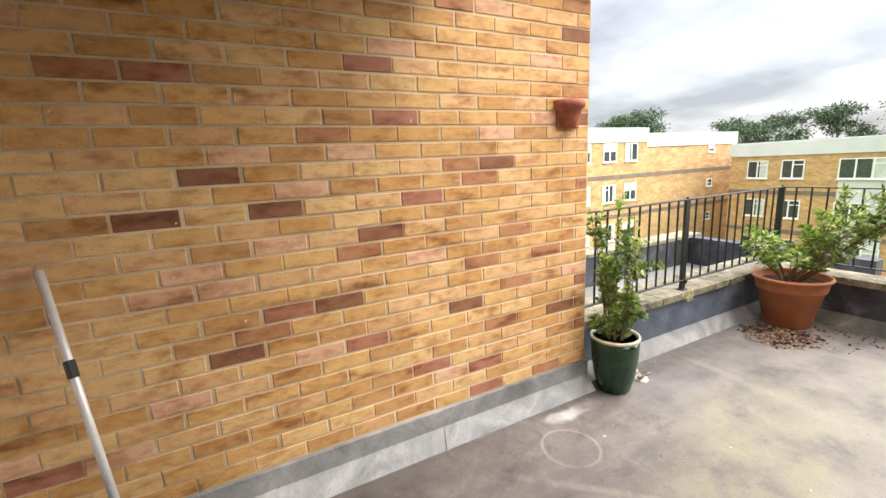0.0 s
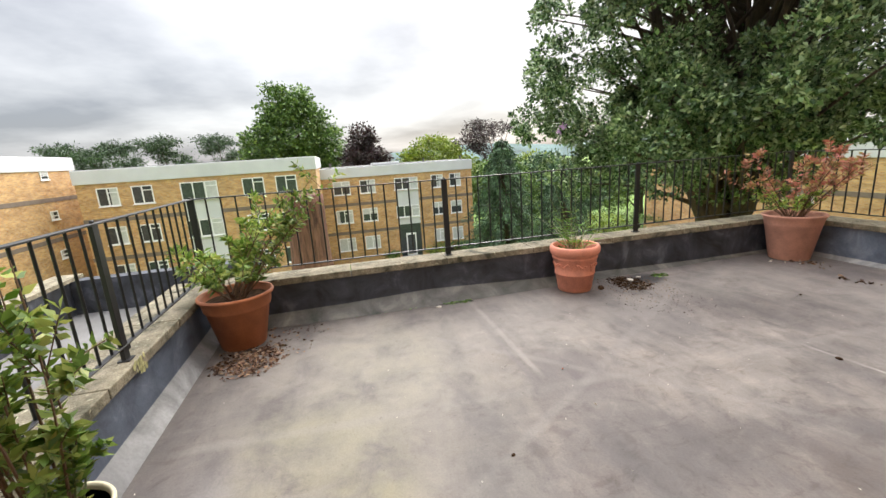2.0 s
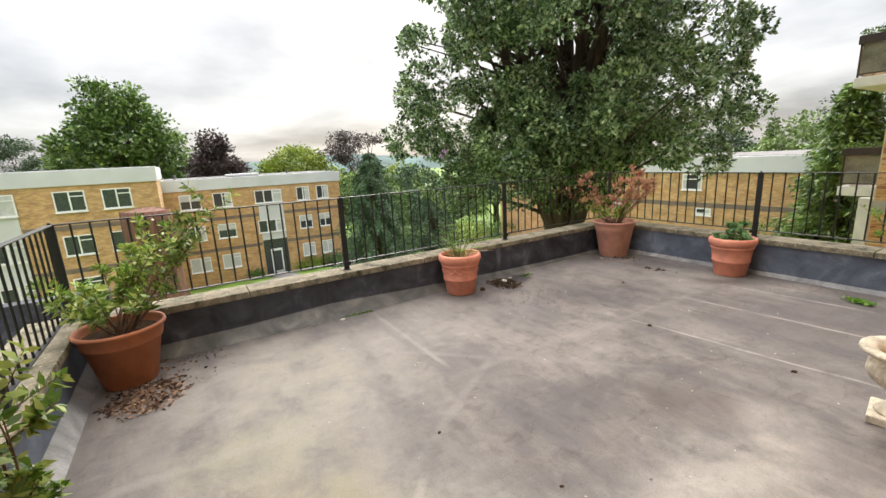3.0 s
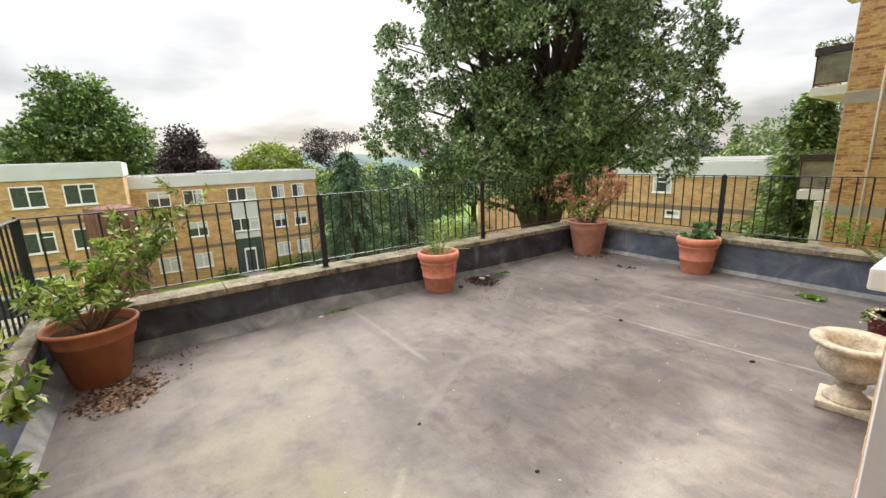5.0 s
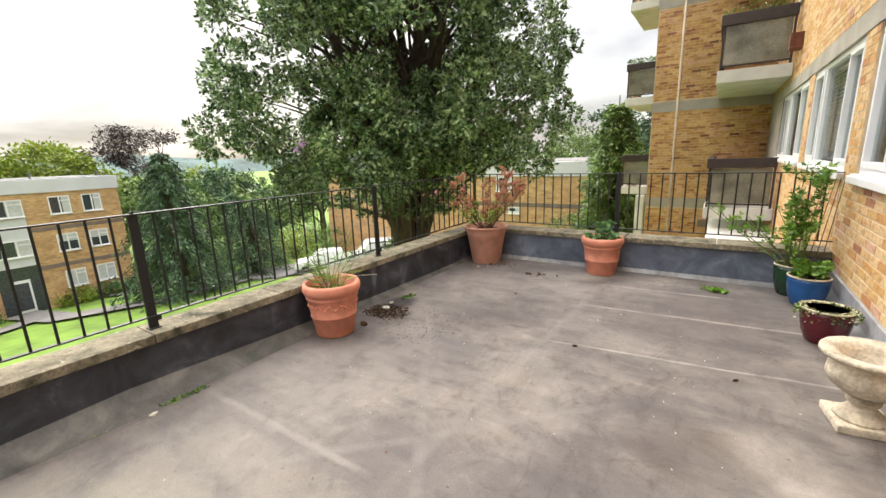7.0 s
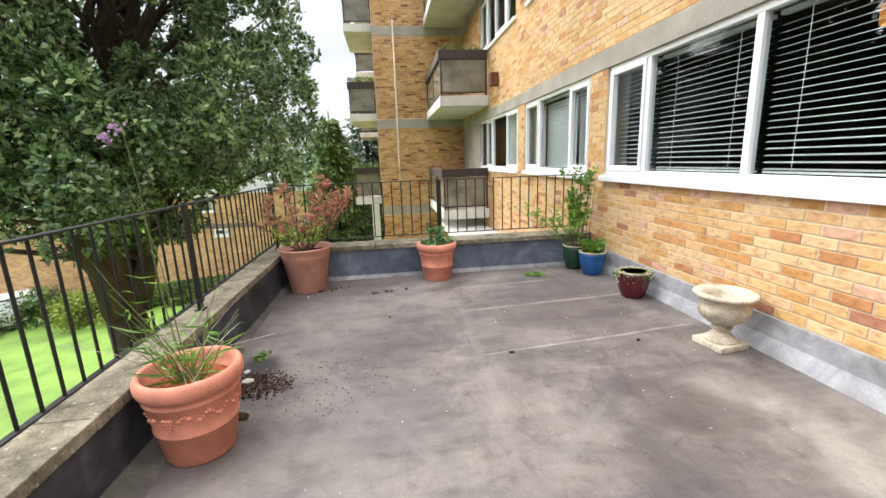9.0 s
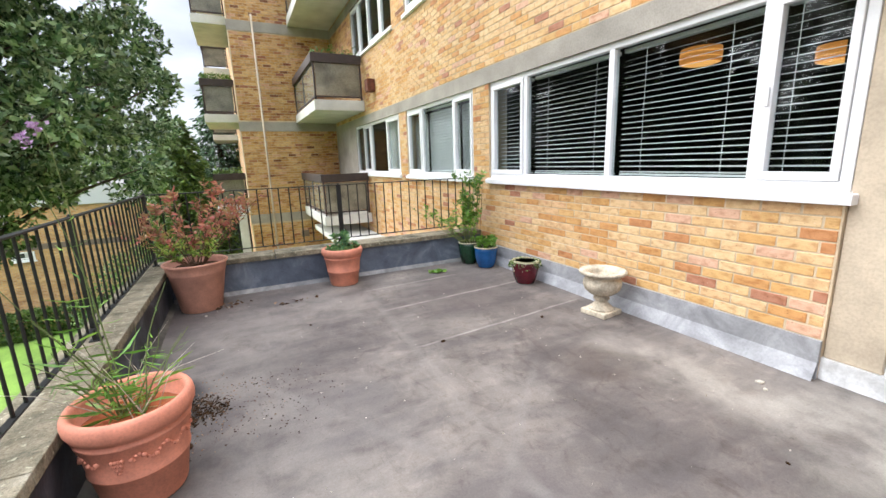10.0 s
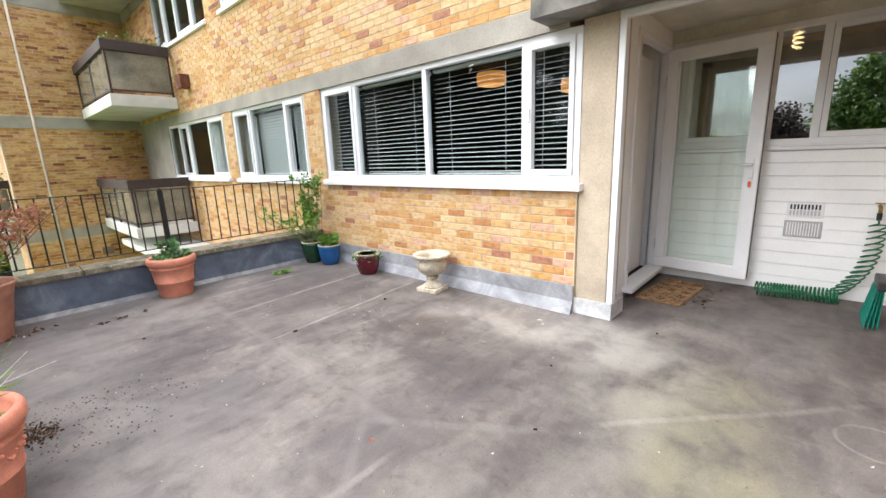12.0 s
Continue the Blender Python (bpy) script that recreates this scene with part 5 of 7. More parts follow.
P = rng.normal(size=(60, 3)) * 0.012 + np.array([0.08, 0.08, z + 1.20])
P[30:] += np.array([0.035, 0.02, -0.05])
tagged(place_mesh("flower", leaf_mesh("flower", P, rng.normal(size=(60, 3)), np.full(60, 0.018), 0.8, rng), "petal", p, "mauve tufted flower heads"), kind="stuff")
bm = bmesh.new()
for i in range(12):
    a = rng.uniform(0, 6.28)
    s0 = Vector((0.1 * math.cos(a), 0.1 * math.sin(a), z + 0.02))
    e = s0 + Vector((rng.normal() * 0.14, rng.normal() * 0.14, rng.uniform(0.05, 0.35)))
    tube([s0, s0.lerp(e, 0.5) + Vector((0, 0, 0.04)), e], [0.0018, 0.0015, 0.001], 4, bm)
part("dry_stalk", bm, "debris_pale", p)

p, z = potted("potted_shrub", (5.25, -3.42), "tapered", "terracotta_pink", 0.292, 0.50, "pale terracotta pot with reddening leafy shrub in the corner")
shrub(p, z, 9, 0.62, 0.40, "leaf_shrub", 0.06, 0.34, 20, 21, lean=(0, 0.1), bare=0.35)
shrub(p, z, 12, 0.82, 0.76, "leaf_red", 0.065, 0.34, 24, 22, lean=(-0.05, 0.15), bare=0.4)
shrub(p, z, 5, 0.40, 0.70, "leaf_red", 0.06, 0.34, 24, 23, lean=(-0.75, 0.0), bare=0.4)

p, z = potted("potted_plant", (3.77, -3.52), "rolled", "terracotta", 0.237, 0.44, "terracotta pot with rolled rim and low leafy plant by the parapet")
shrub(p, z + 0.02, 12, 0.24, 0.10, "leaf_blue", 0.05, 0.6, 12, 31, stem_mat="stem")
shrub(p, z + 0.02, 3, 0.08, 0.30, "leaf_blue", 0.06, 0.6, 18, 32, stem_mat="stem")

p, z = potted("potted_climber", (2.03, -3.56), "glazed", "green_glaze", 0.145, 0.30, "green glazed pot with tall straggly climber behind the blue pot")
shrub(p, z, 7, 0.16, 1.00, "leaf_fresh", 0.07, 0.38, 30, 41, lean=(-0.05, 0.0), stem_mat="stem")
shrub(p, z, 9, 0.42, 0.60, "leaf_fresh", 0.045, 0.5, 14, 42, lean=(0.75, -0.05), stem_mat="stem")
bm = bmesh.new()
for i in range(3):
    tube([(-0.2 + i * 0.05, -0.05, z), (-0.28 + i * 0.03, -0.08, z + 0.85)], [0.004, 0.003], 5, bm)
part("cane", bm, "twig", p)

p, z = potted("potted_herb", (1.945, -3.26), "glazed", "blue_glaze", 0.155, 0.275, "blue glazed pot with bright green herb at the wall corner")
shrub(p, z, 16, 0.16, 0.17, "leaf_fresh", 0.05, 0.6, 10, 51, stem_mat="stem", bare=0.35)

p, z = potted("potted_flowers", (1.95, -2.41), "glazed", "red_glaze", 0.155, 0.26, "dark red glazed pot with small trailing cream flowers by the wall")
rng = np.random.default_rng(61)
a = rng.uniform(0, 6.28, 420)
rr = rng.uniform(0.11, 0.175, 420)
zz = 0.255 - np.maximum(0, rr - 0.14) * 2.2 * rng.uniform(0.2, 1.3, 420)
P = np.stack([rr * np.cos(a), rr * np.sin(a), zz], 1)
D = np.stack([np.cos(a), np.sin(a), rng.uniform(-0.5, 0.6, 420)], 1)
tagged(place_mesh("trailing_leaves", leaf_mesh("trailing_leaves", P[:280], D[:280], np.full(280, 0.028), 0.7, rng), "leaf_mid", p), kind="stuff")
tagged(place_mesh("flowers", leaf_mesh("flowers", P[280:] + np.array([0, 0, 0.006]), D[280:], np.full(140, 0.018), 0.9, rng), "petal_white", p, "small cream flowers"), kind="stuff")

urn = thing("stone_urn", (1.975, -1.27, 0), "weathered cream stone garden urn on a square base, standing empty", "urn", "plant pots on the terrace", rz=8)
part("urn_base", bev(box(-0.125, 0.125, -0.125, 0.125, 0, 0.045), 0.008, 2), "urn_stone", urn)
part("urn_foot", lathe([(0.108, 0.045), (0.105, 0.06), (0.085, 0.075), (0.055, 0.11), (0.05, 0.125), (0.068, 0.135), (0.07, 0.15), (0.052, 0.16), (0.05, 0.175)], 40), "urn_stone", urn, smooth=True)
bm = bmesh.new()
prof = [(0.055, 0.175), (0.10, 0.19), (0.145, 0.23), (0.16, 0.275), (0.155, 0.315), (0.135, 0.335), (0.14, 0.35), (0.175, 0.365), (0.195, 0.378), (0.20, 0.39), (0.195, 0.402), (0.175, 0.405), (0.135, 0.395), (0.12, 0.36), (0.115, 0.31)]
seg = 72
rings = []
for k, (r, z) in enumerate(prof):
    flute = 0.035 if 1 <= k <= 4 else (0.02 if 7 <= k <= 11 else 0)
    rings.append([bm.verts.new((r * (1 + flute * abs(math.sin(9 * 2 * math.pi * i / seg))) * math.cos(2 * math.pi * i / seg), r * (1 + flute * abs(math.sin(9 * 2 * math.pi * i / seg))) * math.sin(2 * math.pi * i / seg), z)) for i in range(seg)])
for a, b in zip(rings, rings[1:]):
    for i in range(seg):
        bm.faces.new((a[i], a[(i + 1) % seg], b[(i + 1) % seg], b[i]))
bm.faces.new(list(reversed(rings[0]))); bm.faces.new(rings[-1])
part("urn_bowl", bm, "urn_stone", urn, smooth=True)

cup = thing("wall_planter", (2.80, NY - 0.003, 1.68), "half-round chipped terracotta planter fixed high on the brick wall", "wall planter")
bm = lathe([(0.035, 0), (0.05, 0.004), (0.072, 0.05), (0.082, 0.10), (0.098, 0.105), (0.102, 0.125), (0.10, 0.15), (0.088, 0.152), (0.08, 0.12)], 24, half=True)
bmesh.ops.transform(bm, matrix=Matrix.Rotation(math.pi, 4, "Z"), verts=bm.verts)
part("cup", bm, "terracotta_red", cup, smooth=True)
part("back_plate", bev(box(-0.085, 0.085, -0.012, 0.0, 0.0, 0.155), 0.004), "terracotta_red", cup)
cup2 = thing("wall_planter", (FX + 0.002, -8.35, 2.98), "square brown terracotta planter fixed on the upper brick wall", "wall planter")
part("cup", bev(box(0, 0.18, -0.11, 0.11, 0.0, 0.05), 0.012), "planter_brown", cup2)
for a, b, c, d in ((0, 0.02, -0.11, 0.11), (0.16, 0.18, -0.11, 0.11), (0.02, 0.16, -0.11, -0.09), (0.02, 0.16, 0.09, 0.11)):
    part("side", box(a, b, c, d, 0.05, 0.27), "planter_brown", cup2)


# ---- litter on the floor ----
def flakes(name, x, y, rx, ry, n, mat, size, seed, label, thick=0.003):
    rng = np.random.default_rng(seed)
    r, a = np.sqrt(rng.uniform(0, 1, n)) * rng.uniform(0.3, 1, n) ** 0.4, rng.uniform(0, 6.28, n)
    P = np.stack([x + rx * r * np.cos(a), y + ry * r * np.sin(a), np.full(n, thick) + rng.uniform(0, thick, n)], 1)
    P = P[(P[:, 0] < EX - 0.02) & (P[:, 1] < PY - 0.09) & (P[:, 1] > SY + 0.03)]
    n = len(P)
    D = np.stack([rng.normal(size=n), rng.normal(size=n), rng.uniform(0, 0.25, n)], 1)
    st = tagged(place_mesh(name, leaf_mesh(name, P, D, size * rng.uniform(0.5, 1.3, n), 0.55, rng), mat), label, "debris", kind="stuff")
    return st


flakes("leaf_litter", 4.86, 2.16, 0.30, 0.27, 760, "dead_leaf", 0.035, 71, "dead brown leaves spilled on the floor by the pot")
flakes("leaf_litter", 5.2, 2.0, 0.5, 0.45, 160, "dead_leaf", 0.03, 76, "dead brown leaves scattered round the corner pot")
flakes("leaf_litter", 4.95, -3.35, 0.25, 0.16, 26, "dead_leaf", 0.05, 72, "dead leaves near the corner pot")
flakes("leaf_litter", 0.55, 0.95, 0.5, 0.28, 50, "dead_leaf", 0.045, 77, "dead leaves lying beside the door mat")
flakes("grit", 5.1, -1.3, 0.45, 0.5, 420, "dead_leaf", 0.012, 73, "dark grit washed from the pot")
flakes("dark_soil_spill", 5.20, -1.32, 0.26, 0.20, 900, "soil", 0.022, 76, "black damp soil spilled beside the terracotta pot", 0.002)
flakes("fine_grit", 4.75, -1.25, 0.45, 0.5, 260, "soil", 0.012, 77, "fine dark grit scattered beside the soil spill", 0.002)
flakes("pale_grit", 3.5, -0.4, 1.9, 3.0, 110, "debris_pale", 0.016, 74, "pale grit and flakes scattered over the floor")
flakes("pale_grit", 5.1, -3.3, 0.3, 0.3, 14, "debris_pale", 0.035, 75, "pale flakes near the corner pot")
flakes("orange_leaf", 3.95, 0.15, 0.02, 0.02, 2, "terracotta", 0.035, 91, "single orange leaf on the floor")
flakes("leaf_litter", 4.35, -3.1, 0.28, 0.12, 16, "dead_leaf", 0.05, 92, "curled brown leaves on the floor by the far parapet")
flakes("moss", 5.44, 1.0, 0.05, 0.7, 260, "leaf_mid", 0.016, 93, "thin line of moss along the parapet foot")
flakes("moss", 5.40, 0.42, 0.05, 0.16, 160, "leaf_mid", 0.03, 78, "green moss growing at the parapet foot")
flakes("moss", 5.30, -1.75, 0.06, 0.1, 90, "leaf_mid", 0.03, 79, "green moss growing at the parapet foot")
flakes("dry_grass", 3.36, 2.32, 0.08, 0.08, 24, "debris_pale", 0.07, 80, "pale dry grass lying by the green pot")
flakes("fallen_sprig", 2.62, -3.33, 0.14, 0.07, 130, "leaf_fresh", 0.045, 81, "cut green sprig lying beside the climber", 0.012)
flakes("moss", 5.0, 2.38, 0.4, 0.03, 30, "dead_leaf", 0.03, 82, "dead leaves in the gutter")
for i, (x, y, s) in enumerate(((3.48, -1.45, 0.014), (2.49, -1.46, 0.013), (4.35, -2.35, 0.010), (5.19, -0.98, 0.030), (1.75, 0.9, 0.008), (2.7, 0.5, 0.008), (3.35, 0.75, 0.008))):
    o = thing("dark_lump", (x, y, 0), "small black lump of dirt on the floor", "debris", "dark lumps on the floor", rz=i * 50)
    bm = bmesh.new()
    bmesh.ops.create_icosphere(bm, subdivisions=2, radius=s)
    for v in bm.verts:
        v.co = Vector((v.co.x * 1.5, v.co.y, max(0, v.co.z * 0.6 + s * 0.3))) * (1 + 0.2 * noise.noise(v.co * 90))
    part("lump", bm, "soil", o, smooth=True)
for i, (x, y, s) in enumerate(((5.28, -1.38, 0.045), (5.33, -1.52, 0.03), (2.06, 0.06, 0.03), (2.12, 0.12, 0.02), (5.34, 0.62, 0.03))):
    o = thing("stone_chip", (x, y, 0), "pale broken stone chip on the floor", "debris", "stone chips on the floor", rz=i * 70)
    bm = bmesh.new()
    bmesh.ops.create_icosphere(bm, subdivisions=1, radius=s)
    for v in bm.verts:
        v.co = Vector((v.co.x, v.co.y * 0.7, max(0, v.co.z * 0.35 + s * 0.2)))
    part("chip", bm, "debris_pale", o)
cowl = thing("lead_flap", (1.90, NY - 0.045, 0.0), "small bent lead flap at the wall foot", "flashing")
bm = bmesh.new()
v = [bm.verts.new(q) for q in ((-0.03, -0.06, 0.004), (0.04, -0.05, 0.004), (0.0, 0.02, 0.09), (-0.035, 0.02, 0.01), (0.045, 0.02, 0.01))]
for f in ((0, 1, 2), (0, 2, 3), (1, 4, 2), (0, 3, 4, 1)):
    bm.faces.new([v[i] for i in f])
part("flap", bm, "upstand_dark", cowl)


# ---- balconies on the wing and the inner corner ----
def balcony(at, w, d, h, label, plants=0, seed=0):
    """Slab with box balustrade: w along x, d along y, origin at the inner top corner of the slab."""
    b = thing("balcony", at, label, "balcony", "balconies of the building")
    part("slab", bev(box(0, w, -d, 0, -0.24, 0), 0.008), "white_slab", b, "white painted concrete slab")
    t = 0.03
    for x, y in ((w - 0.05, -0.05), (w - 0.05, -d + 0.05), (0.05, -0.05), (w - 0.05, -d / 2)):
        part("balcony_post", box(x - 0.02, x + 0.02, y - 0.02, y + 0.02, 0, h - 0.12), "brown_board", b)
    part("cap_board", bev(box(0.02, w + 0.01, -0.10, 0.01, h - 0.20, h), 0.006), "brown_board", b)
    part("cap_board", bev(box(w - 0.10, w + 0.011, -d, -0.102, h - 0.20, h), 0.006), "brown_board", b)
    part("panel", box(0.08, w - 0.08, -0.055, -0.045, 0.10, h - 0.21), "balcony_glass", b, "grey obscured glass panel")
    part("panel", box(w - 0.055, w - 0.045, -d / 2 + 0.03, -0.08, 0.10, h - 0.21), "balcony_glass", b, "grey obscured glass panel")
    part("panel", box(w - 0.055, w - 0.045, -d + 0.08, -d / 2 - 0.03, 0.10, h - 0.21), "balcony_glass", b, "grey obscured glass panel")
    part("bottom_rail", box(0.05, w - 0.03, -0.065, -0.035, 0.06, 0.095), "brown_board", b)
    part("bottom_rail", box(w - 0.065, w - 0.035, -d + 0.05, -0.08, 0.06, 0.095), "brown_board", b)
    if plants:
        rng = np.random.default_rng(seed)
        P = np.stack([rng.uniform(0.1, w - 0.02, plants), rng.uniform(-0.12, 0.0, plants), h + np.abs(rng.normal(size=plants)) * 0.07], 1)
        tagged(place_mesh("plant", leaf_mesh("plant", P, rng.normal(size=(plants, 3)) + np.array([0, 0, 0.6]), np.full(plants, 0.07), 0.6, rng), "leaf_mid", b, "leafy plants along the top of the balcony"), kind="stuff")
    return b


for z in (5.62, 2.90, 0.13):
    balcony((FX + 0.013, -9.15, z), 1.2, 3.335, 1.03, "small corner balcony with brown board cap and grey glass panels", 90 if z == 2.9 else 0, int(z * 10))
for z in (5.72, 2.98, 0.22):
    balcony((4.50, -13.3, z), 0.92, 2.6, 1.0, "projecting balcony on the wing with brown cap and glass panels", 200, int(z * 20))
for z in (8.4, 5.65, 2.85, 0.1):
    balcony((4.50, -20.2, z), 1.0, 2.8, 1.0, "far projecting balcony on the wing with brown cap and glass panels")

pipe = thing("downpipe", (3.88, -12.46, 0), "long slim pale rainwater pipe running down the brick wing", "downpipe")
part("pipe", lathe([(0.028, -6), (0.028, 5.6)], 12), "cream_concrete", pipe, smooth=True)
for z in (-4, -1.9, 0.0, 2.0, 4.0):
    part("pipe_clip", box(-0.045, 0.045, -0.035, 0.02, z, z + 0.03), "cream_concrete", pipe)
vb = thing("air_brick", (3.0, -12.49, -0.75), "dark air brick low in the wing wall", "vent")
part("grille", box(-0.12, 0.12, 0.0, 0.012, -0.1, 0.1), "dark_band", vb)
post = thing("white_pillar", (4.75, -13.0, -6), "white pillar under the wing balconies", "pillar")
part("pillar_shaft", bev(box(-0.12, 0.12, -0.12, 0.12, 0, 5.98), 0.01), "white_slab", post)
ledge = thing("canopy", (FX + 0.01, -6.0, -0.35), "pale concrete canopy below the windows", "canopy")
part("canopy_slab", bev(box(0, 1.1, -5.5, 1.8, -0.15, 0.0), 0.01), "white_slab", ledge)
structure("canopy_wall", box(FX, 2.55, -4.0, 3.0, -9, -0.6), "far_brick")

# the lower flat roof beyond the north railing
structure("roof_lower", box(FX, 9.6, 2.865, 6.0, -0.95, -0.75), "roof_felt", "grey felt flat roof lower than the terrace")
structure("roof_lower_parapet", box(3.0, 9.6, 5.70, 6.0, -0.749, -0.20), "parapet_dark", "dark parapet round the lower roof")
structure("roof_lower_parapet_end", box(9.35, 9.6, 2.9, 5.699, -0.749, -0.20), "parapet_dark")
structure("roof_lower_coping", box(2.9, 9.65, 5.64, 6.06, -0.199, -0.14), "coping")
structure("building_under_terrace", box(FX, 5.70, -3.98, 6.0, -9, -0.96), "far_brick")


# ---- ground ----
def ground_z(x, y):
    d = min(max(x, 0.0), 46.0)
    z = -5.3 - 0.068 * d
    return z + 0.5 * noise.noise(Vector((x * 0.03, y * 0.03, 0)))


bm = bmesh.new()
xs = [-1500, -400, -120, -40] + list(range(-20, 100, 4)) + [120, 180, 300, 600, 1500]
ys = [-1500, -500, -200, -100] + list(range(-70, 72, 4)) + [100, 200, 500, 1500]
grid = [[bm.verts.new((x, y, ground_z(x, y))) for y in ys] for x in xs]
for i in range(len(xs) - 1):
    for j in range(len(ys) - 1):
        bm.faces.new((grid[i][j], grid[i + 1][j], grid[i + 1][j + 1], grid[i][j + 1]))
structure("ground", bm, "grass", "mown green lawn sloping gently away", smooth=True)


def strip(name, line, width, mat, label, up=0.05, kerb=False):
    """A paved strip that lies on the sloping ground along a line."""
    pts = []
    for (x0, y0), (x1, y1) in zip(line, line[1:]):
        n = max(2, int(math.hypot(x1 - x0, y1 - y0) / 1.0))
        pts += [Vector((x0 + (x1 - x0) * i / n, y0 + (y1 - y0) * i / n)) for i in range(n)]
    pts.append(Vector(line[-1]))
    bm = bmesh.new()
    prev = None
    for i, p in enumerate(pts):
        d = (pts[min(i + 1, len(pts) - 1)] - pts[max(i - 1, 0)]).normalized()
        s = Vector((-d.y, d.x)) * width / 2
        a, b = p + s, p - s
        row = [bm.verts.new((a.x, a.y, ground_z(a.x, a.y) + up)), bm.verts.new((p.x, p.y, ground_z(p.x, p.y) + up)), bm.verts.new((b.x, b.y, ground_z(b.x, b.y) + up))]
        if prev:
            bm.faces.new((prev[0], row[0], row[1], prev[1])); bm.faces.new((prev[1], row[1], row[2], prev[2]))
        prev = row
    bmesh.ops.recalc_face_normals(bm, faces=bm.faces)
    return structure(name, bm, mat, label)


strip("road", [(60, 6), (47, -8), (38, -14), (30, -21), (24, -30), (20, -45)], 5.0, "asphalt", "grey asphalt drive beyond the lawn", 0.12)
strip("pavement", [(41.6, -4.6), (36.5, -5.5), (33.5, -10.5), (33, -17)], 1.8, "path", "grey paved path from the block entrance", 0.16)
strip("pavement_2", [(38.5, -4.8), (34, 3), (33, 20)], 1.3, "path", "grey paved path along the far block", 0.15)


# ---- far blocks of flats ----
def far_window(parent, w, h, axis, u, face, z, sign, lights=2, blind=False, veil=None):
    """A white framed window in a far wall; axis is the wall's way."""
    win = new("window")
    win.parent = parent

    def bx(u0, u1, z0, z1, out0, out1):
        lo, hi = sorted((face + sign * out0, face + sign * out1))
        return box(lo, hi, u + u0, u + u1, z + z0, z + z1) if axis == "y" else box(u + u0, u + u1, lo, hi, z + z0, z + z1)
    fr = bx(-w / 2, w / 2, h - 0.07, h, 0.0, 0.05)
    for q in ((-w / 2, w / 2, 0, 0.07), (-w / 2, -w / 2 + 0.07, 0.07, h - 0.07), (w / 2 - 0.07, w / 2, 0.07, h - 0.07)):
        lo, hi = sorted((face, face + sign * 0.05))
        if axis == "y":
            box(lo, hi, u + q[0], u + q[1], z + q[2], z + q[3], fr)
        else:
            box(u + q[0], u + q[1], lo, hi, z + q[2], z + q[3], fr)
    part("window_frame", fr, "white_paint", win)
    for i in range(1, lights):
        c = -w / 2 + w * i / lights
        part("mullion", bx(c - 0.04, c + 0.04, 0.07, h - 0.07, 0.0, 0.055), "white_paint", win)
    part("sash", bx(-w / 2 + 0.07, -w / 2 + w / lights - 0.04, h - 0.36, h - 0.30, 0.0, 0.052), "white_paint", win)
    veil = int(abs(u) * 5 + abs(z) * 3) % 4 if veil is None else veil
    a, b = -w / 2 + 0.07, w / 2 - 0.07
    part("pane", bx(a, b, 0.07, h - 0.07, 0.0, 0.012), "dark_glass" if not blind else "curtain", win)
    if not blind and veil < 3:
        # curtains seen through the glass: a drawn side, both sides, or a half-lowered blind
        for q in ((a, a + 0.22 * w, 0.07), (b - 0.16 * w, b, 0.07)) if veil == 0 else (((a, a + 0.34 * w, 0.07),) if veil == 1 else ((a, b, h * 0.55),)):
            part("curtain", bx(q[0], q[1], q[2], h - 0.07, 0.012, 0.02), "curtain", win)
    part("window_sill", bx(-w / 2 - 0.05, w / 2 + 0.05, -0.06, 0.0, 0.0, 0.10), "white_paint", win)
    return win


def block(name, x0, x1, y0, y1, z0, top, label):
    b = thing(name, (0, 0, 0), label, "block of flats", "blocks of flats")
    part("wall", box(x0, x1, y0, y1, z0, top - 0.95), "far_brick", b)
    part("roof_fascia", bev(box(x0 - 0.08, x1 + 0.08, y0 - 0.08, y1 + 0.08, top - 0.949, top), 0.02), "fascia", b, "pale grey fascia band")
    part("roof", box(x0 + 0.1, x1 - 0.1, y0 + 0.1, y1 - 0.1, top + 0.001, top + 0.03), "roof_felt", b)
    return b


def soldier(b, axis, face, sign, u0, u1, zs):
    for z in zs:
        lo, hi = sorted((face, face + sign * 0.02))
        bm = box(lo, hi, u0, u1, z, z + 0.28) if axis == "y" else box(u0, u1, lo, hi, z, z + 0.28)
        part("string_course", bm, "dark_band", b)


a2 = block("apartment_block", 42.0, 51.5, -11.6, 2.98, -10, 0.85, "three-storey buff brick flats with pale fascia and entrance bay")
for k in range(3):
    z = -1.65 - 2.7 * k
    for y, w in ((1.2, 1.55), (-1.2, 1.45), (-8.0, 1.2), (-9.85, 1.15)):
        far_window(a2, w, 1.25, "y", y, 42.0, z, -1, blind=(k == 2), veil=(int(y * 7) + k) % 3)
    if k < 2:
        far_window(a2, 2.3, 1.15, "y", -4.9, 41.94, z + 0.05, -1, 3)
soldier(a2, "y", 42.0, -1, -11.6, -6.1, (-2.75, -5.45)); soldier(a2, "y", 42.0, -1, -3.9, 2.98, (-2.75, -5.45))
part("bay_panel", box(41.94, 42.0, -6.05, -3.95, -5.0, -1.70), "fascia", a2, "pale grey panel between the bay windows")
# no recess is built: a dark sheet gives the shade of the entrance
part("doorway", box(41.97, 42.0, -6.05, -3.95, -8.4, -5.0), "dark_glass", a2, "flat dark panel standing in for the shaded entrance recess")
part("entrance_door", box(41.93, 41.96, -5.5, -4.5, -8.2, -5.9), "window_frame" if "window_frame" in M else "white_paint", a2, "white framed entrance door")
part("entrance_pane", box(41.90, 41.925, -5.38, -4.62, -8.0, -6.1), "dark_glass", a2)
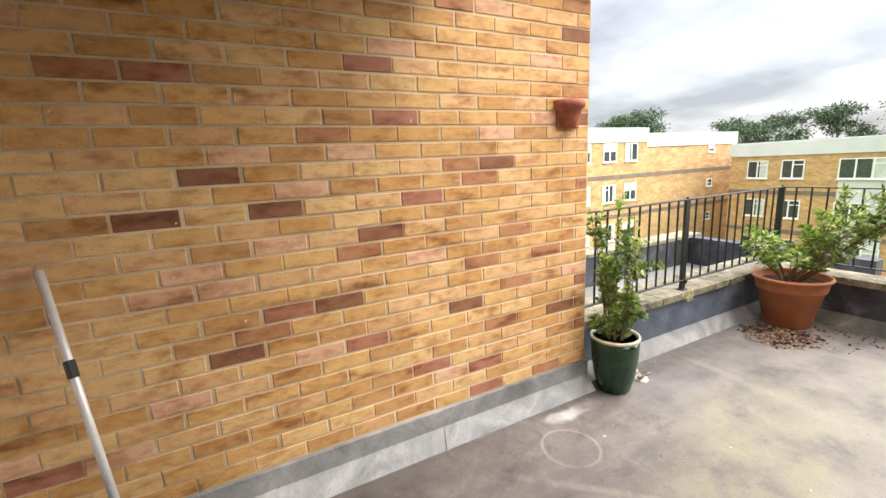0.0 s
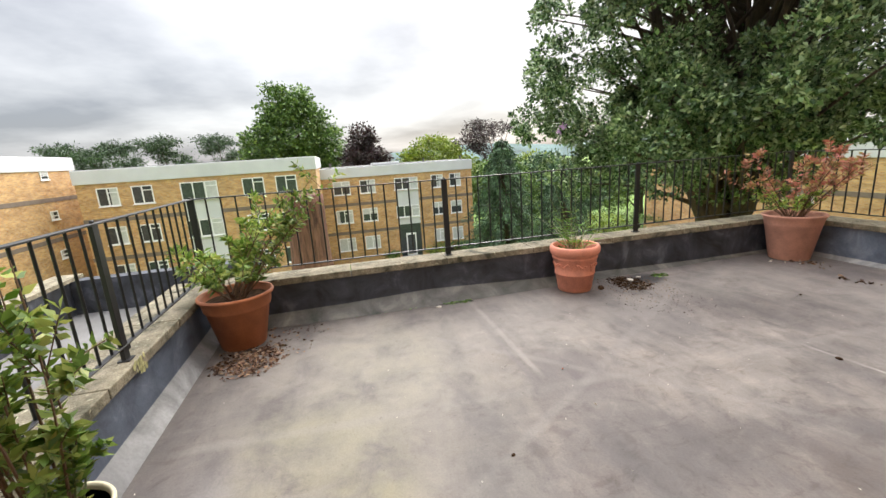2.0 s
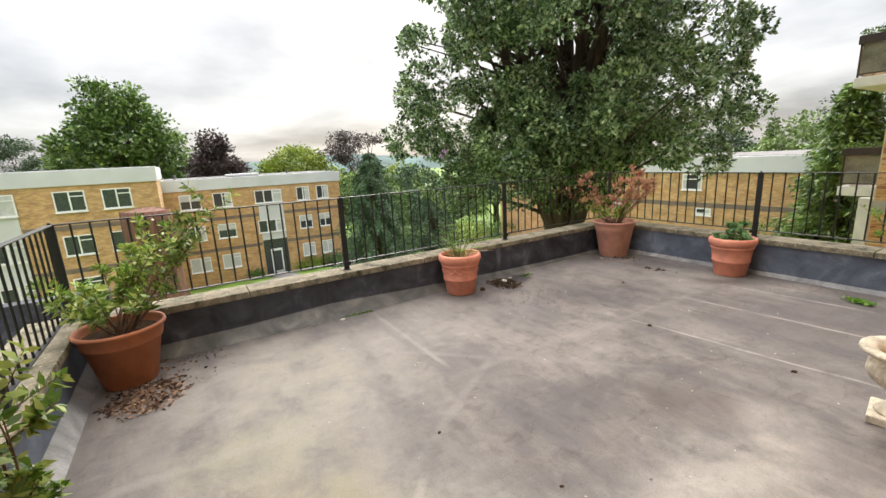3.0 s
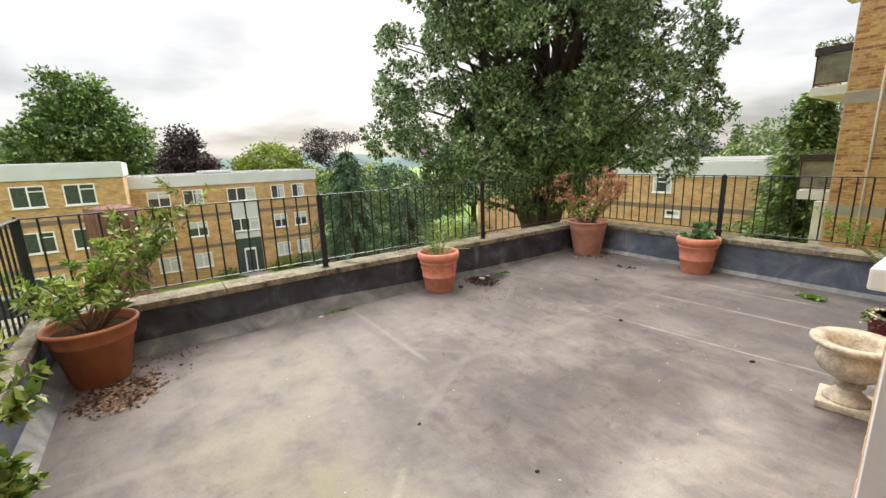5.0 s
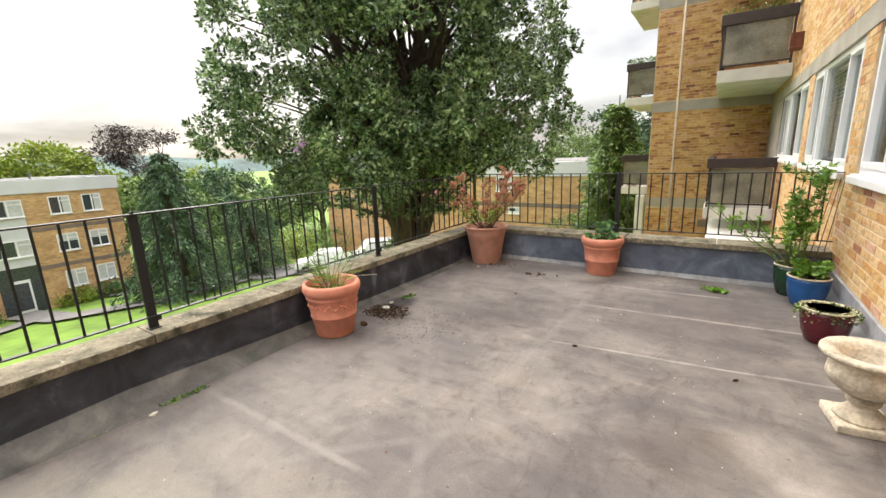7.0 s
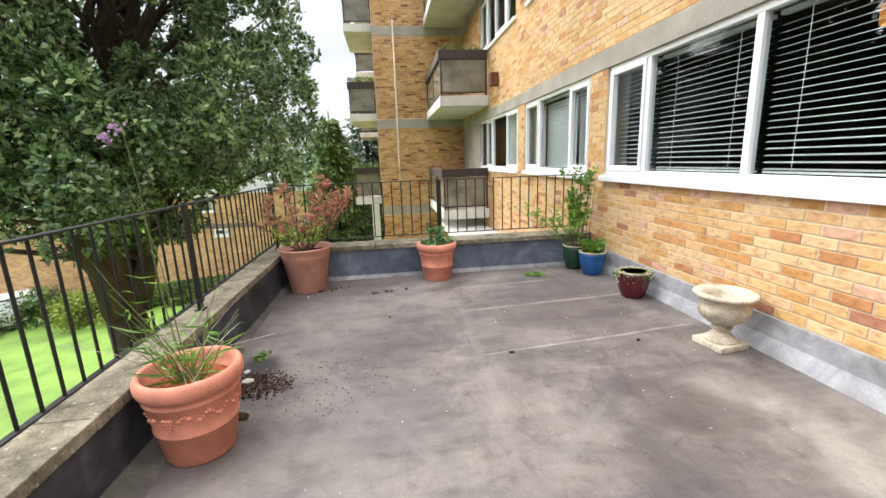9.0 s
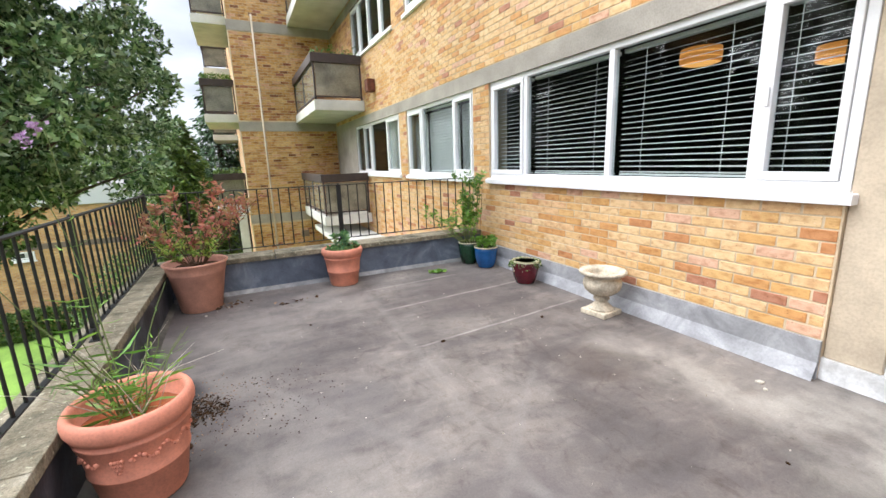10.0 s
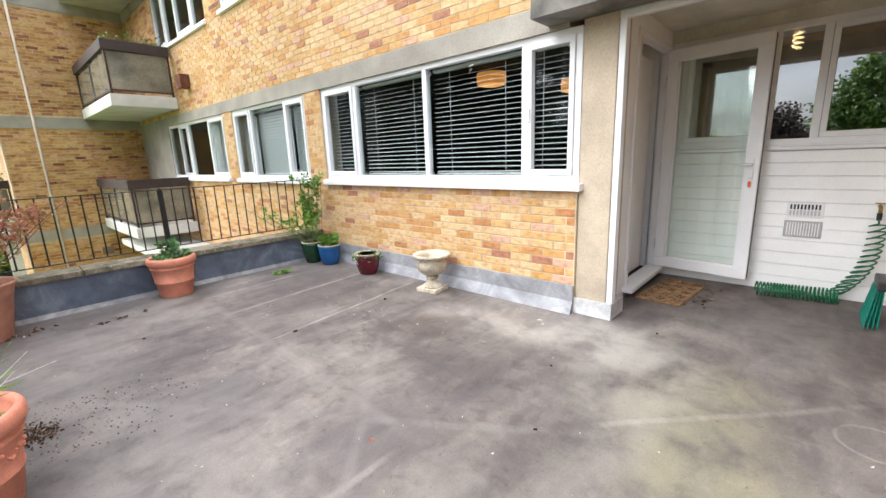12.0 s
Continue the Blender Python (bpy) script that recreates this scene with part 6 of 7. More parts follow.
a1 = block("apartment_block", 35.0, 45.0, 3.0, 18.6, -10, 1.95, "three-storey buff brick flats standing one step higher")
for k in range(3):
    z = -0.55 - 2.7 * k
    for y, w in ((5.2, 1.5), (7.5, 1.5), (14.7, 1.3), (16.8, 1.3)):
        far_window(a1, w, 1.25, "y", y, 35.0, z, -1)
    far_window(a1, 2.4, 1.25, "y", 11.1, 34.93, z, -1, 3)
    if k < 2:
        part("bay_panel", box(34.94, 35.0, 9.95, 12.25, z - 1.44, z - 0.08), "fascia", a1, "pale grey panel under the bay window")
soldier(a1, "y", 35.0, -1, 3.0, 9.9, (-1.65, -4.35)); soldier(a1, "y", 35.0, -1, 12.3, 18.6, (-1.65, -4.35))
b1 = block("apartment_block", 12.0, 27.6, 20.3, 32.0, -9, 3.35, "three-storey buff brick flats seen beyond the corner post")
for k in range(3):
    z = 1.15 - 2.7 * k
    for x in (15.8, 18.2, 21.5, 23.9, 26.0):
        far_window(b1, 1.25, 1.2, "x", x, 20.3, z, -1)
soldier(b1, "x", 20.3, -1, 12.0, 27.6, (0.0, -2.7))
b2 = block("apartment_block", 27.7, 39.0, 20.5, 32.0, -9, 3.0, "long buff brick block with small high windows")
for k in range(3):
    far_window(b2, 0.8, 0.6, "x", 35.6, 20.5, 1.5 - 2.7 * k, -1, 1)
soldier(b2, "x", 20.5, -1, 27.7, 39.0, (0.0, -2.7))
c1 = block("apartment_block", 9.2, 34.0, -38.0, -25.5, -9, 0.78, "long low buff brick block behind the hedge")
for x, z, w, h in ((15.4, -1.2, 1.2, 1.0), (25.0, -1.2, 1.4, 1.1), (14.6, -2.75, 0.9, 0.45), (20.5, -2.75, 0.9, 0.45)):
    far_window(c1, w, h, "x", x, -25.5, z, 1, 1)
for y in (-27.2, -29.6):
    for z in (-1.5, -4.2):
        far_window(c1, 1.3, 1.15, "y", y, 9.2, z, -1)
soldier(c1, "x", -25.5, 1, 9.2, 34.0, (-2.25,))
shed = thing("skylight", (43.5, -3.2, 0.88), "low pale rooflight on the flat roof", "rooflight")
part("upstand", bev(box(-1, 1, -1.3, 1.3, 0, 0.22), 0.03), "fascia", shed)
for y in (-7.0, -10.8, 2.0):
    v = thing("roof_vent", (43.0, y, 0.88), "small roof vent pipe", "vent", "roof vents")
    part("vent_pipe", lathe([(0.08, 0), (0.08, 0.3), (0.12, 0.32), (0.12, 0.38)], 12), "roof_felt", v)


# ---- trees ----
def crown_points(blobs, n, rng, clumps, spread, shell=0.55):
    """Points in clumps over the outer part of overlapping rounded masses, with the way that each faces."""
    P, D = [], []
    vol = np.array([b[3] * b[4] * b[5] for b in blobs]) ** 0.67
    share = (vol / vol.sum() * clumps).astype(int) + 1
    per = max(3, n // int(share.sum()))
    for (x, y, z, a, b, c), k in zip(blobs, share):
        u = rng.normal(size=(k, 3))
        u /= np.linalg.norm(u, axis=1, keepdims=True)
        rad = shell + (1.02 - shell) * rng.uniform(0, 1, (k, 1)) ** 0.6
        cen = u * rad * np.array([a, b, c]) + np.array([x, y, z])
        q = np.repeat(cen, per, axis=0) + rng.normal(size=(k * per, 3)) * np.array([spread, spread, spread * 0.6])
        P.append(q)
        D.append(np.repeat(u, per, axis=0) * 0.7 + rng.normal(size=(k * per, 3)) * 0.6 + np.array([0, 0, -0.25]))
    return np.concatenate(P), np.concatenate(D)


def tree(name, at, height, trunk, blobs, n, leaf, bark, clumps, spread, mat, label, seed, limbs=9, shell=0.55, aspect=0.55, fork=2):
    rng = np.random.default_rng(seed)
    t = thing(name, at, label, "tree", "trees round the flats")
    top = height * 0.62
    bm = bmesh.new()
    path = [(0.25 * math.sin(i * 1.1 + seed) * i / 6 * trunk * 2, 0.2 * math.cos(i * 0.9 + seed) * i / 6 * trunk * 2, top * i / 6) for i in range(7)]
    tube([(0, 0, -0.3)] + path[1:], [trunk * 1.35] + [trunk * (1 - 0.11 * i) for i in range(6)], 14, bm)
    for i in range(limbs):
        b = blobs[i % len(blobs)]
        k = rng.integers(fork, 7 if fork > 2 else 6)
        s = np.array(path[k])
        e = np.array([b[0] + rng.uniform(-.6, .6) * b[3], b[1] + rng.uniform(-.6, .6) * b[4], b[2] + rng.uniform(-.2, .7) * b[5]])
        m = (s + e) / 2 + np.array([0, 0, 0.08 * height])
        pts = [s * (1 - f) ** 2 + 2 * m * f * (1 - f) + e * f * f for f in np.linspace(0, 1, 6)]
        tube(pts, list(np.linspace(trunk * 0.42, trunk * 0.06, 6)), 8, bm)
        for _ in range(2):
            g = pts[rng.integers(2, 5)]
            e2 = g + rng.normal(size=3) * np.array([b[3], b[4], b[5]]) * 0.35
            tube([g, (g + e2) / 2 + np.array([0, 0, 0.1]), e2], [trunk * 0.14, trunk * 0.08, trunk * 0.03], 6, bm)
    part("trunk", bm, bark, t, smooth=True)
    P, D = crown_points(blobs, n, rng, clumps, spread, shell)
    tagged(place_mesh("crown", leaf_mesh("crown", P, D, leaf * rng.uniform(0.6, 1.3, len(P)), aspect, rng), mat, t), kind="stuff")
    return t


def rosette_oak(at, label, seed):
    """A many-stemmed evergreen oak: forked limbs up through the crown, tufts of leaves at the twig ends."""
    rng = np.random.default_rng(seed)
    t = thing("holm_oak", at, label, "tree", "trees round the flats")
    masses = [(0.3, 0.2, 10.0, 2.7, 2.7, 3.2), (-1.8, 1.5, 9.9, 1.8, 1.8, 2.7), (1.9, -1.4, 10.4, 2.0, 2.0, 3.0), (-1.6, -1.8, 9.6, 1.8, 1.8, 2.4), (1.3, 2.0, 9.2, 2.0, 2.0, 2.5),
              (0, 0, 14.0, 2.8, 2.8, 2.8), (1.7, 2.8, 8.0, 1.3, 1.3, 1.7), (-2.1, -2.2, 8.2, 1.3, 1.3, 1.3), (0.4, 0.4, 7.5, 2.2, 2.2, 0.9), (2.0, 0.4, 12.0, 1.8, 1.8, 2.0),
              (-2.7, 0.2, 11.4, 1.2, 1.2, 1.4), (0.2, -3.0, 11.2, 1.2, 1.3, 1.6), (-0.6, 3.0, 11.0, 1.3, 1.2, 1.6), (-2.6, 0.8, 8.2, 1.2, 1.3, 1.3), (0.2, 0.2, 6.9, 2.3, 2.3, 0.9), (-0.8, 2.2, 7.4, 1.3, 1.3, 1.2), (0.5, -2.0, 7.4, 1.2, 1.2, 0.9)]
    bm = bmesh.new()
    tube([(0, 0, -0.3), (0.05, 0, 1.5), (0, 0.05, 3.6), (0.1, 0, 5.6)], [0.45, 0.35, 0.32, 0.34], 16, bm)
    stems = []
    for k, (dx, dy, top, r) in enumerate(((0.5, 0.3, 14.5, 0.30), (-0.9, 0.6, 13.0, 0.26), (0.9, -1.0, 12.8, 0.24), (-0.8, -1.1, 12.0, 0.22), (-1.5, 0.1, 11.2, 0.19), (1.2, 1.4, 12.2, 0.20))):
        pts = [np.array([dx * f ** 0.8 + 0.16 * math.sin(f * 5 + k), dy * f ** 0.8 + 0.16 * math.cos(f * 4 + k), 4.6 + (top - 4.6) * f]) for f in np.linspace(0, 1, 8)]
        part("limb", tube(pts, list(np.linspace(r, 0.05, 8)), 9), "bark", t, smooth=True)
        stems.append(pts)
    part("trunk", bm, "bark", t, smooth=True)
    bm = bmesh.new()
    tufts, ways = [], []
    for x, y, z, a, b, c in masses:
        c0 = np.array([x * 0.95, y * 0.95, z])
        ext = np.array([a * 0.93, b * 0.93, c])
        for i in range(int(17 * (a * b * c) ** 0.5)):
            u = rng.normal(size=3)
            u /= np.linalg.norm(u)
            end = c0 + u * ext * rng.uniform(0.80, 1.04)
            st = stems[rng.integers(0, 6)]
            s0 = st[min(7, max(1, int((end[2] - 5.8) / 1.3)))]
            if i % 4 == 0:
                m = (s0 + end) / 2 + np.array([0, 0, 0.35])
                pts = [s0 * (1 - f) ** 2 + 2 * m * f * (1 - f) + end * f * f for f in (0, 0.25, 0.5, 0.75, 1)]
                tube(pts, [0.065, 0.05, 0.036, 0.022, 0.010], 6, bm)
            # a clump: tufts over a small dome round the branch end
            R0 = rng.uniform(0.30, 0.55)
            n = int(42 * (R0 / 0.4) ** 2)
            v = rng.normal(size=(n, 3))
            v /= np.linalg.norm(v, axis=1, keepdims=True)
            v = v + u * 0.55 + np.array([0, 0, 0.2])
            v /= np.linalg.norm(v, axis=1, keepdims=True)
            tufts.append(end + v * R0 * rng.uniform(0.6, 1.0, (n, 1)) * np.array([1, 1, 0.8]))
            ways.append(v)
    tagged(part("branchwork", bm, "bark", t, smooth=True), kind="stuff")
    T, V = np.concatenate(tufts), np.concatenate(ways)
    per = 7
    P = np.repeat(T, per, axis=0) + rng.normal(size=(len(T) * per, 3)) * 0.025
    w = rng.normal(size=(len(P), 3))
    w /= np.linalg.norm(w, axis=1, keepdims=True)
    D = np.repeat(V, per, axis=0) * 0.75 + w * 0.9
    tagged(place_mesh("crown", leaf_mesh("crown", P, D, 0.10 * rng.uniform(0.6, 1.3, len(P)), 0.5, rng), "leaf_oak", t), kind="stuff")
    return t


rosette_oak((9.3, -6.9, ground_z(9.3, -6.9)), "huge dense dark evergreen oak close to the terrace", 11)
tree("oak_tree", (62.5, 6.4, -9), 21.0, 0.5, [(0, 0, 14.5, 4.6, 4.4, 4.6), (-1, 3.4, 12.5, 3.4, 3.2, 3.2), (0, -3.0, 12.6, 3.4, 3.0, 3.2), (0, 0.5, 18.0, 3.0, 3.2, 2.9), (0, -4.8, 10.5, 2.6, 2.6, 2.0), (0, 4.5, 10.5, 2.6, 2.6, 2.0)], 20000, 0.5, "bark", 650, 0.55, "leaf_mid", "large round green oak behind the flats", 12, 9, 0.5)
tree("copper_beech", (55.5, -2.2, -9), 15.0, 0.3, [(0, 0, 10.5, 2.4, 2.3, 3.0), (0, 1.2, 9.5, 1.8, 1.8, 2.2), (0, -1.2, 9.6, 1.8, 1.8, 2.2), (0, 0.2, 13.0, 1.3, 1.3, 1.6)], 11000, 0.38, "bark", 420, 0.4, "leaf_copper", "dark purple copper beech behind the flats", 13, 8, 0.5)
tree("lime_tree", (60, -12.2, -9), 13.5, 0.35, [(0, 0, 9.8, 3.4, 3.6, 3.2), (0, 3.0, 8.6, 2.6, 2.8, 2.6), (0, -3.0, 8.6, 2.8, 2.8, 2.6), (0, 5.0, 7.4, 2, 2, 1.8)], 14000, 0.42, "bark", 420, 0.5, "leaf_yellow", "broad yellow-green tree beyond the drive", 14, 8, 0.5)
tree("lime_tree", (47, -16.5, -8.5), 8.5, 0.25, [(0, 0, 6.0, 2.4, 2.6, 2.6), (-3, -1.5, 4.8, 2.2, 2.2, 2.6), (2, 2.5, 5.0, 2.2, 2.2, 2.2)], 10000, 0.3, "bark", 360, 0.4, "leaf_mid", "bushy green tree beyond the drive", 15, 6, 0.5)
for i, (x, y, h, sd) in enumerate(((66, 22.5, 14.5, 21), (62, 27.5, 14.0, 22), (68, 17.0, 14.5, 23), (64, 33, 14.0, 24), (50, 40.5, 15.0, 25), (48, 36.8, 15.2, 26), (70, 13.2, 13.5, 27), (55, -19.5, 14.0, 28))):
    bl = [(random.uniform(-2.2, 2.2), random.uniform(-2.2, 2.2), h * f, random.uniform(1.5, 2.6), random.uniform(1.5, 2.6), 0.55) for f in (0.72, 0.80, 0.86, 0.92, 0.97, 1.0)]
    tree("pine_tree", (x, y, -9), h, 0.24, bl, 5200, 0.36, "redwood" if i == 7 else "bark", 240, 0.35, "leaf_pine" if i < 7 else "leaf_copper", "flat-topped dark pine behind the flats" if i < 7 else "tall thin pine with reddish branches", sd, 8, 0.2, 0.3)


def conifer(at, height, radius, mat, label, seed, n=16000, droop=0.35, leaf=0.22, low=0.06):
    rng = np.random.default_rng(seed)
    t = thing("conifer", at, label, "tree", "trees round the flats")
    bm = bmesh.new()
    tube([(0, 0, -0.3), (0, 0, height * 0.5), (0, 0, height)], [radius * 0.12, radius * 0.07, 0.02], 10, bm)
    P, D = [], []
    tiers = int(height * 2.6)
    for k in range(tiers):
        f = k / tiers
        zz = height * (low + (0.98 - low) * f)
        R = radius * (1 - f) ** 0.8 * rng.uniform(0.8, 1.1) + 0.15
        nb = 8
        for j in range(nb):
            a = 6.283 * j / nb + k * 0.7 + rng.uniform(-.2, .2)
            Rj = R * rng.uniform(0.7, 1.12)
            pts = [np.array([Rj * s * math.cos(a), Rj * s * math.sin(a), zz + 0.12 * Rj * s - droop * Rj * s * s]) for s in (0, 0.35, 0.7, 1)]
            tube(pts, [0.035, 0.025, 0.015, 0.006], 4, bm)
            m = max(4, int(n / (tiers * nb) * (0.4 + R / radius)))
            s = rng.uniform(0.12, 1.0, m) ** 0.7
            base = np.stack([Rj * s * math.cos(a), Rj * s * math.sin(a), zz + 0.12 * Rj * s - droop * Rj * s * s], 1)
            P.append(base + rng.normal(size=(m, 3)) * np.array([0.13, 0.13, 0.10]) * (0.5 + R / radius))
            D.append(np.stack([math.cos(a) + rng.normal(size=m) * 0.7, math.sin(a) + rng.normal(size=m) * 0.7, -0.5 - droop + rng.normal(size=m) * 0.3], 1))
    part("trunk", bm, "bark", t, smooth=True)
    P, D = np.concatenate(P), np.concatenate(D)
    tagged(place_mesh("crown", leaf_mesh("crown", P, D, leaf * rng.uniform(0.6, 1.3, len(P)), 0.3, rng), mat, t), kind="stuff")
    return t


conifer((33.8, -11.6, ground_z(34, -11.6)), 10.4, 4.4, "leaf_conifer", "drooping blue-green conifer by the drive", 41, 22000, 0.55, 0.26)
conifer((34.5, -17.6, ground_z(34, -17)), 8.6, 3.6, "leaf_conifer", "drooping dark conifer by the drive", 42, 12000, 0.5, 0.24)
conifer((7.0, -20.5, ground_z(6, -20)), 9.7, 2.6, "leaf_mid", "tall dense green conifer beside the wing", 43, 26000, 0.1, 0.26)
conifer((5.4, -24.5, ground_z(6, -20)), 12.5, 2.6, "leaf_conifer", "tall dark conifer behind the wing", 44, 14000, 0.2, 0.28)
conifer((21.0, -52.0, -7), 11.5, 2.0, "leaf_mid", "slim green conifer behind the low block", 45, 5000, 0.1, 0.35)
for i, (x, y, h, m, r, sd, lb) in enumerate(((17.5, -50, 12.6, "leaf_willow", 3.4, 51, "pale green tree behind the low block"), (28.5, -54, 14.2, "leaf_pine", 4.2, 52, "dark pine grove behind the low block"),
                                        (14.5, -58, 15.6, "leaf_pine", 4.0, 53, "dark pine grove behind the low block"), (40, -50, 11.0, "leaf_mid", 5.0, 54, "green trees beyond the low block"), (10.5, -46, 11.5, "leaf_conifer", 2.8, 55, "dark green tree behind the low block"),
                                        (52, -40, 10.0, "leaf_mid", 5.0, 56, "green trees beyond the drive"), (62, -28, 9.5, "leaf_yellow", 4.6, 57, "yellow-green trees beyond the drive"), (46, -27, 7.0, "leaf_mid", 3.8, 58, "green trees beyond the drive"),
                                        (52, -19, 9.6, "leaf_mid", 3.6, 59, "green trees beyond the drive"), (50, -24, 9.4, "leaf_conifer", 3.6, 60, "dark green trees beyond the drive"), (43, -23, 7.4, "leaf_conifer", 3.0, 61, "dark green trees beyond the drive"), (44, -33, 9.6, "leaf_conifer", 4.0, 62, "dark green trees beyond the drive"), (38, -36, 9.0, "leaf_mid", 3.6, 63, "green trees beyond the drive"))):
    tree("broadleaf_tree", (x, y, -8.5), h, 0.28, [(0, 0, h * 0.74, r, r, h * 0.25), (r * 0.5, r * 0.4, h * 0.6, r * 0.7, r * 0.7, h * 0.22), (-r * 0.6, -r * 0.2, h * 0.62, r * 0.7, r * 0.7, h * 0.22)], 7500, 0.38, "bark", 300, 0.45, m, lb, sd, 6, 0.5)


def bush(at, rx, ry, rz_, n, mat, label, seed, leaf=0.12, name="bush"):
    rng = np.random.default_rng(seed)
    t = thing(name, at, label, "shrub", "shrubs round the flats")
    bm = bmesh.new()
    for i in range(9):
        a = i * 0.7
        tube([(0.05 * math.cos(a), 0.05 * math.sin(a), -0.1), (rx * 0.4 * math.cos(a), ry * 0.4 * math.sin(a), rz_ * 0.8), (rx * 0.75 * math.cos(a), ry * 0.75 * math.sin(a), rz_ * 1.4)], [0.03, 0.02, 0.01], 5, bm)
    part("stem", bm, "bark", t)
    P, D = crown_points([(0, 0, rz_ * 0.9, rx, ry, rz_), (rx * 0.35, -ry * 0.3, rz_ * 0.6, rx * 0.6, ry * 0.6, rz_ * 0.6)], n, rng, max(40, n // 24), leaf * 1.4, 0.7)
    P[:, 2] = np.maximum(P[:, 2], 0.03)
    tagged(place_mesh("foliage", leaf_mesh("foliage", P, D, leaf * rng.uniform(0.6, 1.3, len(P)), 0.6, rng), mat, t), kind="stuff")


def on(x, y):
    return (x, y, ground_z(x, y))


bush(on(8.9, -19.2), 2.1, 2.1, 2.1, 9000, "leaf_mid", "big rounded green bush beside the wing", 61, 0.12)
for i, (x, y, a, b, h, m, k) in enumerate(((33, -25, 2.4, 2.2, 2.2, "leaf_mid", 3200), (36.5, -23, 2.4, 2.2, 2.4, "leaf_yellow", 3200), (30.0, -29, 2.4, 2.2, 2.2, "leaf_yellow", 3200), (40.5, -19.5, 2.4, 2.2, 2.6, "leaf_mid", 2800),
                                           (27.5, -33, 2.6, 2.4, 2.6, "leaf_mid", 3000), (35, -29, 2.6, 2.4, 3.0, "leaf_conifer", 3000), (44, -16.5, 2.2, 2.2, 2.6, "leaf_mid", 2400), (24.5, -24.0, 1.6, 1.6, 1.6, "leaf_mid", 2400), (21.0, -22.5, 1.5, 1.5, 1.5, "leaf_yellow", 2400),
                                           (26.5, -22.0, 1.2, 1.2, 1.0, "leaf_mid", 1600), (40, -26, 3, 3, 3.4, "leaf_mid", 3000), (44.5, -13.6, 1.6, 1.4, 1.7, "leaf_mid", 1800), (38.6, -13.6, 1.6, 1.6, 1.5, "leaf_yellow", 1800),
                                           (41.2, -7.6, 0.8, 1.1, 0.9, "leaf_yellow", 1300), (41.2, -9.4, 0.7, 1.0, 0.9, "leaf_mid", 1300), (41.2, -11.0, 0.7, 0.9, 0.8, "leaf_willow", 1200), (41.2, -2.9, 0.6, 0.6, 0.6, "leaf_mid", 700),
                                           (15.5, -5.6, 1.5, 1.3, 0.8, "leaf_mid", 2600), (13.0, -9.5, 1.0, 1.0, 0.7, "leaf_mid", 1600))):
    bush(on(x, y), a, b, h / 1.6, k, m, "leafy green bush by the lawn" if m != "leaf_yellow" else "yellow-green bush by the lawn", 70 + i, 0.17)
hedge = thing("hedge", on(18, -24.3), "clipped green hedge before the low block", "hedge")
rng = np.random.default_rng(90)
n = 15000
P = np.stack([rng.uniform(-9, 9, n), rng.uniform(-0.5, 0.5, n), rng.uniform(0, 1.2, n)], 1)
f = rng.integers(0, 3, n)
P[f == 0, 2] = 1.2 + rng.normal(size=(f == 0).sum()) * 0.04
P[f == 1, 1] = 0.5 + rng.normal(size=(f == 1).sum()) * 0.04
P[:, 2] += -0.068 * P[:, 0]
tagged(place_mesh("foliage", leaf_mesh("foliage", P, rng.normal(size=(n, 3)) + np.array([0, 0.5, 0.4]), np.full(n, 0.17), 0.6, rng), "leaf_mid", hedge), kind="stuff")
part("stem", box(-9, 9, -0.35, 0.35, -0.6, 0.4), "leaf_mid", hedge)

# the broad stump of a felled redwood
st = thing("tree_stump", (23.3, 3.14, ground_z(23.3, 3.1)), "massive cut-off red-brown redwood trunk with fluted flaring base", "tree stump")
bm = bmesh.new()
H = -0.05 - ground_z(23.3, 3.1)
seg = 56
rings = []
for k in range(16):
    f = k / 15
    r = 0.93 + 0.85 * (1 - f) ** 3.2
    ring = []
    for i in range(seg):
        a = 2 * math.pi * i / seg
        fl = 0.07 * (1.2 - f) * abs(math.sin(a * 5.5 + 0.3)) + 0.04 * noise.noise(Vector((math.cos(a) * 2, math.sin(a) * 2, f * 2)))
        top = 0.14 * noise.noise(Vector((math.cos(a) * 1.5, math.sin(a) * 1.5, 9))) if k == 15 else 0
        q = r * (1 - fl) * (0.98 if k == 15 else 1)
        ring.append(bm.verts.new((q * math.cos(a), q * math.sin(a), H * f + top - (0.3 if k == 0 else 0))))
    rings.append(ring)
for a, b in zip(rings, rings[1:]):
    for i in range(seg):
        bm.faces.new((a[i], a[(i + 1) % seg], b[(i + 1) % seg], b[i]))
bm.faces.new(rings[-1])
part("stump_trunk", bm, "redwood", st, smooth=True)


# ---- small things on the lawn ----
for x, y in ((29.6, -11.6), (21.8, -17.5)):
    b = thing("bollard_light", on(x, y), "low black bollard light on the lawn", "bollard light", "bollard lights")
    part("bollard_post", lathe([(0.07, -0.1), (0.07, 0.92)], 12), "black_iron", b)
    part("bollard_lens", lathe([(0.068, 0.921), (0.068, 1.02)], 12), "curtain", b)
    part("bollard_cap", lathe([(0.09, 1.021), (0.085, 1.08), (0.03, 1.11)], 12), "black_iron", b)


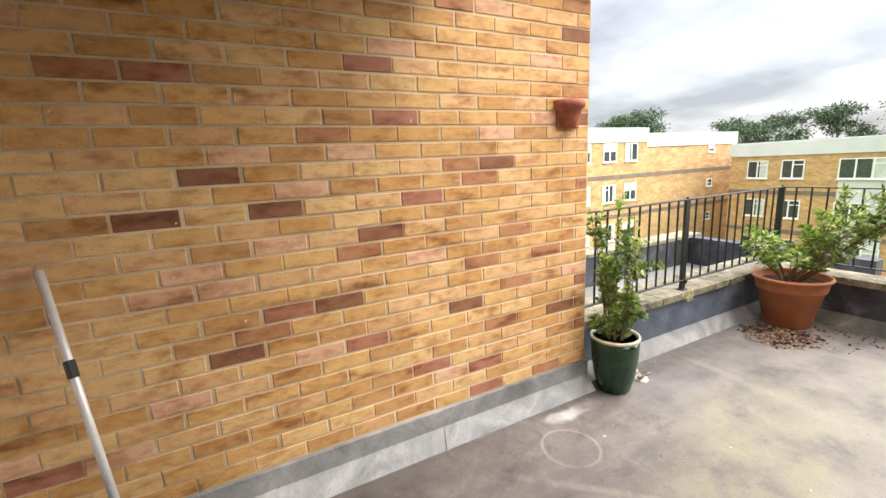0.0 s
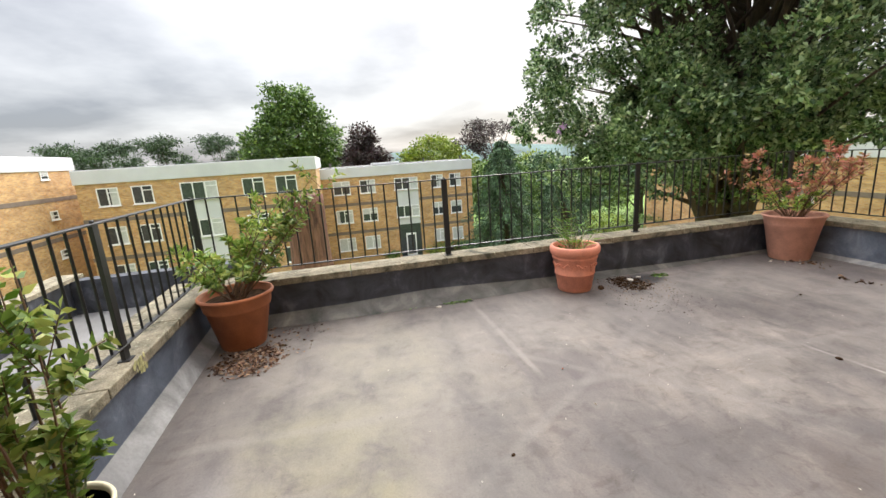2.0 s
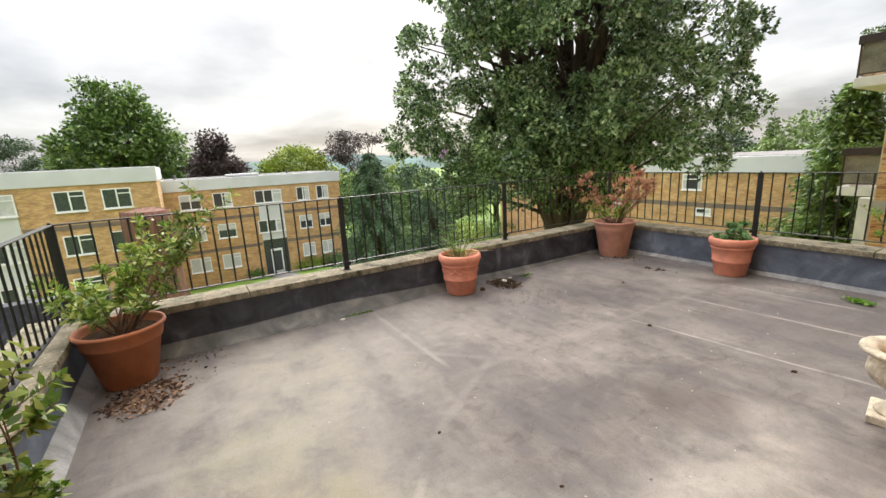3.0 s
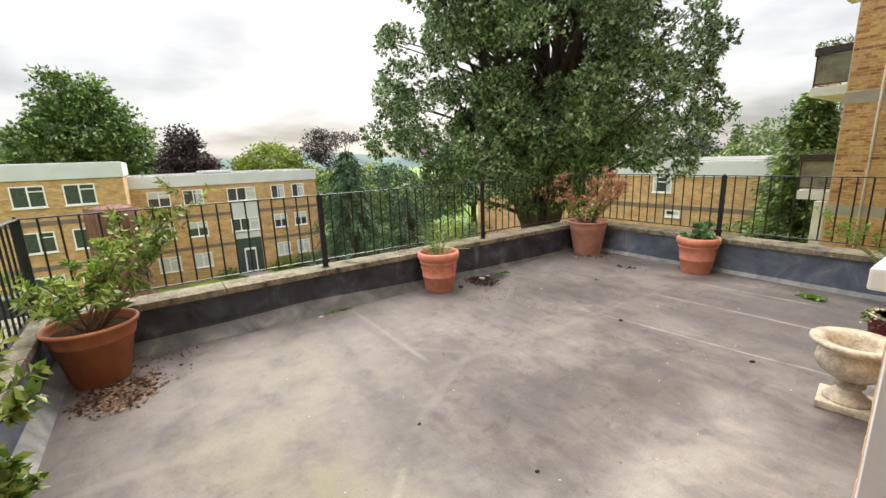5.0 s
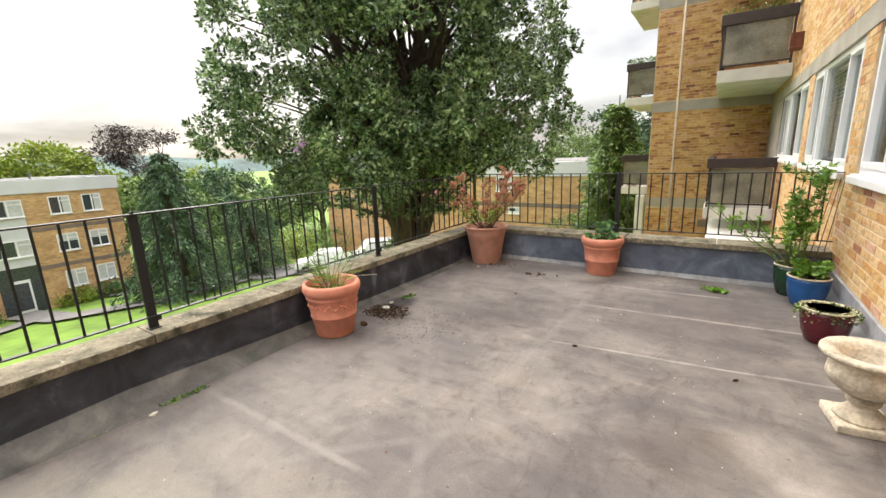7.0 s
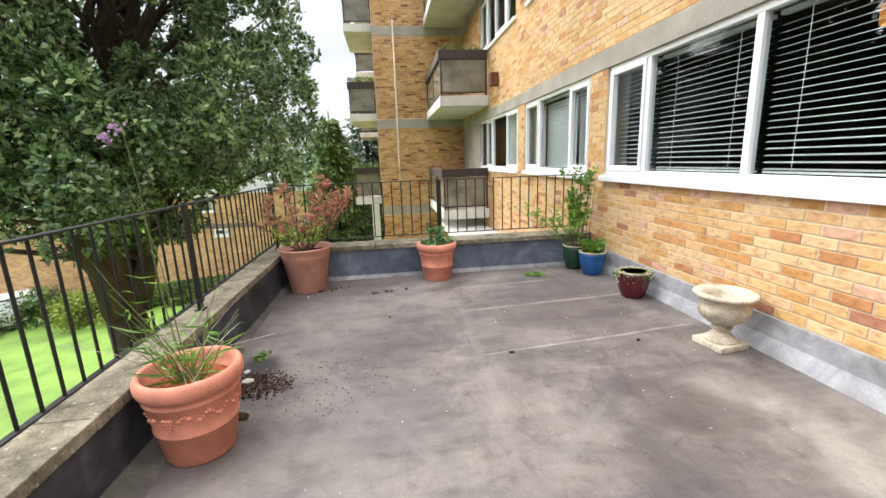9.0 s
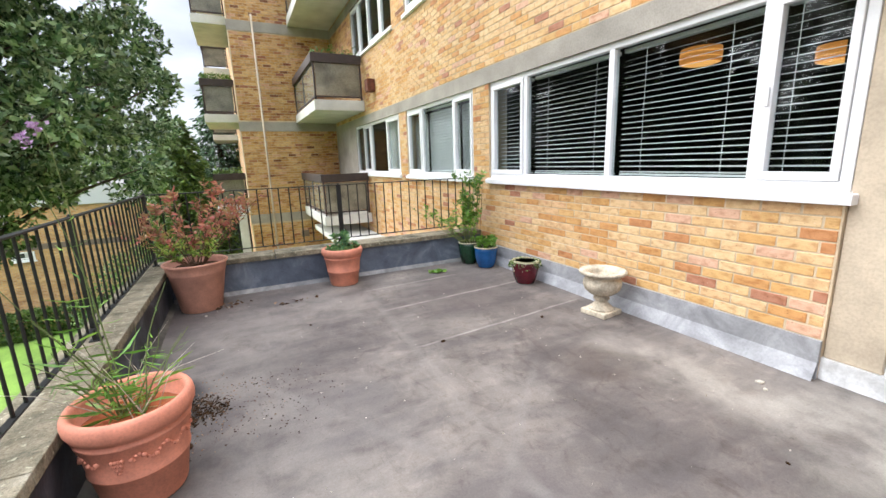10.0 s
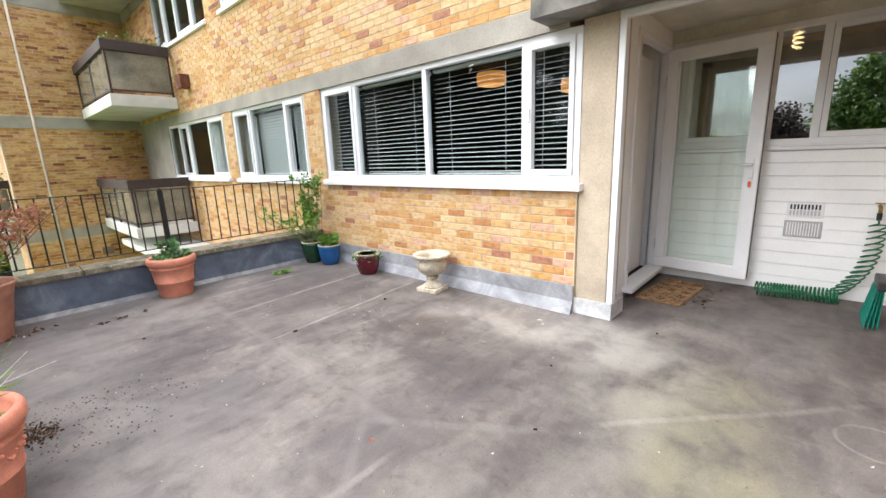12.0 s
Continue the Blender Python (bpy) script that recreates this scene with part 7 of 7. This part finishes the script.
def car(at, rz, mat, label, height=1.5, length=4.2):
    c = thing("parked_car", at, label, "car", "parked cars", rz)
    w, L = 0.86, length / 2
    prof = [(-L, 0.35), (-L, 0.75), (-L + 0.2, 0.95), (-L + 0.5, height), (L - 1.9, height), (L - 1.15, 0.98), (L - 0.15, 0.85), (L, 0.6), (L, 0.35)]
    bm = bmesh.new()
    a = [bm.verts.new((x, -w * (0.86 if z > 1.1 else 1), z)) for x, z in prof]
    b = [bm.verts.new((x, w * (0.86 if z > 1.1 else 1), z)) for x, z in prof]
    bm.faces.new(a); bm.faces.new(list(reversed(b)))
    for i in range(len(prof)):
        j = (i + 1) % len(prof)
        bm.faces.new((a[j], a[i], b[i], b[j]))
    bmesh.ops.recalc_face_normals(bm, faces=bm.faces)
    part("body", bev(bm, 0.05, 2), mat, c, smooth=True)
    for s in (-1, 1):
        bm = bmesh.new()
        bm.faces.new([bm.verts.new(q) for q in ((-L + 0.6, s * w * 0.925, 1.0), (L - 1.35, s * w * 0.925, 1.0), (L - 1.95, s * w * 0.885, height - 0.1), (-L + 0.7, s * w * 0.885, height - 0.1))])
        part("side_window", bm, "dark_glass", c)
        for x in (-L + 0.8, L - 0.8):
            wh = part("wheel", bev(box(x - 0.31, x + 0.31, s * w - 0.1, s * w + 0.02, 0.0, 0.62), 0.14, 3), "black_plastic", c)
    return c


car(on(29.3, -20.3), 48, "car_white", "white car parked on the drive", 1.6)
car(on(26.6, -23.6), 52, "car_white", "white van parked on the drive", 1.9, 4.8)
car(on(24.4, -27.6), 60, "car_blue", "dark blue car parked on the drive", 1.45)

# wooded hills on the skyline
for nm, dist, h, y0, y1, sd in (("hills", 620, 19, -900, 900, 3), ("hills_2", 420, 8, -700, 700, 5)):
    bm = bmesh.new()
    pr = None
    for i in range(80):
        y = y0 + (y1 - y0) * i / 79
        z = h * (0.72 + 0.5 * noise.noise(Vector((y * 0.006, sd, 0)))) + 1.2 * noise.noise(Vector((y * 0.08, sd, 2)))
        q = (bm.verts.new((dist, y, -12)), bm.verts.new((dist + 60, y, z * 0.8)), bm.verts.new((dist + 120, y, z)))
        if pr:
            bm.faces.new((pr[0], q[0], q[1], pr[1])); bm.faces.new((pr[1], q[1], q[2], pr[2]))
        pr = q
    tagged(part(nm, bm, "hill", None, "low wooded hills on the skyline", True), kind="structure")

# ---- brickwork of the walls, laid last ----
random.seed(4)
lay_bricks(WN, "x", NY, -1, courses(0.03, 2.975, 0.195, 2.40, shift=0.06), (1.8, 1.2), 300)
WNE = structure("wall_north_end", box(2.9751, 2.9755, NY + 0.01, NY + 0.21, 0.2, 2.38), "mortar")
tagged(place_mesh("brickwork", boxes_mesh("brickwork", [(2.95, 2.979, NY + 0.003 + a, NY + 0.003 + b, 0.2 + r * LAY, 0.265 + r * LAY) for r in range(29) for a, b in (((0, 0.102), (0.112, 0.214)) if r % 2 else ((0, 0.214),))]), "brick", WNE), kind="stuff")
lay_bricks(WF, "y", FX, 1, courses(-3.9, 0.195, 0.252, 1.07), (-1.2, 0.6), 300, "brick_pale")
lay_bricks(WF, "y", FX, 1, courses(-12.4, -3.95, -3.4, 1.07), mat="brick_pale")
lay_bricks(PI1, "y", FX, 1, courses(-3.915, -3.505, SILL - 0.075, HEAD - 0.005), mat="brick_pale")
lay_bricks(PI2, "y", FX, 1, courses(-6.845, -6.455, SILL - 0.075, HEAD - 0.005), mat="brick_pale")
lay_bricks(WU, "y", FX, 1, courses(-12.4, 2.6, BAND + 0.01, 3.90), (-3.0, 2.6), 300, "brick_pale")
lay_bricks(WU2, "y", FX, 1, courses(-12.4, 2.6, 5.37, 7.4))
wing = courses(FX + 0.02, 4.50, -5.0, 8.6, holes=((0, 9, 2.40, 2.70), (0, 9, 5.13, 5.43), (0, 9, -0.32, -0.02), (0, 9, -3.07, -2.77)))
lay_bricks(WG, "x", -12.5, 1, wing, (3.2, 1.2), 300)
for ob in list(bpy.data.objects):
    if ob.name.startswith("wall_pier_upper"):
        y0, y1 = min(v.co.y for v in ob.data.vertices), max(v.co.y for v in ob.data.vertices)
        lay_bricks(ob, "y", FX, 1, courses(y0 + 0.005, y1 - 0.005, 3.93, 5.13))
